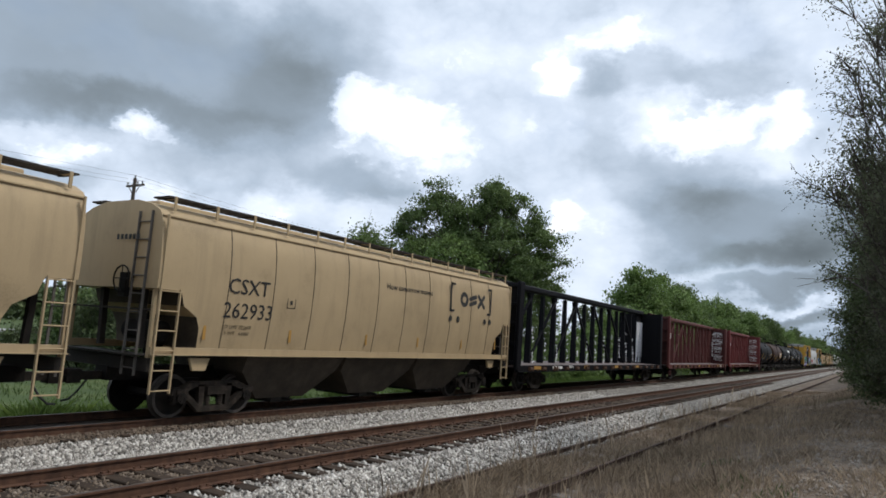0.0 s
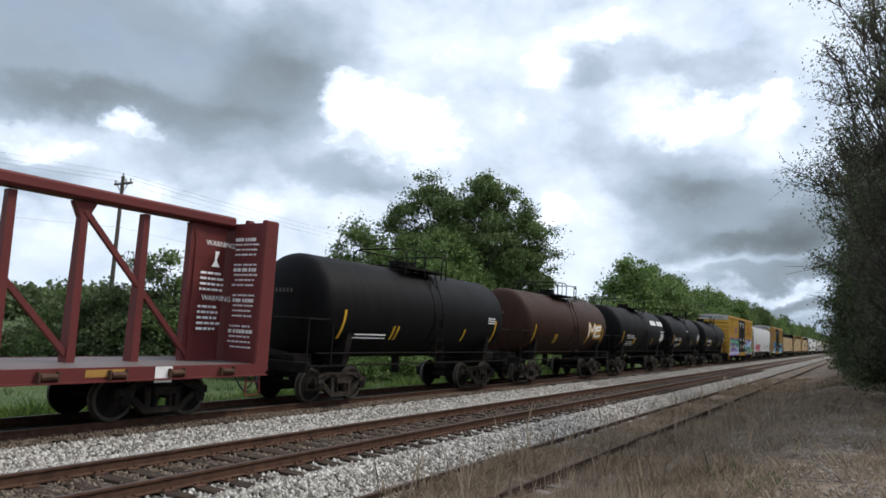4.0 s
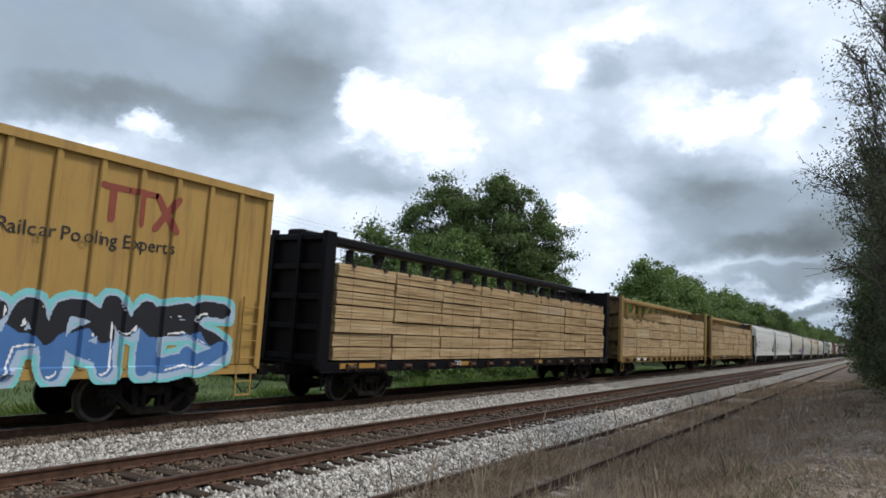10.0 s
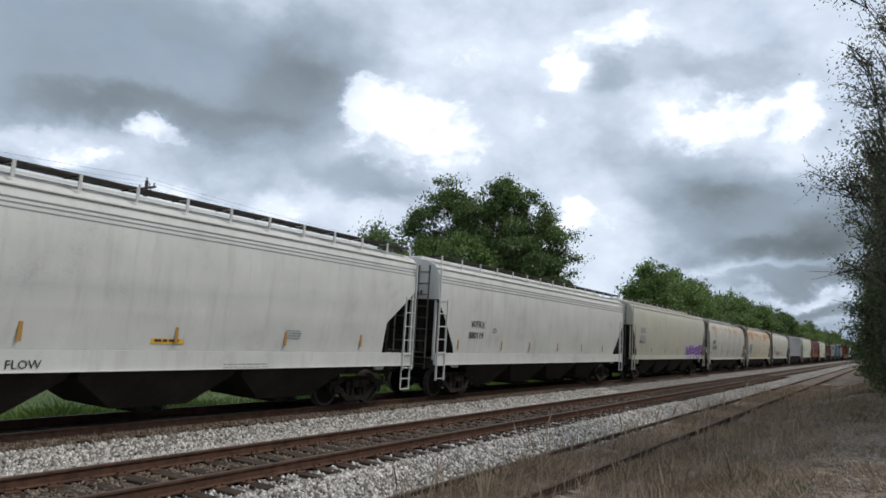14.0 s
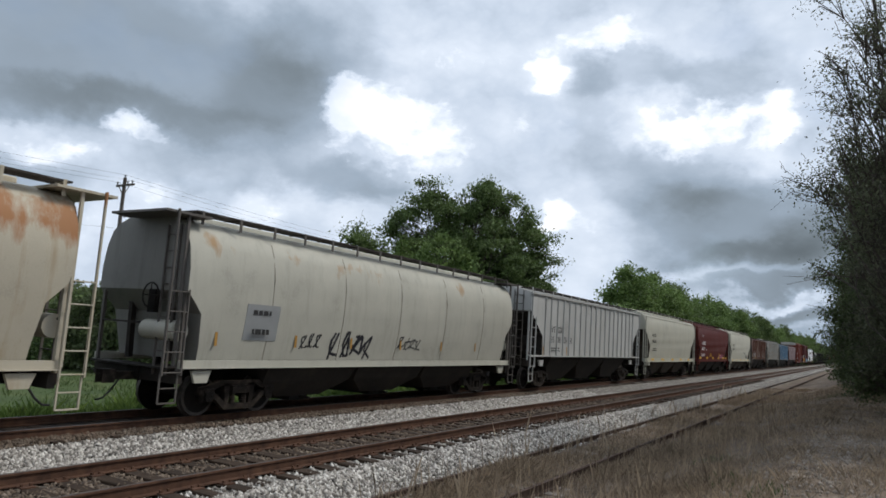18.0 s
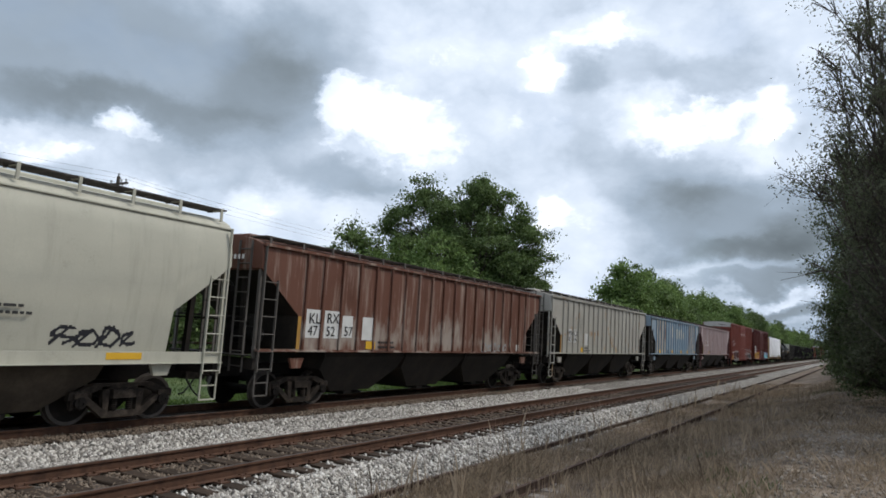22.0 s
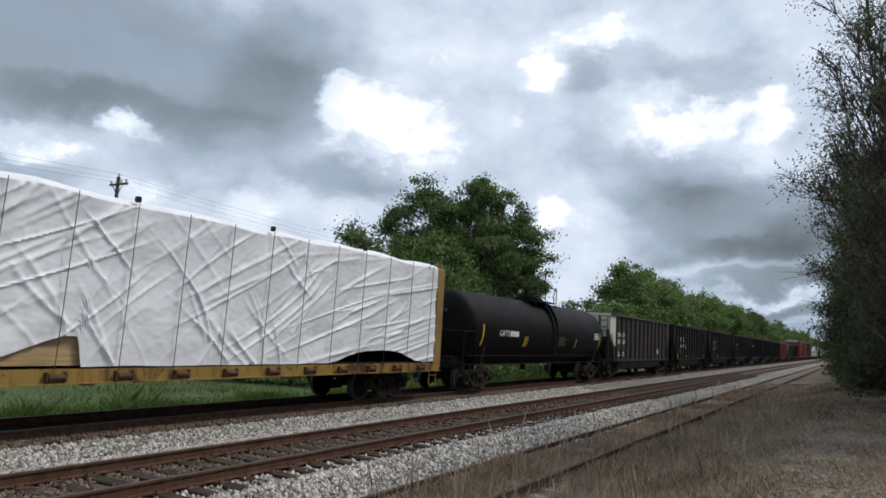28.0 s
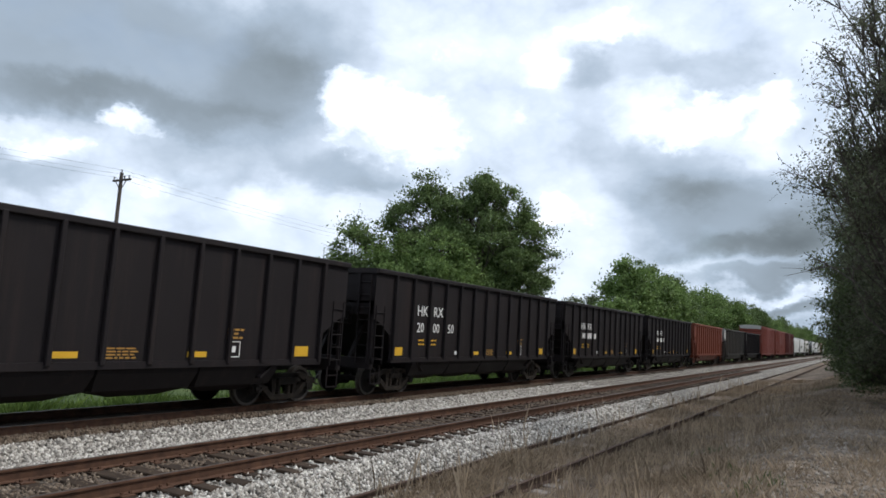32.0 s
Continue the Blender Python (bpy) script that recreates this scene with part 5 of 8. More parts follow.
def tank_car(yc, length, label, shell, marks=YELLOW_MARK, radius=1.47, axis_z=2.62, rail=0.58, dome=True, name="tank_car"):
    """A tank car of that length over its couplers: shell with dished heads, stub sills, walkway round the manway."""
    car = start_car(name, yc, label, "railway car")
    half = length / 2 - 0.62
    tank = half - 0.45
    rings = []
    for sgn in (-1, 1):
        heads = [(1.0, 0.26), (0.985, 0.38), (0.95, 0.47), (0.88, 0.55), (0.7, 0.65), (0.45, 0.72), (0.2, 0.75)]
        row = [[(r * radius * math.cos(a), sgn * (tank - 0.72 + d), axis_z + r * radius * math.sin(a) + (0.0 if abs(d) > 0.1 else 0)) for a in [i * math.tau / 40 for i in range(40)]] for r, d in heads]
        rings += row[::-1] if sgn < 0 else row
    t = part("tank", made(loft, rings), shell, car, smooth=50)

    def hoop(bm, w, up):
        loft(bm, [[((radius + up) * math.cos(a), y, axis_z + (radius + up) * math.sin(a)) for a in [i * math.tau / 40 for i in range(40)]] for y in (-w, w)])
    for dy in (-0.12, 0.12):
        part("band", shared(("hoop", shell.name, radius), "band", shell, lambda bm: hoop(bm, 0.05, 0.015), 40), None, t, "", (0, 0.35 + dy * 2.2, 0))
    gear(car, half, half - 1.75, 0.62, False)
    for s in (-1, 1):
        e = s * half
        part("stub_sill", made(lambda bm: (box(bm, (0, e - s * 1.5, 0.9), (0.5, 3.0, 0.36)), box(bm, (0, e - s * 0.1, 0.98), (2.7, 0.22, 0.26)))), STEEL, car)
        part("saddle", made(lambda bm: prism(bm, [(-1.2, 1.0), (1.2, 1.0), (1.35, 1.9), (0.9, 1.45), (0, 1.15), (-0.9, 1.45), (-1.35, 1.9)], e - s * 1.75 - 0.12, e - s * 1.75 + 0.12, "y")), STEEL, car)
        bm = bmesh.new()
        for x in (-1.38, 1.38):
            rod(bm, (x, e, 1.0), (x, e, 2.25), 0.022, 6)
            rod(bm, (x, e, 2.25), (x, e - s * 0.95, 2.25), 0.022, 6)
            rod(bm, (x, e - s * 0.95, 2.25), (x, e - s * 0.95, 1.05), 0.022, 6)
        rod(bm, (-1.38, e, 2.25), (1.38, e, 2.25), 0.022, 6)
        part("handrail", bm, STEEL, car)
        part("brake_gear", made(lambda bm: (box(bm, (0.55, e - s * 0.5, 1.15), (0.5, 0.7, 0.3), None, 0.03), rod(bm, (-0.9, e - s * 0.75, 1.2), (0.1, e - s * 0.75, 1.2), 0.19, 12))), STEEL, car)
        if s < 0:
            end_number(car, half - 0.38, 3.0, -0.35, DUSTY, 0.7)
        stirrup(car, STEEL, e - s * 0.25, 1.40, 0.42, 1.0)
    part("side_rail", made(lambda bm: (bar(bm, (1.36, -half + 0.1, 1.02), (1.36, half - 0.1, 1.02), 0.04), rod(bm, (1.3, -tank, 1.35), (1.3, tank, 1.35), 0.018, 6))), STEEL, car)
    # manway, walkway and its rails
    top = axis_z + radius
    if dome:
        plat = part("walkway", made(lambda bm: (box(bm, (0.75, 0, top - 0.02), (0.7, 2.3, 0.05)), box(bm, (-0.75, 0, top - 0.02), (0.7, 2.3, 0.05)), box(bm, (0, -1.1, top + 0.04), (1.6, 0.3, 0.04)), box(bm, (0, 1.1, top + 0.04), (1.6, 0.3, 0.04)))), STEEL, car)
        bm = bmesh.new()

        def bent(pts):
            for a, b in zip(pts, pts[1:]):
                rod(bm, a, b, 0.024, 6)
        for x in (-1.08, 1.08):
            for y0, y1 in ((-1.25, -0.12), (0.95, 1.25)) if x > 0 else ((-1.25, 1.25),):
                bent([(x, y0, top - 0.25), (x, y0, top + rail - 0.2), (x, y0 + 0.07, top + rail - 0.06), (x, y0 + 0.2, top + rail)] + [(x, y1 - 0.2 if y1 - y0 > 0.5 else y1 - 0.1, top + rail), (x, y1 - 0.05, top + rail - 0.06), (x, y1, top + rail - 0.2), (x, y1, top - 0.25)])
        for y in (-1.25, 1.25):
            bent([(1.08, y, top + rail - 0.2), (0.95, y, top + rail - 0.04), (0.8, y, top + rail), (-0.8, y, top + rail), (-0.95, y, top + rail - 0.04), (-1.08, y, top + rail - 0.2)])
        for y in (-0.7,):
            rod(bm, (1.08, y, top - 0.1), (1.08, y, top + rail), 0.02, 6)
        part("guard_rail", bm, STEEL, plat)
        part("manway", made(lambda bm: (rod(bm, (0, -0.1, top - 0.1), (0, -0.1, top + 0.22), 0.34, 16), rod(bm, (0, -0.1, top + 0.2), (0, -0.1, top + 0.28), 0.38, 16), rod(bm, (0, 0.7, top - 0.1), (0, 0.7, top + 0.35), 0.1, 10))), STEEL, car)
    lad = part("ladder", made(lambda bm: [bar(bm, (1.5, y, 0.9), (1.5, y, 2.6), 0.03) or bar(bm, (1.5, y, 2.6), (1.0, y, top), 0.03) for y in (0.15, 0.6)]), STEEL, car)
    for i in range(5):
        part("rung", shared(("rung", "STEEL", 0.45), "rung", STEEL, lambda bm: rod(bm, (0, -0.225, 0), (0, 0.225, 0), 0.014, 6)), None, lad, "", (1.5, 0.375, 1.05 + i * 0.36))
    part("bottom_outlet", made(lambda bm: rod(bm, (0, 0, axis_z - radius + 0.1), (0, 0, 0.62), 0.14, 10)), STEEL, car)
    if marks:
        for y, tall in ((-tank + 0.9, 0.8), (-tank / 2.6, 0.42), (-tank / 2.6 + 0.22, 0.42), (tank / 2.4, 0.42), (tank - 0.9, 0.8)):
            z0 = 1.75
            a0, a1 = math.asin(max(-1, (z0 - axis_z) / radius)), math.asin(min(1, (z0 + tall - axis_z) / radius))

            def stripe(bm):
                ring = []
                for i in range(6):
                    a = a0 + (a1 - a0) * i / 5
                    x, z = (radius + 0.012) * math.cos(a), axis_z + (radius + 0.012) * math.sin(a)
                    ring.append([(x - 0.02, y - 0.045, z), (x, y - 0.045, z), (x, y + 0.045, z), (x - 0.02, y + 0.045, z)])
                loft(bm, ring)
            part("reflector", made(stripe), marks, t)
    return car, half


def coal_hopper(y0, y1, label, body, posts=13, ze=3.72, zb=1.08, name="open_hopper_car", end_mat=None, inset=1.0):
    """An open hopper: ribbed sides, sloping ends with open corners, three pairs of bays below."""
    car = start_car(name, (y0 + y1) / 2, label, "railway car")
    half = (y1 - y0) / 2
    wall = [(-half, ze), (half, ze), (half, zb + 1.22), (half - 0.28, zb + 1.14), (half - 0.86, zb + 0.75), (half - 0.93, zb), (-half + 0.93, zb), (-half + 0.86, zb + 0.75), (-half + 0.28, zb + 1.14), (-half, zb + 1.22)]
    for s in (-1, 1):
        part("side_wall", made(lambda bm: prism(bm, wall, s * 1.46, s * 1.50)), body, car)
        part("top_chord", made(lambda bm: box(bm, (s * 1.52, 0, ze), (0.13, 2 * half, 0.14), None, 0.02)), body, car)
        part("side_sill", made(lambda bm: box(bm, (s * 1.49, 0, zb + 0.02), (0.12, 2 * half - 1.85, 0.14))), body, car)
        part("slope_sheet", made(lambda bm: loft(bm, [[(1.46, s * half, ze - 0.9), (-1.46, s * half, ze - 0.9), (-1.46, s * half, ze - 0.96), (1.46, s * half, ze - 0.96)], [(1.46, s * (half - 2.9), zb - 0.3), (-1.46, s * (half - 2.9), zb - 0.3), (-1.46, s * (half - 2.9), zb - 0.36), (1.46, s * (half - 2.9), zb - 0.36)]])), body, car)
        part("end_wall", made(lambda bm: (box(bm, (0, s * (half - 0.03), ze - 0.62), (2.96, 0.06, 1.34)), box(bm, (0, s * half, ze), (3.1, 0.14, 0.14)))), end_mat or body, car)
    n = 4
    inner = half - 2.3
    w = 2 * inner / n
    for i in range(n):
        part("discharge_bay", shared(("cbay", body.name, round(w, 2)), "discharge_bay", body, lambda bm: bay_shape(bm, w * 0.98, zb + 0.04, 0.42)), None, car, "", (0, -inner + w * (i + 0.5), 0))
    gear(car, half, half - 1.75, 0.68)
    span = half - inset
    for i in range(posts):
        y = -span + 2 * span * i / (posts - 1)
        part("side_post", shared(("ocpost", body.name), "side_post", body, lambda bm: box(bm, (1.545, 0, (zb + ze) / 2), (0.10, 0.10, ze - zb - 0.05), None, 0.015)), None, car, "", (0, y, 0))
    for s in (-1, 1):
        e = s * half
        for x in (-1.40, 1.40):
            part("end_post", made(lambda bm: box(bm, (x, e - s * 0.05, (1.0 + ze - 0.9) / 2), (0.1, 0.1, ze - 0.9 - 0.95))), body, car)
        part("end_sill", made(lambda bm: box(bm, (0, e - s * 0.08, 1.0), (2.9, 0.18, 0.3))), body, car)
        side_ladder(car, body, e - s * 0.3, 1.0, 2.7, 1.50, 0.42)
        end_ladder(car, body, e + s * 0.04, 1.0, 3.6, 1.15)
        stirrup(car, body, e - s * 0.3, 1.44, 0.42, 0.95)
        for x in (-0.6, 0.6):
            part("end_brace", made(lambda bm: bar(bm, (x, e - s * 0.1, 1.1), (x, e - s * 0.75, ze - 1.5), 0.09)), body, car)
            part("end_stiffener", made(lambda bm: box(bm, (x * 1.5, e + s * 0.03, ze - 0.65), (0.09, 0.06, 1.26))), body, car)
    brake_wheel(car, -half - 0.1, 2.5, 0.5)
    return car, half


# ---- the cars in order ----
TAN = paint("tan_paint", (0.39, 0.295, 0.175), 0.35)
WHITE_P = paint("white_paint", (0.46, 0.465, 0.455), 0.35)
CLEAN_WHITE = paint("clean_white_paint", (0.54, 0.54, 0.51), 0.3)
GREY_P = paint("light_grey_paint", (0.435, 0.435, 0.415), 0.35)
CREAM = paint("cream_paint", (0.415, 0.405, 0.335), 0.3)
RUST_RUN = (0.30, 0.115, 0.03)
RUSTED_WHITE = paint("rust_streaked_white", (0.43, 0.42, 0.375), 0.4, 0.0, runs=(4.05, 1.1, (0.34, 0.18, 0.06), 0.25))
RUSTIER_WHITE = paint("rust_run_white", (0.44, 0.40, 0.315), 0.5, 0.0, dirt_colour=(0.30, 0.22, 0.12), runs=(3.95, 0.95, RUST_RUN, 0.62))
AGED_WHITE = paint("aged_white", (0.415, 0.405, 0.345), 0.35, 0.0, runs=(4.1, 1.0, (0.33, 0.20, 0.09), -0.15))
MAROON = paint("maroon_paint", (0.088, 0.018, 0.015), 0.6, dirt_colour=(0.045, 0.02, 0.014), spec=0.12)
OXIDE = paint("oxide_red_paint", (0.16, 0.040, 0.028), 0.3)
DARK_OXIDE = paint("dark_red_paint", (0.080, 0.018, 0.015), 0.3)
RUSTY = paint("rusted_panels", (0.125, 0.056, 0.038), 0.95, 0.0, dirt_colour=(0.33, 0.26, 0.215), runs=(2.3, 1.5, (0.33, 0.29, 0.25), 0.35))
OLD_GREY = paint("weathered_grey", (0.37, 0.355, 0.315), 0.45, 0.0, spots=(0.60, (0.33, 0.22, 0.12), 0.9))
BLUE_P = paint("faded_blue", (0.225, 0.305, 0.375), 0.7, 0.0, dirt_colour=(0.34, 0.33, 0.31), spots=(0.60, (0.38, 0.38, 0.36), 0.8), runs=(4.2, 1.3, (0.17, 0.10, 0.065), -0.12))
BLUE_POST = paint("blue_posts", (0.13, 0.23, 0.335), 0.6)
PINK = paint("faded_pink_grey", (0.35, 0.265, 0.26), 0.95, 0.0, dirt_colour=(0.47, 0.43, 0.42), spots=(0.60, (0.19, 0.085, 0.08), 1.1))
PINK_DARK = paint("old_mauve_red", (0.13, 0.055, 0.055), 0.3)
YELLOW_P = paint("box_car_yellow", (0.45, 0.262, 0.042), 0.3)
WORN_YELLOW = paint("weathered_yellow", (0.385, 0.24, 0.072), 0.6, dirt_colour=(0.22, 0.13, 0.055))
DULL_YELLOW = paint("dull_yellow", (0.25, 0.165, 0.055), 0.65, dirt_colour=(0.10, 0.062, 0.04))
# bulkhead copies of the car paints: soot and the unlit ends' shade together
SOOT_SHADE_YELLOW = paint("sooty_shaded_yellow", (0.13, 0.085, 0.034), 0.9, dirt_colour=(0.035, 0.022, 0.015), spots=(0.5, (0.03, 0.019, 0.013), 1.1))
SOOT_SHADE_RED = paint("sooty_shaded_red", (0.06, 0.018, 0.016), 0.8, dirt_colour=(0.022, 0.011, 0.009))
SILL_YELLOW = paint("rust_eaten_yellow", (0.27, 0.17, 0.045), 0.9, dirt_colour=(0.06, 0.032, 0.02), spots=(0.52, (0.075, 0.034, 0.02), 1.6))
BLACK_P = paint("black_paint", (0.005, 0.005, 0.0065), 0.25, 0.0, 0.6, (0.013, 0.012, 0.012), spec=0.1)
TANK_BLACK = paint("tank_black", (0.0065, 0.0062, 0.0066), 0.4, 0.0, 0.62, (0.017, 0.015, 0.013), spec=0.1)
TANK_BROWN = paint("tank_brown", (0.038, 0.018, 0.012), 0.4, spec=0.12)
COAL_GREY = paint("charcoal_paint", (0.0155, 0.0128, 0.0135), 0.5, dirt_colour=(0.03, 0.022, 0.02), spec=0.15)
GREY_STEEL = paint("slate_grey_paint", (0.046, 0.043, 0.039), 0.7, dirt_colour=(0.07, 0.052, 0.04), spec=0.12)
OFF_WHITE = paint("soiled_white", (0.56, 0.55, 0.48), 0.35)
CB_RED = paint("centerbeam_red", (0.13, 0.030, 0.028), 0.35)
CB_BROWN = paint("centerbeam_brown", (0.095, 0.030, 0.026), 0.35)
DECK_GREY = plain("deck_dust", (0.13, 0.105, 0.10))
SILVER = paint("galvanised", (0.40, 0.39, 0.365), 0.4)
DARK_LADDER = paint("grimy_trim", (0.11, 0.10, 0.09), 0.4)
# underframe grime with the shade below the cars put into its colour
GRIME_SHADE = surface("underframe_grime_shade", [(0.012, 0.0105, 0.009), (0.024, 0.020, 0.017), (0.042, 0.034, 0.027)], 1.5, 0.85, 0, 0.2, 20)
# bays and slope sheets: dirt plus their shade, mixed into one dark brown
BROWN_BAY = surface("grimy_shaded_bays", [(0.028, 0.023, 0.018), (0.055, 0.044, 0.033), (0.09, 0.072, 0.055)], 1.5, 0.85, 0, 0.2, 20)
RUST_GREY = paint("rust_stained_grey", (0.33, 0.32, 0.295), 0.6, 0.0, runs=(4.1, 2.6, (0.13, 0.068, 0.04), 0.62))
DUSTY = plain("dusty_smear", (0.09, 0.08, 0.07))
PALE_PATCH = plain("pale_patch", (0.42, 0.43, 0.40))
# streaked grey for white cars' ends, their shade put into the colour
SHADED_END = paint("grimy_shaded_end", (0.19, 0.185, 0.17), 0.6)
SEAM = plain("grimy_seam", (0.06, 0.048, 0.036))
FAINT_SEAM = plain("faint_seam", (0.20, 0.185, 0.15))
RED_INK = plain("logo_red", (0.42, 0.05, 0.035))
BLUE_INK = plain("logo_blue", (0.06, 0.10, 0.36))
GREY_PATCH = plain("grey_patch", (0.26, 0.27, 0.27))
BLUE_PATCH = plain("bluish_patch", (0.20, 0.25, 0.29))
WHITE_PATCH = plain("white_patch", (0.58, 0.58, 0.56))
SPRAY = {k: plain("spray_" + k, c) for k, c in dict(green=(0.10, 0.42, 0.20), lavender=(0.40, 0.42, 0.58), purple=(0.10, 0.035, 0.16), black=(0.02, 0.02, 0.025), aqua=(0.20, 0.55, 0.56), pale_blue=(0.38, 0.48, 0.60), red=(0.42, 0.06, 0.07), deep_blue=(0.07, 0.17, 0.38), silver=(0.42, 0.43, 0.42), orange=(0.60, 0.14, 0.03), gold=(0.45, 0.26, 0.04), plum=(0.20, 0.08, 0.30)).items()}


def side_marks(car, half, ys, z, mat=ORANGE_MARK, lie=None, tall=0.42, wide=0.075):
    for y in ys:
        plate("reflector", mat, car, y - wide / 2, y + wide / 2, z, z + tall, (lie(y, z + tall / 2) if lie else NEAR) + 0.004)


def sill_marks(car, ys, z, mat=YELLOW_MARK, wide=0.75, tall=0.13, x=1.537):
    for y in ys:
        plate("reflector", mat, car, y, y + wide, z, z + tall, x)


def data_square(car, y, z, lie, mat=BLACK_INK, s=0.26):
    x = lie(y, z) + 0.004
    bm = bmesh.new()
    for a in (0, s):
        box(bm, (x, y + a, z + s / 2), (0.005, 0.02, s))
        box(bm, (x, y + s / 2, z + a), (0.005, s, 0.02))
    box(bm, (x, y + s / 2, z + s / 2), (0.005, s * 0.3, s * 0.4))
    part("stencil", bm, mat, car)


def train():
    smooth = hopper_wall("smooth", 1.52)
    car, half = covered_hopper(-201.0, -183.6, "tan covered hopper car with bowed smooth sides", TAN, cut="tear", bays=4, under=BROWN_BAY, seams=10, zb=1.52, sill_tall=0.16)
    side_marks(car, half, (half - 1.3, half - 4.5), 1.75, lie=smooth)
    graffiti(car, half - 6.2, half - 1.5, 1.2, 2.3, 4, 4, [SPRAY["deep_blue"], SPRAY["pale_blue"]], SPRAY["black"], SPRAY["silver"], smooth)

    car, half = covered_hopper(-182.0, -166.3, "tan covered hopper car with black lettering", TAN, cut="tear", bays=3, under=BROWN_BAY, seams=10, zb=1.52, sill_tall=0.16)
    words(car, [("CSXT", -6.1, 2.76, 0.36), ("262933", -6.16, 2.22, 0.36), ("How tomorrow moves", -0.31, 3.38, 0.19)], BLACK_INK, smooth)
    for y, d in ((3.3, 1), (6.15, -1)):
        part("emblem", made(lambda bm: (box(bm, (1.566, y, 3.45), (0.006, 0.09, 0.95)), box(bm, (1.566, y + d * 0.12, 3.9), (0.006, 0.28, 0.08)), box(bm, (1.566, y + d * 0.12, 3.0), (0.006, 0.28, 0.08)))), BLACK_INK, car)
    inked_shapes(car, 3.95, 3.16, 0.52, 0.56, 3, 0.05, BLACK_INK, smooth, 0.075)
    for y in (3.35, 3.85, 5.75, 6.15):
        part("emblem", made(lambda bm: rod(bm, (1.56, y, 2.72), (1.568, y, 2.72), 0.1, 14)), BLACK_INK, car)
    data_square(car, -4.24, 2.55, smooth)
    words(car, [("LD LMT 222600", -6.1, 1.98, 0.09), ("LT WT   63400", -6.1, 1.84, 0.09)], plain("faded_print", (0.16, 0.125, 0.08)), smooth)
    side_marks(car, half, (-6.55, -4.0, -1.0, 1.6, 4.3, 6.8), 1.72, lie=smooth)
    end_number(car, half, 3.75, 0.1)

    # empty centerbeams
    car, half = centerbeam(-165.2, -142.8, "empty black centerbeam flat car with torn white wrap", BLACK_P, DECK_GREY)
    rnd = random.Random(3)
    span = half - 1.15
    for i in range(15):
        for k in range(rnd.randrange(7, 15)):
            y, z = -span + i * 2 * span / 14 + rnd.uniform(-0.07, 0.07), rnd.choice((1.35, 1.6, 1.9, 2.3, 2.6)) + rnd.gauss(0, 0.12)
            part("wrap_scrap", shared(("scrap", k % 4), "wrap_scrap", TARP, lambda bm: box(bm, (0, 0, 0), (0.02, (0.17, 0.06, 0.19, 0.12)[k % 4], (0.03, 0.11, 0.045, 0.03)[k % 4]), Matrix.Rotation(0.4 * (k % 3 - 1), 4, "X"))), None, car, "", (0.27 - 0.04 * (z - 1.1), y, z))
    part("wrap_scrap", made(lambda bm: [box(bm, (0.12 + 0.02 * (i % 2), half - 1.35 + i * 0.17, 2.55 + 0.15 * (i % 3)), (0.03, 0.13, 2.7 - 0.35 * (i % 3)), Matrix.Rotation(0.02 * (i % 3 - 1), 4, "X")) for i in range(8)]), TARP, car, "shredded white wrap on the bulkhead")
    lines_of_print(car, WHITE, -7.6, 1.03, 1.475, 1, 1.2, 0.1, 0.12, 6)
    words(car, [("300820", -5.7, 0.98, 0.14)], WHITE, lambda y, z: 1.472)
    sill_marks(car, [-9.6, -3.6, 1.2, 5.2], 0.96, ORANGE_MARK, 0.7, 0.14, 1.475)
    for y0, y1, mat, text, number in ((-140.7, -118.2, CB_BROWN, "empty brown-red centerbeam flat car with warning panels", ""), (-116.1, -94.0, CB_RED, "empty red centerbeam flat car with a lettered panel", "8758")):
        car, half = centerbeam(y0, y1, text, mat, DECK_GREY, bulk_mat=SOOT_SHADE_RED if mat is CB_BROWN else None)
        for e in (half - 1.3,):
            words(car, [("WARNING", e + 0.2, 3.86, 0.13), ("WARNING", e + 0.2, 2.55, 0.13)], WHITE, lambda y, z: 0.306)
            lines_of_print(car, WHITE, e + 0.12, 3.2, 0.309, 4, 0.75, 0.13, 0.055, 5)
            lines_of_print(car, WHITE, e + 0.12, 2.4, 0.309, 5, 0.75, 0.13, 0.055, 7)
            bm = bmesh.new()
            rnd2 = random.Random(31)
            for row in range(22):
                if row % 6 != 4:
                    x, tall = 0.3 + rnd2.uniform(0, 0.12), 0.085 if row % 6 == 0 else 0.04
                    while x < 1.05:
                        w = rnd2.uniform(0.05, 0.13)
                        box(bm, (x, half - 0.172, 4.1 - row * 0.125), (w, 0.006, tall))
                        x += w + 0.03
            tagged(part("stencil", bm, WHITE, car), kind="stuff")
            part("stencil", made(lambda bm: prism(bm, [(e + 0.42, 3.36), (e + 0.66, 3.36), (e + 0.55, 3.52), (e + 0.62, 3.74), (e + 0.5, 3.74), (e + 0.5, 3.5)], 0.303, 0.309)), WHITE, car)
        if number:
            words(car, [("AOK", -5.0, 0.97, 0.17), (number, -3.0, 0.97, 0.17)], WHITE, lambda y, z: 1.472)
        data_square(car, -half + 0.05, 3.0, lambda y, z: 1.463, WHITE, 0.3)
        sill_marks(car, [-9.0, -6.0, -1.6, 2.6, 6.6], 0.95, ORANGE_MARK, 0.8, 0.14, 1.475)
        plate("data_plate", WHITE, car, half - 3.0, half - 2.6, 0.8, 1.12, 1.48)

    # tank cars
    def tank_lie(y, z, axis=2.62):
        return math.sqrt(max(0.05, 1.47 ** 2 - (z - axis) ** 2)) + 0.012
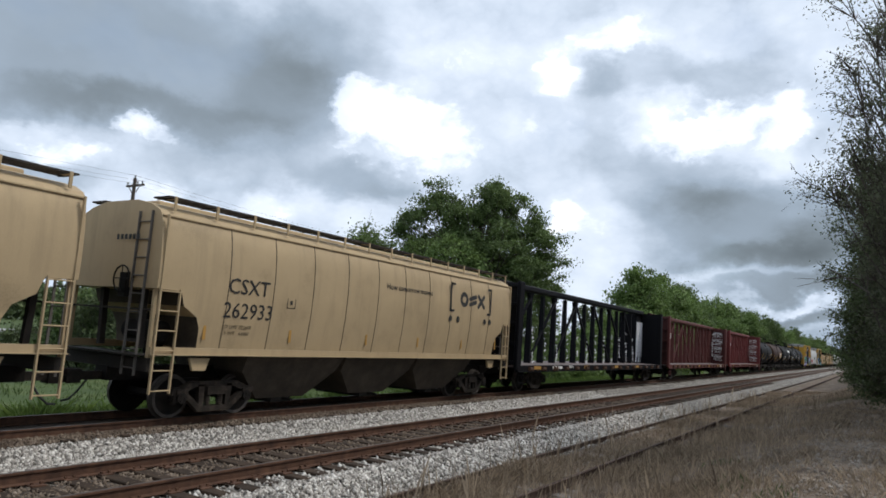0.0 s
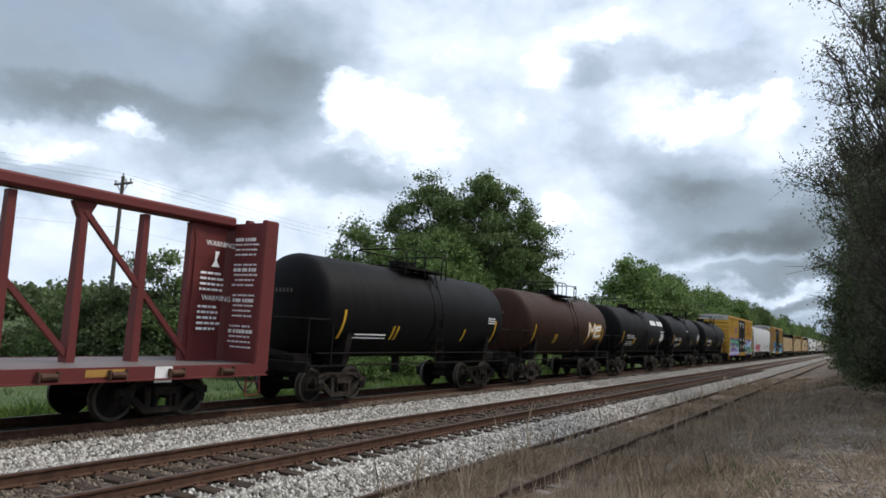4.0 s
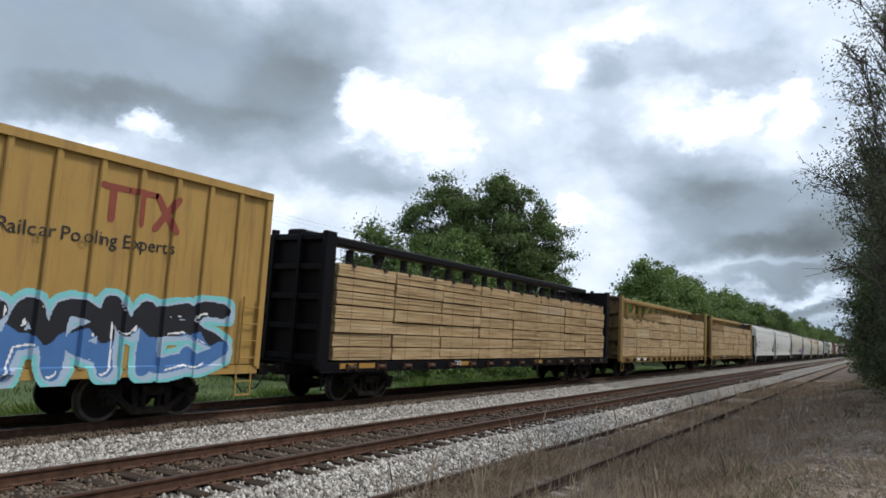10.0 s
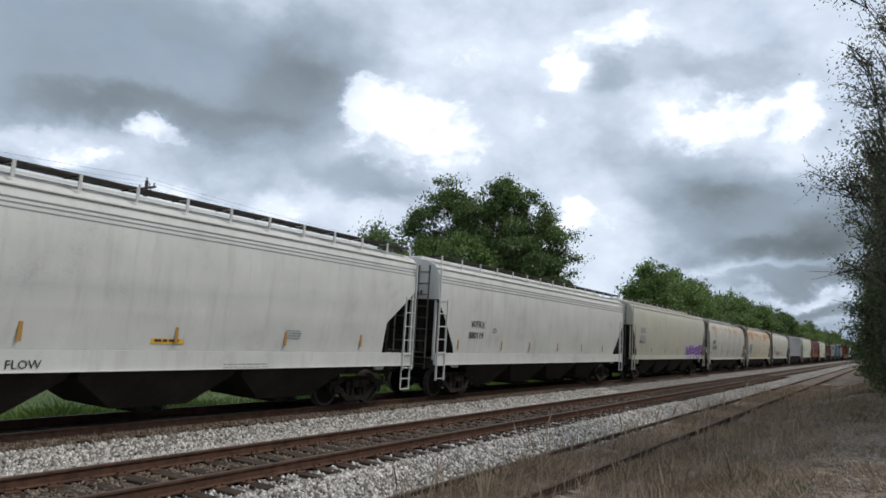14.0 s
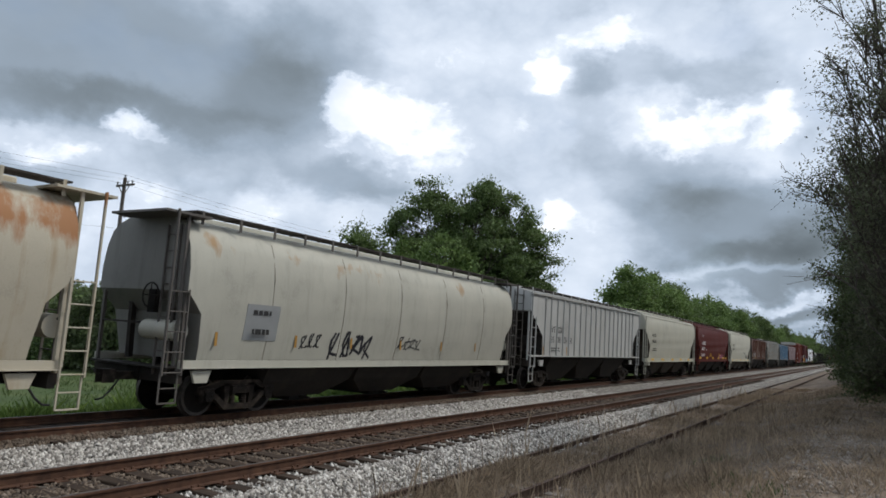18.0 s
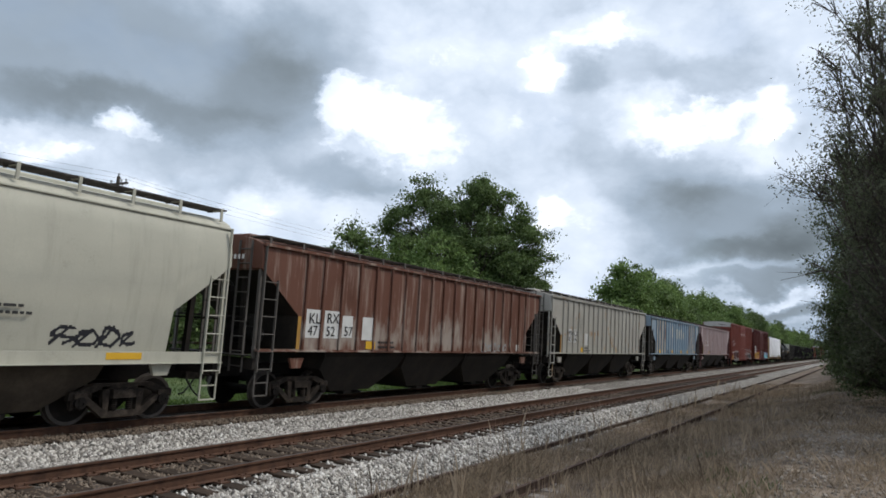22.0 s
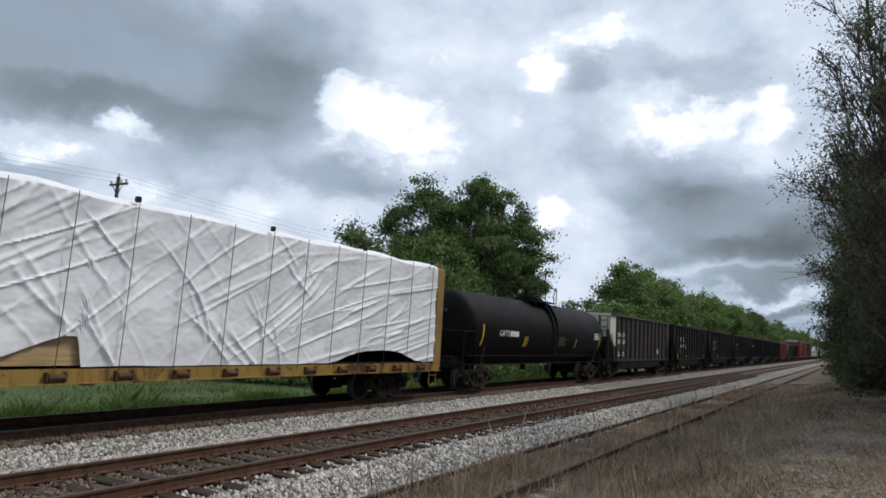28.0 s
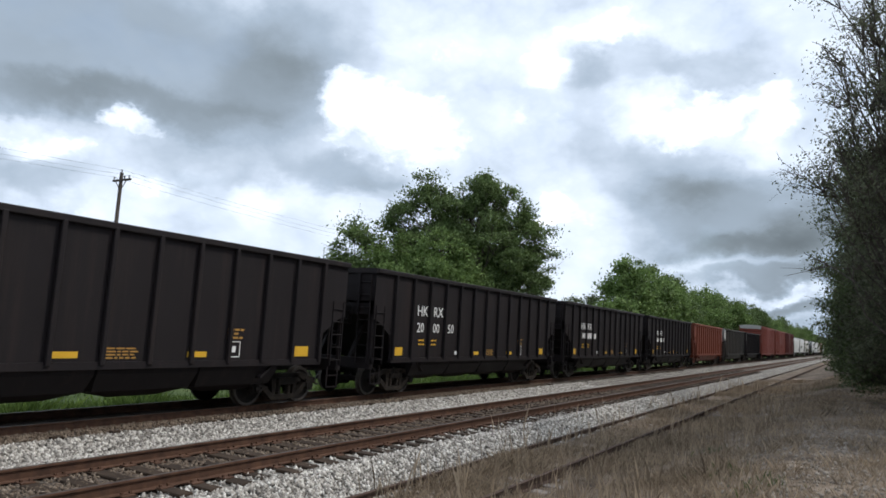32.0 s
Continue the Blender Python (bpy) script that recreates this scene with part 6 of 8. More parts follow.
    for yc, mat, text in ((-86.6, TANK_BLACK, "black tank car with scuffed shell"), (-73.6, TANK_BROWN, "dark brown tank car with white mark"), (-60.5, TANK_BLACK, "black syrup tank car with white lettering"), (-47.45, TANK_BLACK, "black tank car with yellow reflector marks"), (-34.4, TANK_BLACK, "black tank car with dusty paint")):
        car, half = tank_car(yc, 13.06, text, mat)
        if yc == -73.6:
            graffiti(car, 2.3, 4.2, 2.1, 2.8, 2, 8, [WHITE, WHITE], SPRAY["gold"], SPRAY["gold"], tank_lie, 0.06, aura=0.08)
        elif yc == -60.5:
            words(car, [("STSX", -3.85, 2.12, 0.25), ("3342", -3.02, 2.12, 0.25), ("CORN SYRUP", 4.1, 2.62, 0.12)], WHITE, tank_lie)
            for k in range(9):
                if k != 4:
                    part("stencil", made(lambda bm: box(bm, (tank_lie(0, 3.27) + 0.004, 1.95 + k * 0.36, 3.24), (0.02, 0.27, 0.34), Matrix.Rotation(radians(-26), 4, "Y"))), WHITE, car)
            lines_of_print(car, WHITE, 4.15, 2.5, tank_lie, 6, 1.05, 0.085, 0.05, 3)
            lines_of_print(car, WHITE, -3.6, 1.92, tank_lie, 3, 1.7, 0.1, 0.035, 9)
            data_square(car, -2.0, 2.12, tank_lie, WHITE, 0.25)
        elif yc == -47.45:
            words(car, [("GBRX", -4.25, 2.12, 0.26), ("707729", -3.15, 2.12, 0.26)], WHITE, tank_lie)
            lines_of_print(car, WHITE, -3.9, 1.88, tank_lie, 3, 1.9, 0.1, 0.035, 5)
            lines_of_print(car, WHITE, 4.0, 2.62, tank_lie, 5, 0.8, 0.085, 0.05, 6)
            lines_of_print(car, WHITE, -0.2, 2.95, tank_lie, 2, 0.6, 0.085, 0.04, 8)
        else:
            words(car, [("TCBX 200068", -4.3, 2.14, 0.25)] if yc == -34.4 else [], WHITE, tank_lie)
            lines_of_print(car, WHITE, 3.9, 2.62, tank_lie, 3, 0.7, 0.085, 0.05, 7)
            lines_of_print(car, WHITE, -3.9, 1.88, tank_lie, 2, 1.6, 0.1, 0.035, int(-yc))

    # yellow box car, fresh paint
    car, half = boxcar(-27.15, -8.6, "yellow high box car with black doors and graffiti", YELLOW_P, BLACK_P, posts=(9, 9), door_y=(0.085, 4.95), bands=(1.75, 2.94, 4.19), end_top=SILVER, roof_mat=SILVER)
    lie = box_wall(box_posts(half, (0.085, 4.95), (9, 9)), bands=(1.75, 2.94, 4.19), track=(0.085, 3.86))
    words(car, [("TB", -9.08, 3.68, 0.3), ("OX", -8.28, 3.70, 0.3), ("67", -9.12, 3.25, 0.29), ("56", -8.29, 3.27, 0.29), ("72", -7.44, 3.26, 0.29), ("next", -5.78, 3.7, 0.2), ("load", -5.78, 3.46, 0.2), ("any", -3.26, 3.7, 0.18), ("road", -3.28, 3.48, 0.18)], BLACK_INK, lie, posts=True)
    crossed_logo(car, -4.28, 3.6, 1.15, lie, RED_INK, BLUE_INK)
    words(car, [("RAILCAR POOLING EXPERTS", 3.6, 3.2, 0.24)], BLACK_INK, lie, posts=True)
    for y, w in ((4.85, 0.55), (5.45, 0.55), (6.05, 0.5)):
        barred_mark(car, y, w, 3.58, 4.18, RED_INK, y > 6, lie)
    graffiti(car, -8.5, -1.75, 0.86, 2.62, 7, 3, [SPRAY["lavender"], SPRAY["green"]], SPRAY["purple"], SPRAY["plum"], lie, 0.16, aura=0.2)
    for a, b, z0, z1, mat in ((0.45, 0.6, 1.5, 2.0, YELLOW_MARK), (-1.5, -1.35, 1.75, 1.95, WHITE), (1.35, 1.5, 1.8, 2.0, WHITE), (-0.9, -0.78, 1.5, 1.62, WHITE)):
        plate("placard", mat, car, a, b, z0, z1, 1.569)
    graffiti(car, 2.6, 8.8, 0.9, 2.62, 5, 9, [SPRAY["green"], SPRAY["pale_blue"]], SPRAY["purple"], SPRAY["plum"], lie, 0.17)
    scrawl(car, -9.0, -8.4, 1.3, 2.9, 2, 5, SPRAY["orange"], lie, 0.05)
    for k in range(2):
        lines_of_print(car, WHITE, -1.75 + k * 2.3, 4.55, 1.568, 5, 1.2, 0.12, 0.07, 20 + k)
        lines_of_print(car, WHITE, -1.35 + k * 2.3, 2.75, 1.568, 3, 0.8, 0.12, 0.06, 30 + k)
        lines_of_print(car, WHITE, -1.0 + k * 2.3, 2.1, 1.568, 4, 0.7, 0.14, 0.07, 33 + k)
    end_number(car, half, 4.85, 0.2)

    smooth = hopper_wall()
    car, half = covered_hopper(-7.25, 12.35, "white covered hopper car with red graffiti", WHITE_P, cut="deep", bays=3, under=BROWN_BAY, roof_mat=WHITE_P)
    words(car, [("CEFX", -7.64, 2.6, 0.22), ("30453", -7.66, 2.22, 0.2)], BLACK_INK, smooth)
    wine = plain("spray_wine", (0.30, 0.055, 0.075))
    graffiti(car, -7.0, -4.6, 1.2, 2.1, 6, 11, [wine, SPRAY["red"]], plain("spray_dark_wine", (0.12, 0.03, 0.05)), SPRAY["red"], smooth, 0.09, aura=0.07)
    graffiti(car, -4.3, -2.2, 1.25, 2.1, 6, 12, [plain("spray_faded_plum", (0.22, 0.08, 0.12)), wine], plain("spray_dark_wine", (0.12, 0.03, 0.05)), wine, smooth, 0.09, aura=0.07)
    scrawl(car, 1.9, 5.9, 1.26, 2.15, 6, 13, SPRAY["black"], smooth, 0.03)
    scrawl(car, 6.5, 7.4, 1.7, 2.2, 4, 14, SPRAY["black"], smooth)
    data_square(car, 7.9, 1.95, smooth)
    side_marks(car, half, (7.0, 8.6, -8.0), 1.65, lie=smooth)

    car, half = boxcar(13.75, 32.2, "weathered yellow box car with black doors and blue graffiti", WORN_YELLOW, BLACK_P, posts=(9, 9), door_y=(0.13, 4.95), end_top=SILVER, roof_mat=SILVER)
    lie = box_wall(box_posts(half, (0.13, 4.95), (9, 9)), track=(0.13, 3.86))
    words(car, [("TB", -8.45, 2.54, 0.26), ("OX", -7.58, 2.53, 0.26), ("66", -8.45, 2.1, 0.25), ("22", -7.6, 2.1, 0.25), ("next", -8.45, 3.97, 0.2), ("load", -8.45, 3.73, 0.2), ("any", -5.8, 3.98, 0.2), ("road", -5.84, 3.74, 0.2)], BLACK_INK, lie, posts=True)
    crossed_logo(car, -6.8, 3.83, 1.5, lie, RED_INK, BLUE_INK)
    words(car, [("Railcar Pooling Experts", 3.4, 3.34, 0.26)], BLACK_INK, lie, posts=True)
    for y, w in ((5.1, 0.55), (5.7, 0.55), (6.3, 0.45)):
        barred_mark(car, y, w, 3.8, 4.51, plain("faded_logo_red", (0.24, 0.06, 0.04)), y > 6, lie)
    graffiti(car, -6.3, -2.6, 0.9, 2.62, 5, 21, [SPRAY["pale_blue"], SPRAY["deep_blue"]], SPRAY["black"], SPRAY["aqua"], lie, 0.15)
    graffiti(car, 2.8, 8.2, 0.9, 2.45, 6, 22, [SPRAY["deep_blue"], SPRAY["black"]], SPRAY["pale_blue"], SPRAY["aqua"], lie, 0.16)
    scrawl(car, -8.6, -7.2, 1.55, 2.0, 4, 23, SPRAY["silver"], lie, 0.03)
    scrawl(car, -9.0, -8.5, 3.0, 3.7, 2, 24, WHITE, lie, 0.03)
    plate("data_plate", YELLOW_MARK, car, -8.4, -7.9, 1.0, 1.16, 1.575)
    for k in range(2):
        lines_of_print(car, WHITE, -1.3 + k * 2.2, 4.35, 1.568, 3, 0.9, 0.12, 0.07, 40 + k)
        scrawl(car, -1.7 + k * 2.2, -0.6 + k * 2.2, 1.3, 2.2, 3, 45 + k, SPRAY["silver"], lambda y, z: 1.57, 0.03)
    end_number(car, half, 4.85, 0.2)

    # loaded centerbeams
    car, half = centerbeam(34.35, 56.3, "black centerbeam flat car loaded with lumber", BLACK_P)
    lumber_load(car, half, 7, 0.375, 1.13, (), 3, 2.44, 4, 0.03)
    sill_marks(car, [-10.2, -9.4, -4.0, 2.0], 0.95, ORANGE_MARK, 0.7, 0.14, 1.475)
    words(car, [("3000", -4.4, 0.96, 0.16)], WHITE, lambda y, z: 1.472)
    car, half = centerbeam(58.5, 80.5, "yellow centerbeam flat car loaded with lumber", DULL_YELLOW, sill_mat=SILL_YELLOW, bulk_mat=SOOT_SHADE_YELLOW)
    lumber_load(car, half, 5, 0.55, 1.13, {(4, 0), (4, 1), (4, 2)}, 4)
    lines_of_print(car, WHITE, -8.2, 1.02, 1.476, 1, 2.6, 0.1, 0.15, 3)
    car, half = centerbeam(82.5, 104.4, "dull yellow centerbeam flat car loaded with lumber", DULL_YELLOW, sill_mat=SILL_YELLOW, bulk_mat=SOOT_SHADE_YELLOW)
    lumber_load(car, half, 5, 0.55, 1.13, {(4, 0), (4, 1)}, 5)
    lines_of_print(car, WHITE, -6.0, 1.02, 1.476, 1, 2.0, 0.1, 0.14, 4)
    plate("data_plate", WHITE, car, half - 6.0, half - 5.3, 0.88, 1.12, 1.48)

    # covered hoppers
    car, half = covered_hopper(106.45, 122.9, "white covered hopper car with slanted end cut", CLEAN_WHITE, cut="slant", bays=3, under=GRIME_SHADE, zb=1.46, sill_tall=0.38)
    words(car, [("ACFX", -5.91, 2.56, 0.24), ("57711", -5.88, 2.08, 0.24)], BLACK_INK, smooth)
    side_marks(car, half, (-3.0, 0, 3.0, 5.8), 1.62, lie=smooth)
    words(car, [("FLOW", -3.2, 1.17, 0.15)], BLACK_INK, lambda y, z: 1.532)
    plate("placard", YELLOW_MARK, car, -0.55, 0.2, 1.62, 1.84, 1.452)
    lines_of_print(car, BLACK_INK, -0.48, 1.78, 1.457, 2, 0.6, 0.1, 0.05, 2)
    lines_of_print(car, GREY_PATCH, 3.0, 1.98, smooth, 4, 0.6, 0.06, 0.03, 3)
    lines_of_print(car, GREY_PATCH, 1.2, 1.2, 1.534, 2, 1.6, 0.07, 0.03, 4)
    for z in (3.80, 3.89, 3.98):
        part("roof_stripe", made(lambda bm: box(bm, (smooth(0, z) - 0.004, 0, z), (0.012, 2 * half - 0.1, 0.03))), GREY_PATCH, car)
    car, half = covered_hopper(124.1, 142.4, "white covered hopper car with grey roof edge", CLEAN_WHITE, cut="deep", bays=4, under=GRIME_SHADE, zb=1.46, sill_tall=0.38)
    words(car, [("WFRX", -7.01, 2.36, 0.25), ("880119", -7.10, 1.98, 0.25)], BLACK_INK, smooth)
    for z in (3.74, 3.84, 3.94):
        part("roof_stripe", made(lambda bm: box(bm, (smooth(0, z) - 0.004, 0, z), (0.012, 2 * half - 0.1, 0.04))), GREY_PATCH, car)
    data_square(car, -5.4, 2.25, smooth)
    side_marks(car, half, (-7.7, -4.6, -2.2, 0.6, 3.4, 6.2), 1.6, lie=smooth)
    end_number(car, half, 3.4, 0.2)
    car, half = covered_hopper(144.0, 162.2, "cream-white covered hopper car with purple graffiti", CREAM, cut="deep", bays=4, under=GRIME_SHADE)
    plate("patch", GREY_PATCH, car, -7.5, -6.6, 2.72, 3.05, 1.563)
    plate("patch", GREY_PATCH, car, -7.5, -6.6, 2.22, 2.6, 1.563)
    graffiti(car, 3.6, 8.2, 1.3, 2.1, 5, 31, [SPRAY["plum"], SPRAY["plum"]], SPRAY["black"], SPRAY["lavender"], smooth, 0.12)
    side_marks(car, half, (-5.0, -2.0, 1.0), 1.6, lie=smooth)
    rnd_wall = hopper_wall("round", 1.26, 4.05)
    for y0, y1, text, mat, marks, patch in ((164.0, 179.9, "rust-streaked white covered hopper car with rounded sides", RUSTED_WHITE, [("KLRX", -6.5, 2.42, 0.26), ("475", -6.48, 1.95, 0.25), ("081", -5.62, 1.97, 0.25)], GREY_PATCH),
                                            (182.2, 197.7, "rust-streaked white covered hopper car with a bluish patch", RUSTIER_WHITE, [("KLRX", -6.48, 2.36, 0.22), ("475 082", -6.37, 1.99, 0.22)], BLUE_PATCH),
                                            (200.15, 215.8, "off-white covered hopper car with black graffiti", AGED_WHITE, [], GREY_PATCH)):
        car, half = covered_hopper(y0, y1, text, mat, style="round", cut="oct", under=GRIME_SHADE, ze=4.05, zb=1.26, seams=5, sill_tall=0.17, slope_mat=SHADED_END, reach=0.5, ladder_mat=DARK_LADDER if y0 > 199 else None)
        if y0 < 170:
            patches = ((-6.6, -5.7, 2.36, 2.72), (-6.58, -5.92, 1.9, 2.26), (-5.72, -5.0, 1.92, 2.28))
        elif y0 < 190:
            patches = ((-6.55, -4.95, 1.72, 2.66),)
        else:
            patches = ((-6.15, -5.1, 1.74, 2.58),)
        for a, b, c, d in patches:
            part("patch", made(lambda bm: loft(bm, [[(rnd_wall(0, z) - 0.03, a, z), (rnd_wall(0, z) + 0.005, a, z), (rnd_wall(0, z) + 0.005, b, z), (rnd_wall(0, z) - 0.03, b, z)] for z in [c + (d - c) * i / 8 for i in range(9)]])), patch, car)
        words(car, marks, BLACK_INK, lambda y, z: rnd_wall(y, z) + 0.004)
        side_marks(car, half, (-6.9, -4.4, -2.2, 0.2, 2.6, 5.0), 1.6, lie=rnd_wall)
        if y0 > 199:
            scrawl(car, -3.1, -1.1, 1.3, 2.1, 4, 51, SPRAY["black"], rnd_wall, 0.04)
            scrawl(car, 0.1, 1.4, 1.6, 2.0, 4, 52, SPRAY["black"], rnd_wall)
            scrawl(car, -4.2, -3.4, 1.55, 2.0, 3, 53, SPRAY["black"], rnd_wall)
            lines_of_print(car, BLACK_INK, -5.95, 2.4, rnd_wall(0, 2.4) + 0.008, 2, 0.7, 0.45, 0.12, 3)
    flat = hopper_wall("flat", 1.50)
    car, half = covered_hopper(217.7, 234.6, "pale grey ribbed covered hopper car", GREY_P, style="flat", cut="slant", posts=19, under=GRIME_SHADE, board=0.24, zb=1.50, sill_tall=0.06)
    words(car, [("VT", -6.10, 2.55, 0.3), ("GX", -5.33, 2.55, 0.3), ("55", -6.12, 2.1, 0.29), ("00", -5.33, 2.1, 0.29), ("25", -4.53, 2.1, 0.29)], BLACK_INK, flat)
    lines_of_print(car, BLACK_INK, -6.1, 1.85, 1.53, 2, 1.4, 0.12, 0.05, 3)
    data_square(car, -3.75, 2.08, flat)
    side_marks(car, half, (-6.95, -4.1, -1.4, 1.6, 4.0), 1.5, lie=flat)
    car, half = covered_hopper(236.0, 251.8, "cream covered hopper car with yellow sill marks", CREAM, cut="slant", under=BROWN_BAY)
    words(car, [("MULX", -6.14, 2.86, 0.26), ("200168", -6.1, 2.45, 0.26)], BLACK_INK, smooth)
    lines_of_print(car, BLACK_INK, -6.0, 2.1, 1.556, 2, 1.4, 0.12, 0.05, 4)
    sill_marks(car, [-6.2, -3.4, -0.4, 2.4, 5.2], 1.29)
    car, half = covered_hopper(252.9, 269.1, "maroon covered hopper car with white lettering", MAROON, cut="slant", under=GRIME_SHADE)
    words(car, [("AOKX", -5.89, 2.67, 0.36), ("484634", -6.0, 2.18, 0.34)], WHITE, smooth)
    plate("patch", GREY_PATCH, car, -5.95, -5.5, 3.4, 3.55, 1.568)
    lines_of_print(car, WHITE, -6.3, 1.85, 1.556, 2, 1.6, 0.12, 0.05, 5)
    lines_of_print(car, YELLOW_MARK, -2.2, 1.9, 1.556, 4, 0.8, 0.09, 0.05, 6)
    lines_of_print(car, YELLOW_MARK, 2.6, 1.9, 1.556, 3, 0.8, 0.09, 0.05, 7)
    data_square(car, -3.8, 2.2, smooth, WHITE)
    data_square(car, 5.6, 1.6, smooth, WHITE)
    sill_marks(car, [-7.05, -3.9, -1.0, 2.0, 4.6, 6.2], 1.46, YELLOW_MARK, 0.8, 0.15, 1.545)
    scrawl(car, 3.0, 5.4, 1.5, 1.9, 6, 61, plain("spray_pink", (0.36, 0.12, 0.22)), smooth, 0.035)
    car, half = covered_hopper(270.35, 286.3, "cream covered hopper car with a black scrawl", CREAM, cut="slant", under=BROWN_BAY)
    words(car, [("MULX", -6.14, 2.86, 0.26), ("200154", -6.1, 2.45, 0.26)], BLACK_INK, smooth)
    lines_of_print(car, BLACK_INK, 2.5, 2.2, 1.556, 2, 1.4, 0.12, 0.05, 8)
    scrawl(car, 4.2, 5.9, 1.5, 1.9, 4, 62, SPRAY["black"], smooth, 0.03)
    sill_marks(car, [-6.2, -3.4, -0.4, 2.4, 5.2], 1.29)
    for y0, y1, text, mat, pm, marks, patches, lad in (
            (287.25, 304.1, "badly rusted ribbed covered hopper car", RUSTY, RUSTY, [("KL", -6.67, 2.19, 0.28), ("RX", -5.97, 2.22, 0.28), ("47", -6.68, 1.88, 0.27), ("52", -5.97, 1.88, 0.27), ("57", -5.22, 1.9, 0.27)], ((-6.8, -6.2, 1.82, 2.55), (-6.05, -5.4, 1.82, 2.55), (-5.3, -4.85, 1.85, 2.45), (-4.4, -3.9, 1.8, 2.45)), DARK_LADDER),
            (305.4, 322.2, "stained grey ribbed covered hopper car", OLD_GREY, OLD_GREY, [("MW", -6.03, 2.35, 0.26), ("CX", -5.25, 2.35, 0.26), ("463", -6.06, 2.06, 0.23), ("146", -5.33, 2.06, 0.23)], ((-6.1, -5.55, 2.32, 2.66), (-5.35, -4.85, 2.32, 2.66), (-6.1, -5.55, 2.02, 2.3), (-5.4, -4.85, 2.02, 2.3), (-3.6, -2.95, 1.9, 2.5)), None),
            (323.7, 340.8, "faded blue ribbed covered hopper car", BLUE_P, BLUE_POST, [], (), DARK_LADDER),
            (341.7, 358.5, "faded pinkish ribbed covered hopper car", PINK, PINK, [("IT", -5.96, 2.58, 0.25), ("FX", -5.2, 2.58, 0.25), ("36", -5.96, 2.24, 0.25), ("66", -5.2, 2.24, 0.25), ("13", -4.43, 2.24, 0.25)], (), PINK_DARK)):
        car, half = covered_hopper(y0, y1, text, mat, style="flat", cut="slant", posts=19, under=GRIME_SHADE, board=0.22, zb=1.50, sill_tall=0.06, post_mat=pm, ladder_mat=lad, ze=4.12 if pm is OLD_GREY else 4.0)
        if mat == BLUE_P:      # panels in other colours, as patched and rusted
            at = post_places(half, 19)
            for k, (m, z0, z1) in enumerate(((OLD_GREY, 1.56, 3.94), (RUST_GREY, 1.56, 3.94), (OLD_GREY, 1.56, 3.94), (RUST_GREY, 1.56, 3.94), (None, 0, 0), (None, 0, 0), (PALE_PATCH, 2.7, 3.6), (None, 0, 0), (PALE_PATCH, 2.7, 3.45), (PALE_PATCH, 2.7, 3.4), (PALE_PATCH, 2.68, 3.5), (PALE_PATCH, 2.72, 3.2), (None, 0, 0), (None, 0, 0), (RUST_GREY, 1.56, 3.9), (OLD_GREY, 1.56, 3.94), (OLD_GREY, 1.56, 3.94), (RUST_GREY, 1.9, 3.94))):
                if m:
                    plate("panel", m, car, at[k] + 0.05, at[k + 1] - 0.05, z0, z1, 1.524)
        for a, b, c, d in patches:
            plate("patch", WHITE_PATCH, car, a, b, c, d, 1.525)
        words(car, marks, WHITE if y0 > 341 else BLACK_INK, lambda y, z: 1.53)
        side_marks(car, half, (-7.0,), 1.45, ORANGE_MARK, flat, 0.9, 0.12)
        sill_marks(car, [-6.1, -2.2, 1.0, 3.4, 6.4] if 323 < y0 < 340 else [-4.2], 1.55, YELLOW_MARK, 0.45, 0.22, 1.54)
        end_number(car, half, 3.7, 0.2, WHITE)
        scrawl(car, 3.0, 5.2, 1.5, 1.85, 5, int(y0), GREY_PATCH, flat, 0.025)
        lines_of_print(car, BLACK_INK, -3.6, 1.75, 1.53, 3, 0.9, 0.14, 0.06, int(y0))
        brake = plate("placard", WHITE_PATCH, car, half - 2.4, half - 2.1, 1.55, 1.8, 1.535)

    # red box cars
    car, half = boxcar(360.15, 378.7, "oxide red box car with white lettering and graffiti", OXIDE, OXIDE, posts=(9, 8), door_y=(0.23, 4.3), end_top=SILVER, roof_mat=SILVER)
    lie = box_wall(box_posts(half, (0.23, 4.3), (9, 8)))
    words(car, [("AO", -8.28, 2.87, 0.34), ("K", -7.44, 2.85, 0.34), ("35", -8.33, 2.46, 0.35), ("47", -7.44, 2.46, 0.35), ("37", -6.55, 2.47, 0.35)], WHITE, lie, posts=True)
    plate("data_plate", YELLOW_MARK, car, -8.33, -7.9, 1.2, 1.42, 1.578)
    plate("data_plate", YELLOW_MARK, car, -8.33, -7.9, 0.98, 1.14, 1.578)
    lines_of_print(car, WHITE, -8.2, 1.75, 1.578, 2, 0.9, 0.12, 0.05, 3)
    graffiti(car, -6.6, -3.4, 0.9, 1.75, 5, 71, [DARK_OXIDE, DARK_OXIDE], SPRAY["black"], SPRAY["silver"], lie, 0.10)
    graffiti(car, 2.8, 8.9, 0.95, 2.25, 7, 72, [SPRAY["black"], OXIDE], SPRAY["silver"], DARK_OXIDE, lie, 0.10)
    for k in range(2):
        lines_of_print(car, WHITE, -1.4 + k * 2.1, 4.1, 1.568, 4, 0.8, 0.1, 0.06, 50 + k)
        lines_of_print(car, WHITE, -1.2 + k * 2.1, 2.3, 1.568, 3, 0.5, 0.12, 0.06, 55 + k)
    end_number(car, half, 4.85, 0.2)
    car, half = boxcar(380.7, 399.4, "dark red box car with graffiti along its foot", DARK_OXIDE, DARK_OXIDE, posts=(8, 8), door_y=(0.2, 4.8), bands=(2.3, 3.4), end_top=SILVER)
    lie = box_wall(box_posts(half, (0.2, 4.8), (8, 8)))
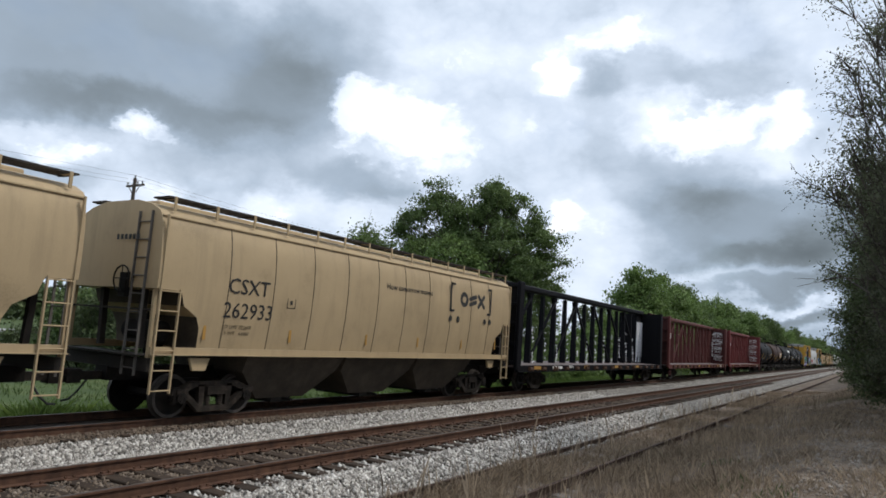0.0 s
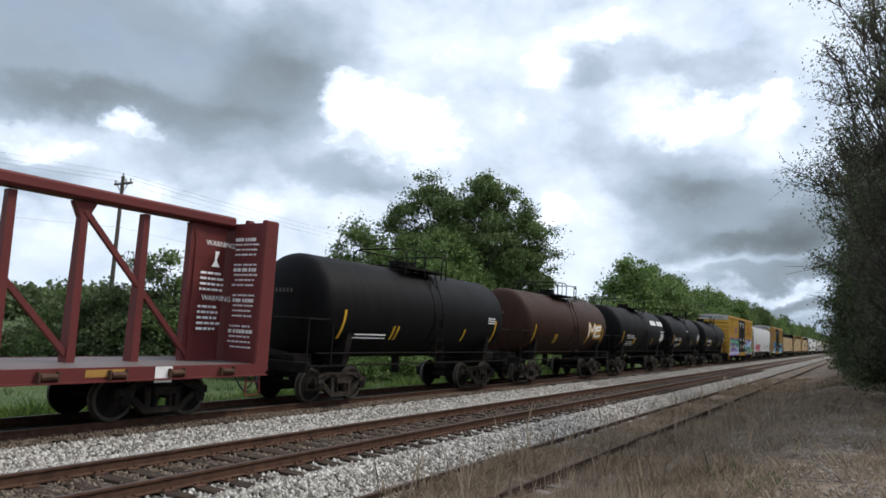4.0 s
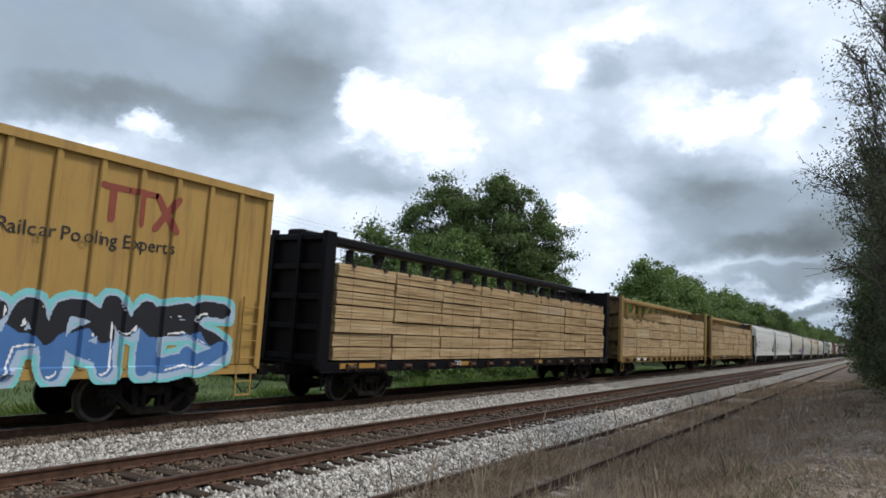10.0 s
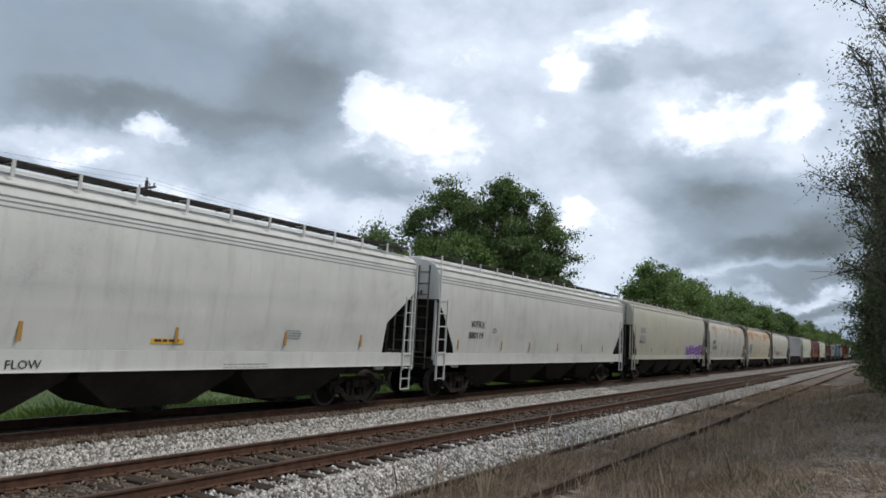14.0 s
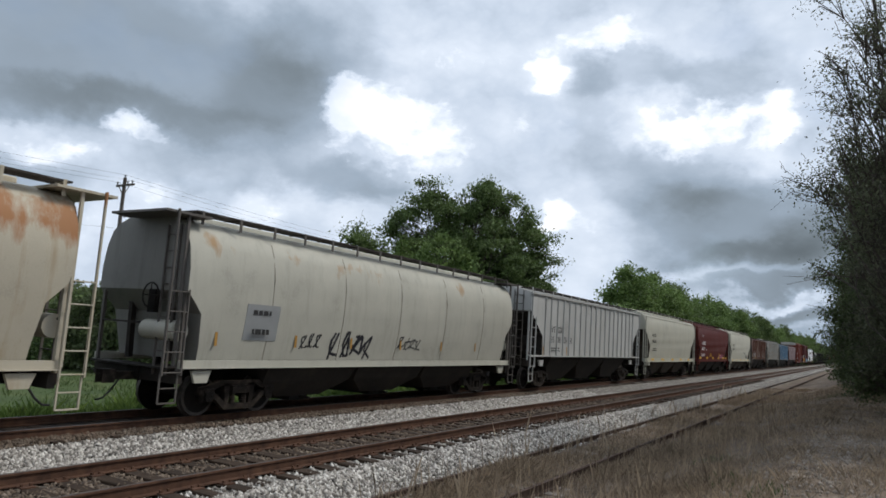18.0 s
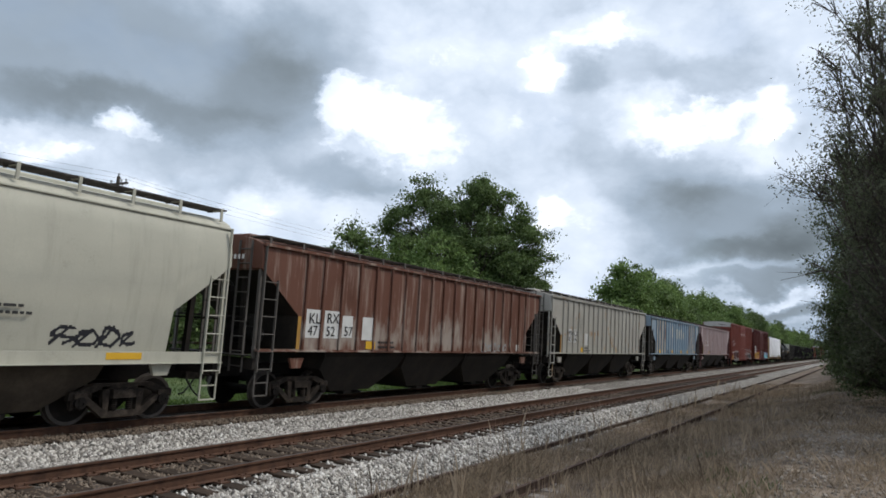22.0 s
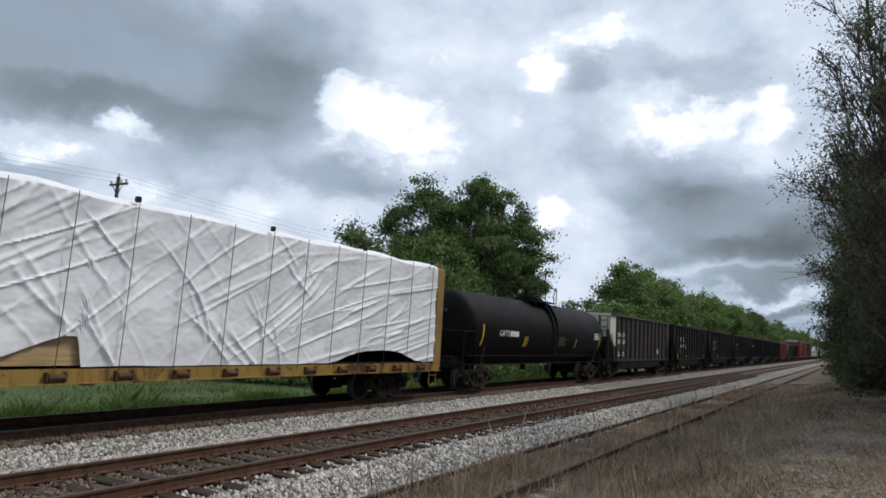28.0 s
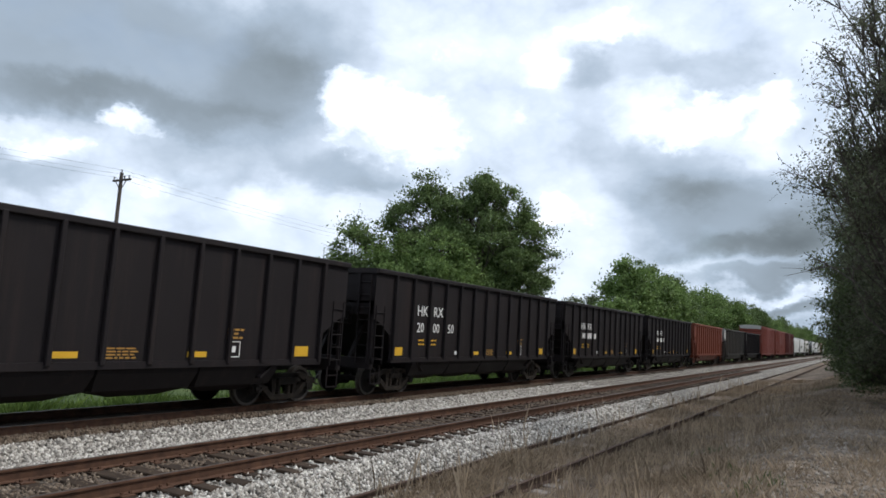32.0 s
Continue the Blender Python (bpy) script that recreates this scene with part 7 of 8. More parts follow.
    lines_of_print(car, WHITE, -8.3, 2.6, 1.578, 3, 1.6, 0.35, 0.2, 60)
    graffiti(car, -7.5, -2.6, 0.95, 1.9, 6, 73, [SPRAY["gold"], SPRAY["gold"]], SPRAY["black"], SPRAY["red"], lie, 0.12)
    graffiti(car, 4.0, 8.2, 0.95, 1.75, 5, 74, [SPRAY["aqua"], SPRAY["pale_blue"]], SPRAY["black"], SPRAY["lavender"], lie, 0.12)
    scrawl(car, -1.5, 1.8, 1.3, 2.4, 5, 75, SPRAY["silver"], lambda y, z: 1.57, 0.03)

    car, half = centerbeam(401.0, 423.2, "yellow centerbeam flat car with load in white wrap", DULL_YELLOW, ze=4.36, braces=False, sill_mat=SILL_YELLOW, bulk_mat=DULL_YELLOW)
    wrapped_load(car, half, 1.13)
    lines_of_print(car, WHITE, -6.6, 1.02, 1.476, 1, 2.2, 0.1, 0.15, 9)
    car, half = tank_car(433.35, 17.9, "long black tank car with yellow reflector marks", TANK_BLACK, axis_z=2.38, rail=0.75)

    def long_lie(y, z):
        return tank_lie(y, z, 2.38)
    words(car, [("GATX", -5.6, 2.14, 0.25)], WHITE, long_lie)
    lines_of_print(car, WHITE, -4.6, 2.25, long_lie, 1, 0.9, 0.1, 0.22, 2)
    lines_of_print(car, WHITE, 6.0, 2.5, long_lie, 4, 0.9, 0.085, 0.05, 7)
    lines_of_print(car, DUSTY, 0.9, 2.2, long_lie, 6, 1.0, 0.075, 0.045, 8)

    # open hoppers
    car, half = coal_hopper(441.98, 456.75, "slate grey open hopper car with a white end", GREY_STEEL, end_mat=OFF_WHITE, inset=1.24)
    part("patch", made(lambda bm: prism(bm, [(-half, 3.66), (-half + 1.16, 3.66), (-half + 1.16, 1.9), (-half + 0.9, 1.98), (-half, 2.66)], 1.501, 1.508)), OFF_WHITE, car)
    words(car, [("MW", -5.94, 2.46, 0.29), ("NX", -4.97, 2.46, 0.29), ("450", -5.9, 2.05, 0.28), ("028", -4.97, 2.05, 0.28)], WHITE, lambda y, z: 1.506)
    lines_of_print(car, WHITE, -5.68, 1.52, 1.506, 2, 0.42, 0.14, 0.06, 3)
    lines_of_print(car, WHITE, -4.86, 1.52, 1.506, 2, 0.5, 0.14, 0.06, 4)
    side_marks(car, half, (1.2, 3.2), 1.5, ORANGE_MARK, lambda y, z: 1.502, 0.7, 0.14)
    plate("placard", WHITE, car, 3.8, 4.15, 1.45, 1.8, 1.506)
    for y, number in ((458.3, ("20", "04", "13")), (473.6, ("20", "04", "36")), (488.95, ("20", "03", "92")), (504.27, ("20", "00", "50")), (519.55, ()), (534.9, ())):
        car, half = coal_hopper(y, y + 14.0, "charcoal open hopper car with yellow marks", COAL_GREY)
        for k, text in enumerate(("HK", "RX")):
            words(car, [(text, -4.74 + k * 0.99, 2.50, 0.34)], WHITE, lambda y, z: 1.506)
        for k, text in enumerate(number):
            words(car, [(text, -4.71 + k * 0.96, 1.98, 0.31)], WHITE, lambda y, z: 1.506)
        if not number:
            lines_of_print(car, WHITE, -4.5, 2.17, 1.506, 1, 2.4, 0.1, 0.28, int(y))
        lines_of_print(car, YELLOW_MARK, -4.55, 1.72, 1.506, 2, 0.36, 0.13, 0.05, int(y))
        lines_of_print(car, YELLOW_MARK, -3.8, 1.72, 1.506, 2, 0.4, 0.13, 0.05, int(y) + 1)
        for a, b in ((-5.9, -5.44), (-0.91, -0.45), (1.92, 2.42), (5.13, 5.62)):
            tall = 0.25 if abs(a) > 5 else 0.12
            plate("reflector", YELLOW_MARK, car, a, b, 1.24, 1.24 + tall, 1.506)
        plate("placard", WHITE, car, -2.2, -1.9, 1.25, 1.38, 1.506)
        data_square(car, 3.0, 1.24, lambda y, z: 1.502, WHITE, 0.34)
        lines_of_print(car, ORANGE_MARK, 0.1, 1.42, 1.506, 4, 0.7, 0.06, 0.03, 5)
        lines_of_print(car, ORANGE_MARK, 2.95, 1.85, 1.506, 3, 0.5, 0.09, 0.05, 6)
    coal_hopper(550.3, 564.5, "rust-red open hopper car", paint("rust_red", (0.17, 0.05, 0.03), 0.3))
    car, half = coal_hopper(566.0, 581.0, "grey open hopper car with a white corner", GREY_STEEL, end_mat=SILVER)
    plate("patch", SILVER, car, -half, -half + 0.9, 2.55, 3.6, 1.504)
    coal_hopper(582.5, 597.0, "charcoal open hopper car in the train", COAL_GREY)
    y = 599.0
    for mat, text in ((OXIDE, "red box car"), (OXIDE, "red box car with pale roof"), (DARK_OXIDE, "dark red box car")):
        boxcar(y, y + 18.5, text + " far back in the train", mat, mat, end_top=SILVER, roof_mat=SILVER)
        y += 20.2
    for mat in (GREY_P, GREY_P, OLD_GREY, TANK_BLACK, WHITE_P, WHITE_P, RUSTED_WHITE, OXIDE, GREY_P):
        if mat is TANK_BLACK:
            tank_car(y + 8, 16, "black tank car far back in the train", mat)
            y += 17.0
        else:
            covered_hopper(y, y + 16.6, "covered hopper car far back in the train", mat, cut="slant", under=GRIME_SHADE)
            y += 18.2


train()


# ---- trees, hedges, grass ----
def tubes(paths, sides=5):
    """Tapered tubes along paths of (point, radius)."""
    verts, faces = [], []
    for path in paths:
        base = len(verts)
        for i, (p, r) in enumerate(path):
            p = Vector(p)
            d = (Vector(path[min(i + 1, len(path) - 1)][0]) - Vector(path[max(i - 1, 0)][0])).normalized()
            u = d.orthogonal().normalized()
            v = d.cross(u)
            for k in range(sides):
                a = k * math.tau / sides
                verts.append(p + u * (r * math.cos(a)) + v * (r * math.sin(a)))
            if i:
                o = base + (i - 1) * sides
                faces += [(o + k, o + (k + 1) % sides, o + sides + (k + 1) % sides, o + sides + k) for k in range(sides)]
    return verts, faces


def leaf_cloud(rng, centres, radii, counts, size, slim=0.55, flat=0.0):
    """Many small leaves, folded along the middle, scattered in soft balls round the centres."""
    pos = []
    for c, r, n in zip(centres, radii, counts):
        d = rng.normal(size=(n, 3)) * 0.55
        pos.append(np.array(c) + d * r * np.array((*rng.uniform(0.7, 1.4, 2), rng.uniform(0.5, 0.9))))
    p = np.concatenate(pos)
    n = len(p)
    a = rng.normal(size=(n, 3))
    a[:, 2] -= flat
    a /= np.linalg.norm(a, axis=1)[:, None]
    b = np.cross(a, rng.normal(size=(n, 3)))
    b /= np.linalg.norm(b, axis=1)[:, None]
    s = size * rng.uniform(0.6, 1.35, (n, 1))
    c = np.cross(a, b) * s * 0.12
    quad = np.stack([p - a * s / 2, p + b * s * slim / 2 + c, p + a * s / 2, p - b * s * slim / 2 + c], 1).reshape(-1, 3)
    return quad, n


def leaf_mesh(name, quad, n, mat):
    me = bpy.data.meshes.new(name)
    me.vertices.add(4 * n)
    me.vertices.foreach_set("co", quad.astype(np.float32).ravel())
    me.loops.add(4 * n)
    me.polygons.add(n)
    me.loops.foreach_set("vertex_index", np.arange(4 * n, dtype=np.int32))
    me.polygons.foreach_set("loop_start", np.arange(0, 4 * n, 4, dtype=np.int32))
    me.materials.append(mat)
    me.update(calc_edges=True)
    return me


def tree(name, at, lobes, label, leaf=LEAF, seed=1, clumps=60, per=170, leaf_size=0.3, clump_r=1.0, trunk=0.3, fork=0.3, category="tree", group="", twigs=3, slim=0.55, flat=0.0, turn=0.0, spread=1.0, bare=0):
    """A tree: trunk, limbs that reach into the lobes of the crown, twigs, and leaves in clumps at the limbs' ends."""
    rng = np.random.default_rng(seed)
    t = tagged(new(name), label, category, group)
    t.matrix_basis = pose(*at, 0, 0, turn)
    top = max(l[2] for l in lobes)
    weights = np.array([l[3] ** 2 for l in lobes])
    picks = rng.choice(len(lobes), clumps, p=weights / weights.sum())
    centres, radii, paths = [], [], []
    lean = rng.normal(size=2) * 0.02 * top
    stem = [((lean[0] * k * k, lean[1] * k * k, top * 0.88 * k - 0.3), trunk * (1.15 - 0.95 * k)) for k in (0, 0.1, 0.25, 0.45, 0.7, 1.0)]
    paths.append(stem)
    for i in picks:
        x, y, z, r = lobes[i]
        d = rng.normal(size=3)
        d /= np.linalg.norm(d)
        c = np.array((x, y, z)) + d * r * rng.uniform(0.45, 1.0) * spread
        c[2] = max(c[2], 0.8)
        centres.append(c)
        radii.append(clump_r * rng.uniform(0.6, 1.3))
        k = float(np.clip((c[2] / top) * rng.uniform(0.35, 0.75), fork * 0.4, 0.85))
        root = np.array((lean[0] * k * k, lean[1] * k * k, top * 0.88 * k - 0.3))
        mid = root * 0.45 + c * 0.55 + rng.normal(size=3) * 0.06 * np.linalg.norm(c - root)
        mid[2] += 0.04 * np.linalg.norm(c - root)
        r0 = trunk * 0.32 * (1.05 - k)
        paths.append([(tuple(root), r0), (tuple(mid), r0 * 0.6), (tuple(c), 0.012)])
        for _ in range(twigs):
            e = c + rng.normal(size=3) * radii[-1] * 0.75
            paths.append([(tuple(mid * 0.3 + c * 0.7), 0.016), (tuple((c + e) / 2 + rng.normal(size=3) * 0.1), 0.011), (tuple(e), 0.005)])
    for i in range(bare):          # leafless branches that reach out past the crown
        c = centres[(i * 7) % len(centres)]
        out = np.array((c[0], c[1] * 0.4, 0.15 * np.linalg.norm(c[:2])))
        out /= np.linalg.norm(out) + 0.01
        tip = c + out * rng.uniform(0.3, 0.65) + rng.normal(size=3) * 0.2
        knee = (c + tip) / 2 + rng.normal(size=3) * 0.1
        paths.append([(tuple(c), 0.014), (tuple(knee), 0.010), (tuple(tip), 0.004)])
        for _ in range(5):
            k = rng.uniform(0.1, 0.95)
            p = c * (1 - k) + tip * k
            e = p + out * rng.uniform(0.1, 0.45) + rng.normal(size=3) * 0.22
            paths.append([(tuple(p), 0.007), (tuple((p + e) / 2 + rng.normal(size=3) * 0.03), 0.006), (tuple(e), 0.003)])
    me = bpy.data.meshes.new("trunk")
    v, f = tubes(paths)
    me.from_pydata(v, [], f)
    me.materials.append(BARK)
    me.shade_smooth()
    part("trunk", me, None, t)
    quad, n = leaf_cloud(rng, centres, radii, [max(6, int(per * (r / clump_r) ** 2)) for r in radii], leaf_size, slim, flat)
    part("crown", leaf_mesh("crown", quad, n, leaf), None, t)
    return t


def seen_at(az, dist):
    return (-math.sin(radians(az)) * dist, math.cos(radians(az)) * dist)


def planted(x, y, dz=-0.1):
    return (x, y, ground_height(x, y) + dz)


# the great tree behind the line, broadside to the camera
px, py = seen_at(29.4, 60)
tree("tree", planted(px, py), [(-4.4, 0, 15.7, 1.2), (-3.4, 0, 14.2, 1.7), (-6.0, 0.3, 12.8, 1.5), (-2.6, 0.5, 12.9, 2.0), (-1.2, 0, 14.0, 1.7), (0.9, 0, 15.6, 1.3), (1.6, 0, 14.6, 1.8), (3.7, 0.3, 14.4, 1.6), (5.2, 0, 11.8, 1.8), (6.0, 0, 9.4, 1.7), (0.2, -0.5, 12.2, 2.8), (-5.2, -0.5, 9.9, 2.3), (2.6, -1, 10.0, 3.0), (-1.6, -1, 8.6, 3.4), (4.9, -0.5, 6.8, 2.4), (3.6, -0.6, 8.4, 2.2), (4.4, -0.8, 4.6, 2.4), (-5.6, -1, 6.2, 2.8), (0, -2, 5.2, 4.0), (3.4, 0, 3.6, 2.8), (-3.4, 0, 3.4, 3.0)],
     "tall broad-leaved tree with a two-peaked green crown", LEAF, 3, 760, 210, 0.23, 0.7, 0.42, turn=29.4, spread=1.16)
px, py = seen_at(32.6, 55)
tree("tree", planted(px, py), [(-2.0, 0, 8.6, 1.9), (0.4, 0, 9.4, 1.9), (2.2, 0, 8.0, 2.0), (-3.4, 0, 6.4, 1.8), (0, -0.8, 6.2, 2.8), (3.4, -0.5, 5.6, 2.2), (-2.8, -0.4, 4.0, 2.2), (0.5, -0.4, 3.2, 2.8)], "light green young tree before the tall tree", LEAF_LIGHT, 5, 150, 260, 0.26, 0.85, 0.2, turn=32)
px, py = seen_at(38.7, 58)
tree("tree", planted(px, py), [(-0.4, 0, 11.4, 1.2), (1.4, 0, 10.0, 1.4), (-1.6, 0, 9.0, 1.5), (0.4, 0, 7.4, 2.2), (0.2, 0, 6.2, 2.2), (-2.6, 0, 4.6, 2.2), (2.4, 0, 4.8, 2.2), (0, 0, 3.0, 2.8)], "smaller dark tree with a ragged top", LEAF, 8, 150, 230, 0.26, 0.75, 0.2, turn=39)
px, py = seen_at(36.0, 57)
tree("tree", planted(px, py), [(0, 0, 8.2, 1.7), (-0.4, 0, 6.4, 2.0), (-1.4, 0, 5.0, 2.2), (1.4, 0, 5.0, 2.2), (0, 0, 3, 2.8)], "light green bushy sapling beside the tall tree", LEAF_LIGHT, 9, 80, 220, 0.28, 0.9, 0.14, turn=36)

# the dark hedge of bushes behind the passing cars
for k, (az, dist, tall, wide) in enumerate(((59.5, 46, 4.6, 2.0), (57.0, 44, 6.2, 2.3), (54.4, 43, 6.4, 2.2), (52.2, 42.5, 7.2, 2.1), (49.6, 44, 6.5, 2.2), (47.8, 47, 5.2, 1.8), (44.2, 47, 5.4, 2.0), (42.0, 46, 6.4, 2.2), (62.4, 50, 2.2, 1.3))):
    px, py = seen_at(az, dist)
    tree("bush", planted(px, py), [(0, 0, tall - wide * 0.62, wide * 0.8), (-wide * 0.6, 0, tall * 0.55, wide * 0.8), (wide * 0.6, 0, tall * 0.5, wide * 0.85), (0, -0.6, tall * 0.3, wide), (-wide * 0.8, -0.3, tall * 0.22, wide * 0.7), (wide * 0.8, -0.3, tall * 0.22, wide * 0.7)],
         "dense dark green bush at the edge of the meadow", LEAF_DARK if k % 3 else LEAF, 20 + k, 46, 170, 0.24, 0.75, 0.12, category="bush", group="bushes behind the line", turn=az)
for k, (az, dist) in enumerate(((46.2, 40), (43.0, 39), (38.4, 42), (35.0, 43), (31.5, 46), (27.0, 48), (24.0, 52), (21.5, 60), (20.0, 68))):
    px, py = seen_at(az, dist)
    tree("bush", planted(px, py), [(0, 0, 2.0, 1.2), (-1.3, 0, 1.4, 1.1), (1.3, 0, 1.5, 1.1), (0.3, -0.6, 0.9, 1.4)], "light green roadside bush in long grass", LEAF_LIGHT, 40 + k, 26, 190, 0.2, 0.6, 0.06, category="bush", group="light bushes along the line")

# the wood that runs along the line into the distance
KINDS = []
for k in range(5):
    h = (14.6, 13.2, 15.6, 12.6, 14.4)[k]
    lob = [(0, 0, h - 2.2, 2.1), (-1.6, 0.6, h - 3.6, 2.2), (1.7, -0.5, h - 3.2, 2.1), (0.4, 1.4, h - 5.2, 2.8), (-2.3, -0.8, h - 6.0, 2.4), (2.4, 0.7, h - 6.2, 2.4), (0, -1.4, h * 0.36, 3.0), (-1.8, 0.4, h * 0.25, 2.6), (1.8, 0.5, h * 0.22, 2.6)]
    KINDS.append(tree("tree", planted(*((-26.5, 91), (-24.6, 97), (-27.5, 103), (-25.2, 109), (-27.0, 115))[k]), lob, ("leafy green tree in the trackside wood", "bright green tree in the trackside wood")[k % 2], (LEAF_LIGHT, LEAF_LIGHT, LEAF, LEAF_LIGHT, LEAF)[k], 60 + k, 70, 150, 0.42, 1.1, 0.2, group="trees of the trackside wood"))
rnd = random.Random(5)
y = 120.0
i = 0
while y < 520:
    k = rnd.randrange(5)
    x = -26.0 + rnd.uniform(-2.5, 2.0)
    s = rnd.uniform(0.8, 1.12)
    t = copy_thing(KINDS[k], pose(*planted(x, y), 0, 0, rnd.uniform(0, 360)))
    t.scale = (s, s, s * rnd.uniform(0.92, 1.1))
    if i % 2:
        u = copy_thing(KINDS[(k + 2) % 5], pose(*planted(x - 7 + rnd.uniform(-2, 2), y + rnd.uniform(-2, 2)), 0, 0, rnd.uniform(0, 360)))
        u.scale = (1.1, 1.1, 1.12)
    y += rnd.uniform(4.2, 6.5) * (1 + y / 400)
    i += 1
# a far round tree that shows over the wood, and a gap in it
px, py = seen_at(19.6, 120)
tree("tree", planted(px, py), [(0, 0, 9.5, 2.6), (-2.2, 0, 8.4, 2.2), (2.2, 0, 8.4, 2.2), (0, 0, 6, 3.4), (0, 0, 3, 3.4)], "round dark tree far behind the line", LEAF_DARK, 91, 50, 150, 0.45, 1.1, 0.2)
for k, (az, dist, h) in enumerate(((21.8, 74, 5.0), (19.8, 80, 5.6), (18.2, 84, 7.2), (17.2, 88, 9.0))):
    px, py = seen_at(az, dist)
    tree("tree", planted(px, py), [(0, 0, h - 1.6, 1.6), (-1.4, 0, h * 0.6, 1.7), (1.4, 0, h * 0.55, 1.7), (0, 0, h * 0.35, 2.2)], "light green bushy tree beside the line", LEAF_LIGHT, 95 + k, 44, 170, 0.34, 0.9, 0.14, group="trees of the trackside wood")


# the dark trees on the camera's side of the line
def verge_tree(x, y, h, seed, reach=2.4, leaf=LEAF_DARK, clumps=90, per=70, size=0.15, low=0.12, bare=0):
    rnd = random.Random(seed)
    lob = []
    for k in range(9):
        z = h * (low + (0.98 - low) * k / 8)
        w = reach * (1.05 - 0.55 * abs(k / 8 - 0.35))
        lob.append((rnd.uniform(-0.5, 0.5), rnd.uniform(-0.8, 0.8), z, w))
    return tree("tree", planted(x, y), lob, "dark half-bare tree with thin drooping leaves", leaf, seed, clumps, int(per * 1.5), size * 0.8, 0.62, 0.17, 0.25, group="trees on the verge", twigs=7, slim=0.42, flat=0.5, bare=bare)


verge_tree(1.45, 24, 13.5, 101, 3.1, LEAF_DULL, 190, 88, 0.14, 0.36, 24)
verge_tree(3.2, 20, 14.0, 102, 2.8, LEAF_DULL, 110, 90, 0.14, 0.3, 20)
verge_tree(1.3, 33, 9.8, 103, 2.8, LEAF_DARK, 240, 210, 0.17, 0.16, 30)
verge_tree(2.3, 28, 9.6, 104, 2.9, LEAF_DULL, 220, 190, 0.16, 0.14, 30)
verge_tree(1.9, 40, 11.5, 107, 3.0, LEAF_DARK, 200, 200, 0.2, 0.08)
verge_tree(1.5, 46, 9.0, 105, 2.7, LEAF_DARK, 150, 190, 0.22, 0.1)
verge_tree(1.2, 58, 9.5, 106, 2.7, LEAF_DARK, 140, 170, 0.26, 0.08)
for k in range(7):
    verge_tree(1.2 - 0.35 * (k % 2), 70 + 11 * k, 9.0 + (k % 3), 110 + k, 2.8, LEAF_DARK, 90, 120, 0.34, 0.06)
for k in range(6):
    verge_tree(5.5 + (k % 2) * 2, 22 + 14 * k, 11.0, 130 + k, 3.2, LEAF_DARK, 110, 120, 0.3, 0.06)


# ---- pole line ----
def utility_pole(x, y, top, label):
    p = tagged(new("utility_pole"), label, "pole", "poles of the line")
    z = ground_height(x, y) - 0.3
    p.matrix_basis = pose(x, y, z)
    part("pole", made(lambda bm: rod(bm, (0, 0, 0), (0, 0, top - z), 0.16, 10, 0.11)), POLE_WOOD, p, smooth=40)
    part("cross_arm", made(lambda bm: box(bm, (0.1, 0, top - z - 0.5), (1.9, 0.1, 0.13))), POLE_WOOD, p)
    part("brace", made(lambda bm: (bar(bm, (0.6, 0, top - z - 0.52), (0.1, 0, top - z - 1.1), 0.04), bar(bm, (-0.6, 0, top - z - 0.52), (-0.1, 0, top - z - 1.1), 0.04))), POLE_WOOD, p)
    for dx, dz in ((-0.75, -0.43), (0.85, -0.43), (0.35, -0.43), (0, 0.0)):
        part("insulator", shared("insulator", "insulator", CERAMIC, lambda bm: (rod(bm, (0, 0, 0), (0, 0, 0.14), 0.05, 8), rod(bm, (0, 0, 0.14), (0, 0, 0.2), 0.075, 8))), None, p, "", (dx, 0, top - z + dz))
    return p


POLE_AT = [(-44.5, -32, 11.2), (-41.3, 26.4, 11.0), (-39.0, 82, 11.0)]
for x, y, top in POLE_AT:
    utility_pole(x, y, top, "weathered timber utility pole with a cross arm")


def wire(a, b, sag, label):
    pts = []
    for i in range(17):
        k = i / 16
        p = Vector(a).lerp(Vector(b), k)
        p.z -= sag * 4 * k * (1 - k)
        pts.append((p, 0.0065))
    me = bpy.data.meshes.new("power_wire")
    v, f = tubes(pts and [pts], 5)
    me.from_pydata(v, [], f)
    me.materials.append(WIRE)
    tagged(new("power_wire", me), label, "wire", "wires of the pole line")


for (xa, ya, ta), (xb, yb, tb) in zip(POLE_AT, POLE_AT[1:]):
    for dx, dz, sag in ((0, 0.2, 0.9), (-0.75, -0.25, 1.0), (0.85, -0.25, 1.0), (0.2, -3.4, 1.1)):
        wire((xa + dx, ya, ta + dz), (xb + dx, yb, tb + dz), sag, "thin dark wire slung between the poles")

# ---- meadow, road and far hills ----
bm = bmesh.new()
loft(bm, [[(-93.5, y, -1.26), (-88.0, y, -1.26), (-88.0, y, -1.02), (-93.5, y, -1.02)] for y in (-300, 0, 120, 400)])
lone("road", bm, ROAD, "pale grey country road across the meadow", "road", kind="structure")


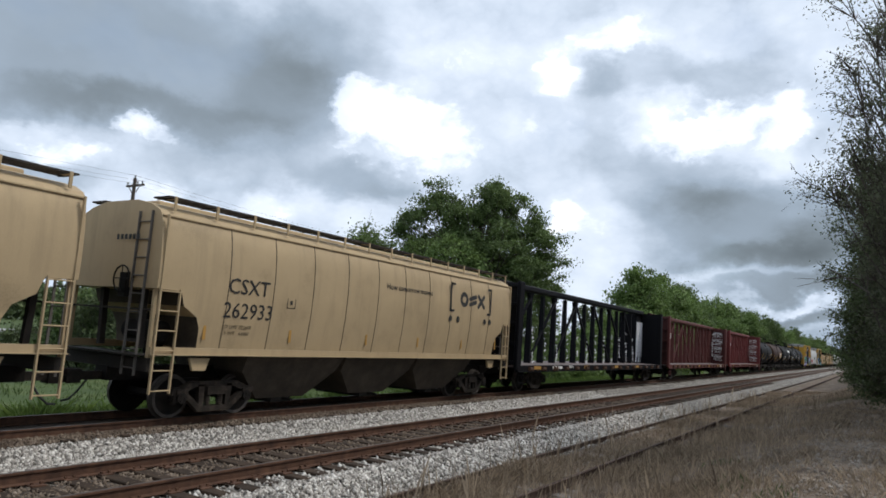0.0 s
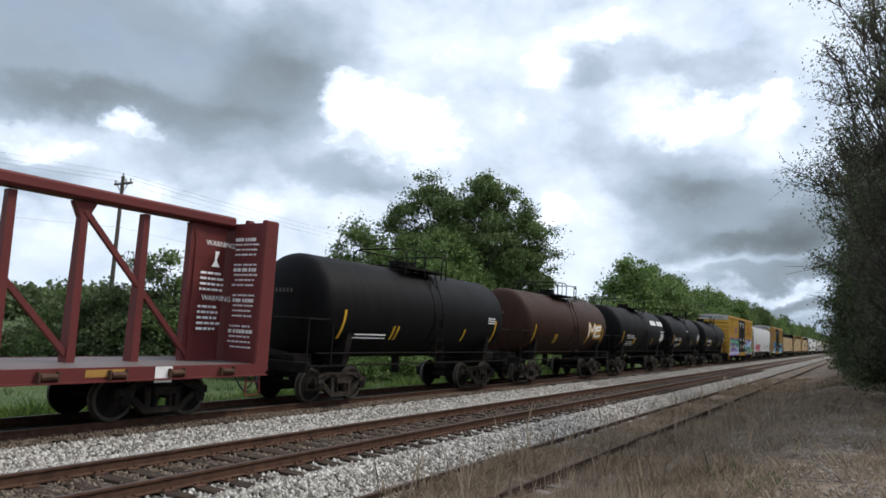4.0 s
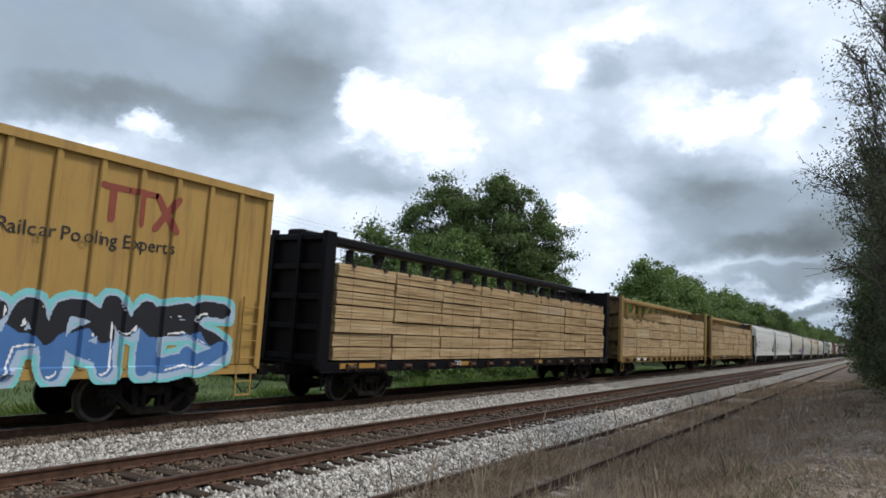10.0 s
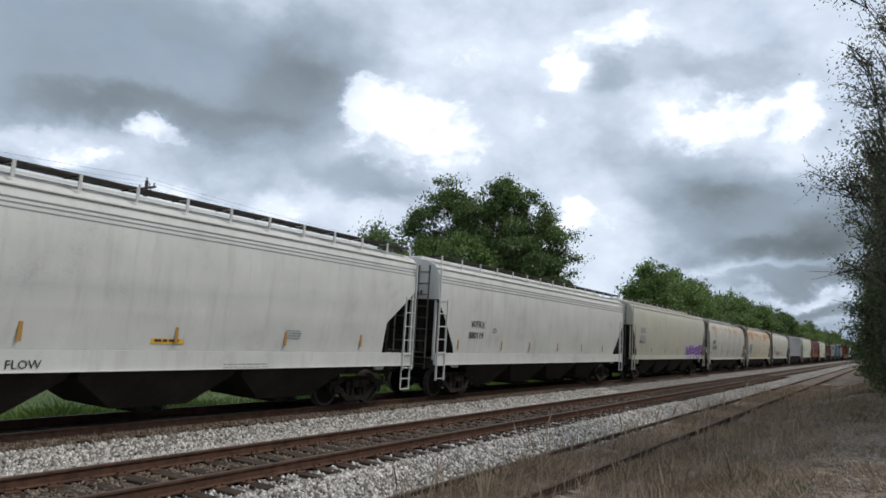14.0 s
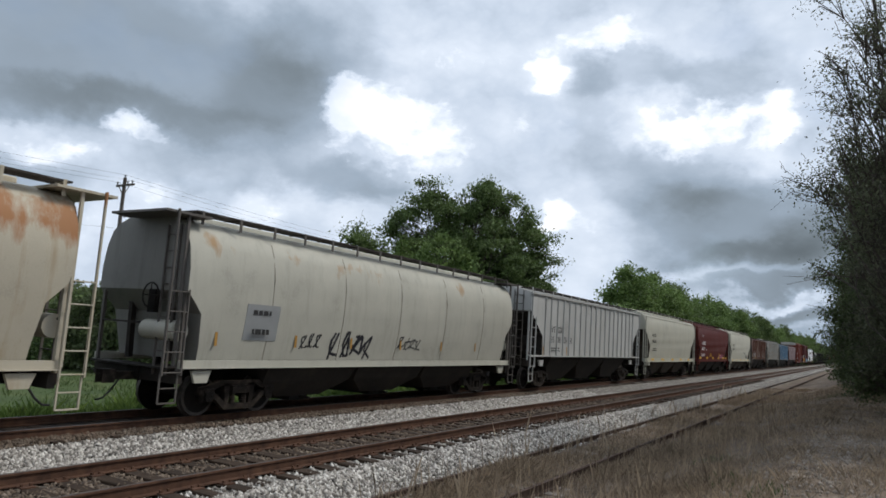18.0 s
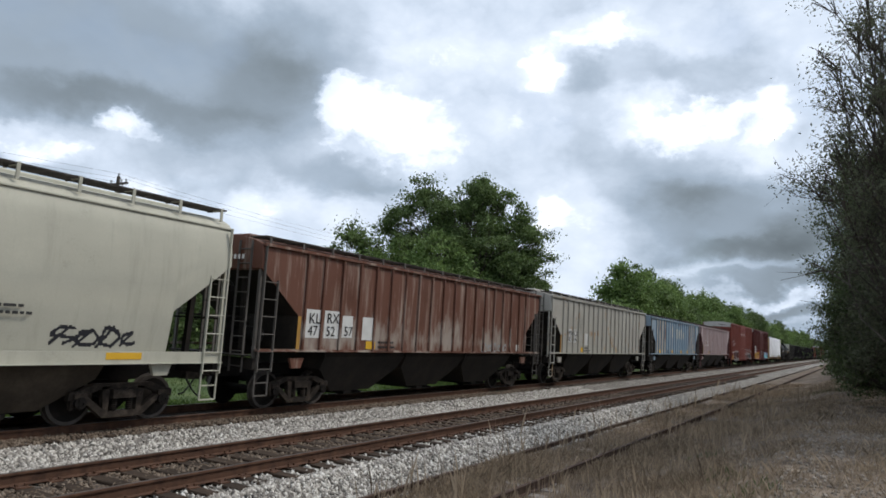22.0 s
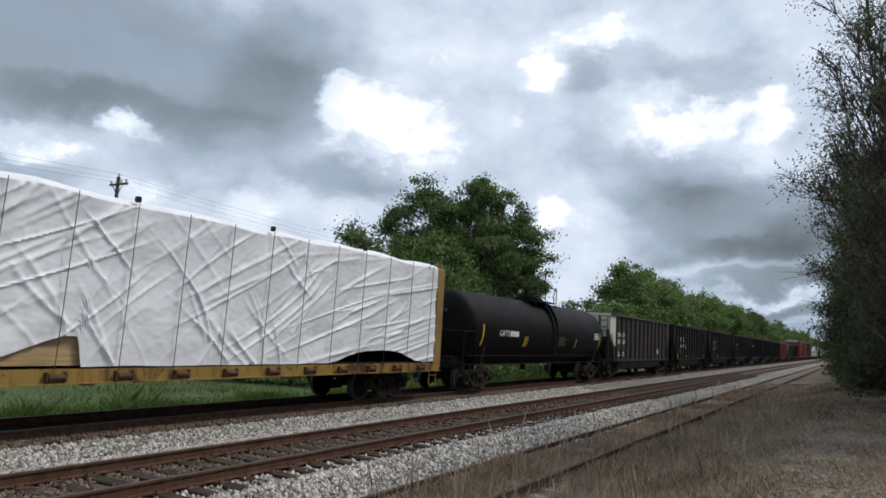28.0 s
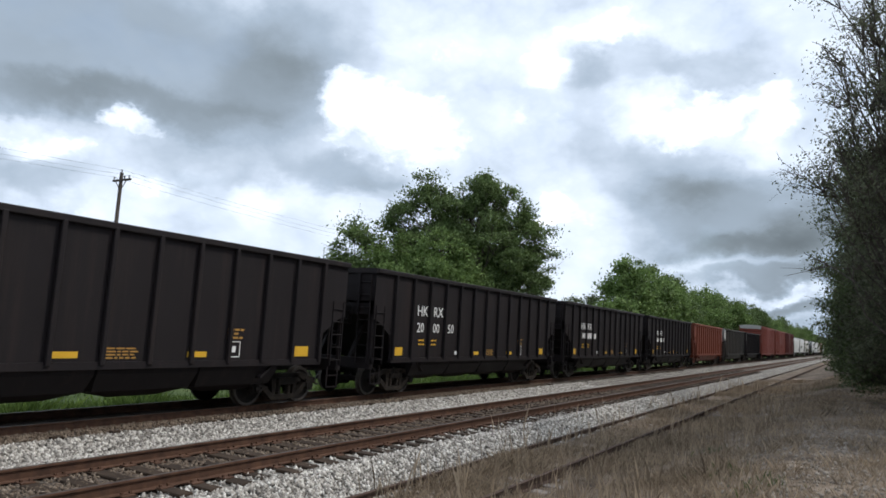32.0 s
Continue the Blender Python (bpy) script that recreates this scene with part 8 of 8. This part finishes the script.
def far_wood(name, x0, y0, x1, y1, h, label, n=5000, size=1.3, leaf=LEAF_DARK, seed=1, depth=12):
    """Far woods: a long uneven bank of leaf clumps."""
    rng = np.random.default_rng(seed)
    k = rng.uniform(0, 1, n)
    top = np.array([h * (0.72 + 0.4 * noise.noise((float(a) * 22, seed, 0)) + 0.16 * noise.noise((float(a) * 90, seed, 4))) for a in k])
    z = top * rng.uniform(0.0, 1, n) ** 0.6
    p = np.stack([x0 + (x1 - x0) * k + rng.uniform(-depth, depth, n), y0 + (y1 - y0) * k + rng.uniform(-depth, depth, n), z - 1.3], 1)
    quad, m = leaf_cloud(rng, p, [size * 0.8] * n, [4] * n, size, 0.8)
    tagged(new(name, leaf_mesh(name, quad, m, leaf)), label, "wood", kind="stuff")


far_wood("far_wood", -330, 20, -210, 260, 15, "dark wooded rise beyond the meadow", 5200, 1.9, LEAF_DARK, 3, 16)
far_wood("far_wood", -170, 60, -120, 210, 9, "belt of dark trees beyond the road", 3000, 1.4, LEAF_DARK, 4, 8)
far_wood("far_wood", -27, 520, -20, 1100, 14, "wood along the line in the distance", 3600, 2.2, LEAF, 5, 5)
far_wood("far_wood", -25, 1050, 60, 1300, 16, "distant wood where the line ends", 2600, 2.6, LEAF_DARK, 6, 10)
far_wood("far_wood", 3, 140, 6, 900, 11, "dark wood along the verge in the distance", 3200, 1.4, LEAF_DARK, 7, 2.5)


# unseen wood behind the camera, added to keep sky light off the cars
far_wood("verge_wood", 12, -150, 13, 12, 11, "unseen dark wood added along the verge behind the camera", 5200, 0.8, LEAF_DARK, 8, 3.0)


def blades(name, label, mat, spots, tall, wide, seed, lean=0.35, kind="stuff"):
    """Grass: bent blades of three points each at the given spots (x, y, how tall)."""
    rng = np.random.default_rng(seed)
    n = len(spots)
    p = np.array([(x, y, ground_height(x, y) - 0.02) for x, y, _ in spots])
    h = np.array([s for _, _, s in spots])[:, None] * tall * rng.uniform(0.5, 1.2, (n, 1))
    a = rng.uniform(0, math.tau, n)
    side = np.stack([np.cos(a), np.sin(a), np.zeros(n)], 1) * wide * rng.uniform(0.6, 1.3, (n, 1))
    b = rng.uniform(0, math.tau, n)
    out = np.stack([np.cos(b), np.sin(b), np.zeros(n)], 1) * h * lean * rng.uniform(0.1, 1.0, (n, 1))
    up = np.concatenate([np.zeros((n, 2)), h], 1)
    quad = np.stack([p - side, p + side, p + up * 0.6 + out * 0.4 + side * 0.6, p + up + out], 1).reshape(-1, 3)
    tagged(new(name, leaf_mesh(name, quad, n, mat)), label, "grass", kind=kind)


rnd = random.Random(11)
spots = []
while len(spots) < 42000:      # long grass behind the line
    x = -17.2 - 24 * rnd.random() ** 1.7
    y = -2 + 70 * rnd.random()
    spots.append((x, y, (0.22 if x > -18.6 else 0.4) + 1.1 * max(0, noise.noise((x * 0.45, y * 0.3, 0)) + 0.1)))
blades("meadow_grass", "long green grass along the far side of the line", GRASS, spots, 0.34, 0.016, 1, 0.7)
spots = []
for k in range(90000):         # rank weeds at the foot of the bank, in clumps
    y = -2 + 66 * rnd.random() ** 1.2
    x = -16.7 - abs(rnd.gauss(0, 1.6))
    thick = noise.noise((x * 0.8, y * 0.55, 9)) + 0.5 * noise.noise((x * 2.2, y * 1.7, 1))
    if rnd.random() < 0.5 + thick:
        spots.append((x, y, 0.45 + 1.3 * max(0, thick + 0.3)))
blades("trackside_weeds", "rank bright green weeds at the foot of the bank", WEED, spots, 0.42, 0.017, 5, 0.8)
spots = []
while len(spots) < 120000:      # dry grass on the verge
    y = 2 + 62 * rnd.random() ** 1.7
    x = rnd.uniform(-6.6, 1.5 + y * 0.02)
    thick = noise.noise((x * 0.55, y * 0.4, 7)) + 0.25 * noise.noise((x * 2.1, y * 1.6, 2)) + (0.25 if -6.5 < x < -3.5 else 0.0) - (0.12 if x > -0.7 else 0)
    if rnd.random() < thick * 1.1 + 0.42:
        spots.append((x, y, 0.35 + max(0, thick) * 0.9))
for k in range(26000):         # short trodden stubble where the verge is barest
    x, y = rnd.uniform(-2.6, 2.2), 7 + 30 * rnd.random() ** 1.5
    if noise.noise((x * 1.3, y * 0.9, 4)) > -0.15:
        spots.append((x, y, rnd.uniform(0.15, 0.45)))
for k in range(240):           # matted clumps of dead stems
    x, y = rnd.uniform(-4.6, 1.4), 9 + 46 * rnd.random() ** 1.3
    for j in range(rnd.randrange(15, 50)):
        spots.append((x + rnd.gauss(0, 0.2), y + rnd.gauss(0, 0.3), rnd.uniform(0.5, 1.15)))
blades("dry_grass", "dead brown grass on the stony verge", STRAW, spots, 0.24, 0.005, 2, 0.9)
spots = []
for k in range(380):           # tall dry stalks by the old track
    y = 9 + 40 * rnd.random() ** 1.4
    x = rnd.choice((-6.5, -5.0, -4.2, -3.0, -5.9, -2.2)) + rnd.gauss(0, 0.35)
    for j in range(rnd.randrange(3, 9)):
        spots.append((x + rnd.gauss(0, 0.12), y + rnd.gauss(0, 0.12), rnd.uniform(0.6, 1.2)))
blades("dry_stalks", "tall dry weed stalks beside the disused track", STRAW, spots, 0.62, 0.0042, 3, 0.3)
spots = []
for cx, cy, r in ((-2.0, 12.8, 0.5), (-1.2, 11.0, 0.35), (-1.3, 42, 0.9), (-1.6, 9.6, 0.4), (-2.8, 17, 0.4)):
    for j in range(int(260 * r)):
        spots.append((cx + rnd.gauss(0, r * 0.6), cy + rnd.gauss(0, r), rnd.uniform(0.4, 1.0)))
blades("green_tufts", "small green tufts in the dry verge", GRASS, spots, 0.2, 0.006, 4, 0.6)


def stones(name, label, areas, seed, mat=STONE):
    """Loose stones strewn over the ballast beds: small uneven octahedra, half sunk."""
    rng = np.random.default_rng(seed)
    allp = []
    for x0, x1, y0, y1, n in areas:
        allp.append(np.stack([rng.uniform(x0, x1, n), y0 + (y1 - y0) * rng.uniform(0, 1, n) ** 1.35], 1))
    p = np.concatenate(allp)
    n = len(p)
    z = np.array([ground_height(x, y) for x, y in p])
    base = np.array([(1, 0, 0), (0, 1, 0), (-1, 0, 0), (0, -1, 0), (0, 0, 1), (0, 0, -1)], float)
    s = rng.uniform(0.02, 0.05, (n, 1, 1)) * rng.uniform(0.6, 1.35, (n, 6, 1))
    v = base[None] * s
    a = rng.uniform(0, math.tau, n)
    t = rng.uniform(-0.7, 0.7, n)
    ca, sa, ct, st = np.cos(a), np.sin(a), np.cos(t), np.sin(t)
    x, y, zz = v[..., 0], v[..., 1], v[..., 2]
    x2, z2 = x * ct[:, None] + zz * st[:, None], -x * st[:, None] + zz * ct[:, None]
    v = np.stack([x2 * ca[:, None] - y * sa[:, None], x2 * sa[:, None] + y * ca[:, None], z2], 2)
    v += np.concatenate([p, (z + 0.006)[:, None]], 1)[:, None, :]
    tri = np.array([(0, 1, 4), (1, 2, 4), (2, 3, 4), (3, 0, 4), (1, 0, 5), (2, 1, 5), (3, 2, 5), (0, 3, 5)])
    idx = (tri[None] + 6 * np.arange(n)[:, None, None]).reshape(-1)
    me = bpy.data.meshes.new(name)
    me.vertices.add(6 * n)
    me.vertices.foreach_set("co", v.astype(np.float32).ravel())
    me.loops.add(len(idx))
    me.polygons.add(8 * n)
    me.loops.foreach_set("vertex_index", idx.astype(np.int32))
    me.polygons.foreach_set("loop_start", np.arange(0, len(idx), 3, dtype=np.int32))
    me.materials.append(mat)
    me.update(calc_edges=True)
    tagged(new(name, me), label, "stones", kind="stuff")


stones("ballast_stones", "loose pale grey crushed stones on the track bed", [(-12.2, -10.0, 2, 34, 33000), (-7.5, -6.6, 3, 30, 21000), (-10.4, -9.75, 3, 26, 6000), (-7.95, -7.5, 3, 26, 1500)], 1, STONE)
stones("crib_stones", "brown-stained crushed stones between the rails", [(-9.5, -8.1, 3, 34, 6500), (-12.9, -12.25, 2, 30, 7000)], 3, CRIB_STONE)
stones("verge_stones", "scattered pale stones on the bare verge", [(-2.4, 2.0, 7, 40, 2600), (-1.0, 1.2, 10, 28, 900), (-1.6, 0.6, 60, 130, 900), (-6.6, -5.0, 5, 24, 300)], 2, DIRTY_STONE)


# ---- what moves ----
def gone(t):
    """How far along the track the train has come since 9 s, towards smaller y."""
    return -SPEED * (t - 9) - 0.5 * GAIN * (t - 9) ** 2


def motions():
    times = [32 * i / 16 for i in range(17)]
    for car, y9 in TRAIN:
        walk(car, [(t, pose(TRAIN_X, y9 + gone(t), 0)) for t in times])
    # all wheels turn alike: two wheelsets are keyed, and the others take over their keys
    ticks = [i / FPS for i in range(32 * FPS + 1)]
    for s, sets in WHEELS.items():
        walk(sets[0], [(t, Matrix.Translation((0, s * 0.889, 0.457)) @ Matrix.Rotation(-(gone(t) - gone(0)) / 0.457, 4, "X")) for t in ticks])
        keys = sets[0].animation_data
        for w in sets[1:]:
            w.rotation_mode = "QUATERNION"
            w.animation_data_create()
            w.animation_data.action = keys.action
            w.animation_data.action_slot = keys.action_slot


motions()
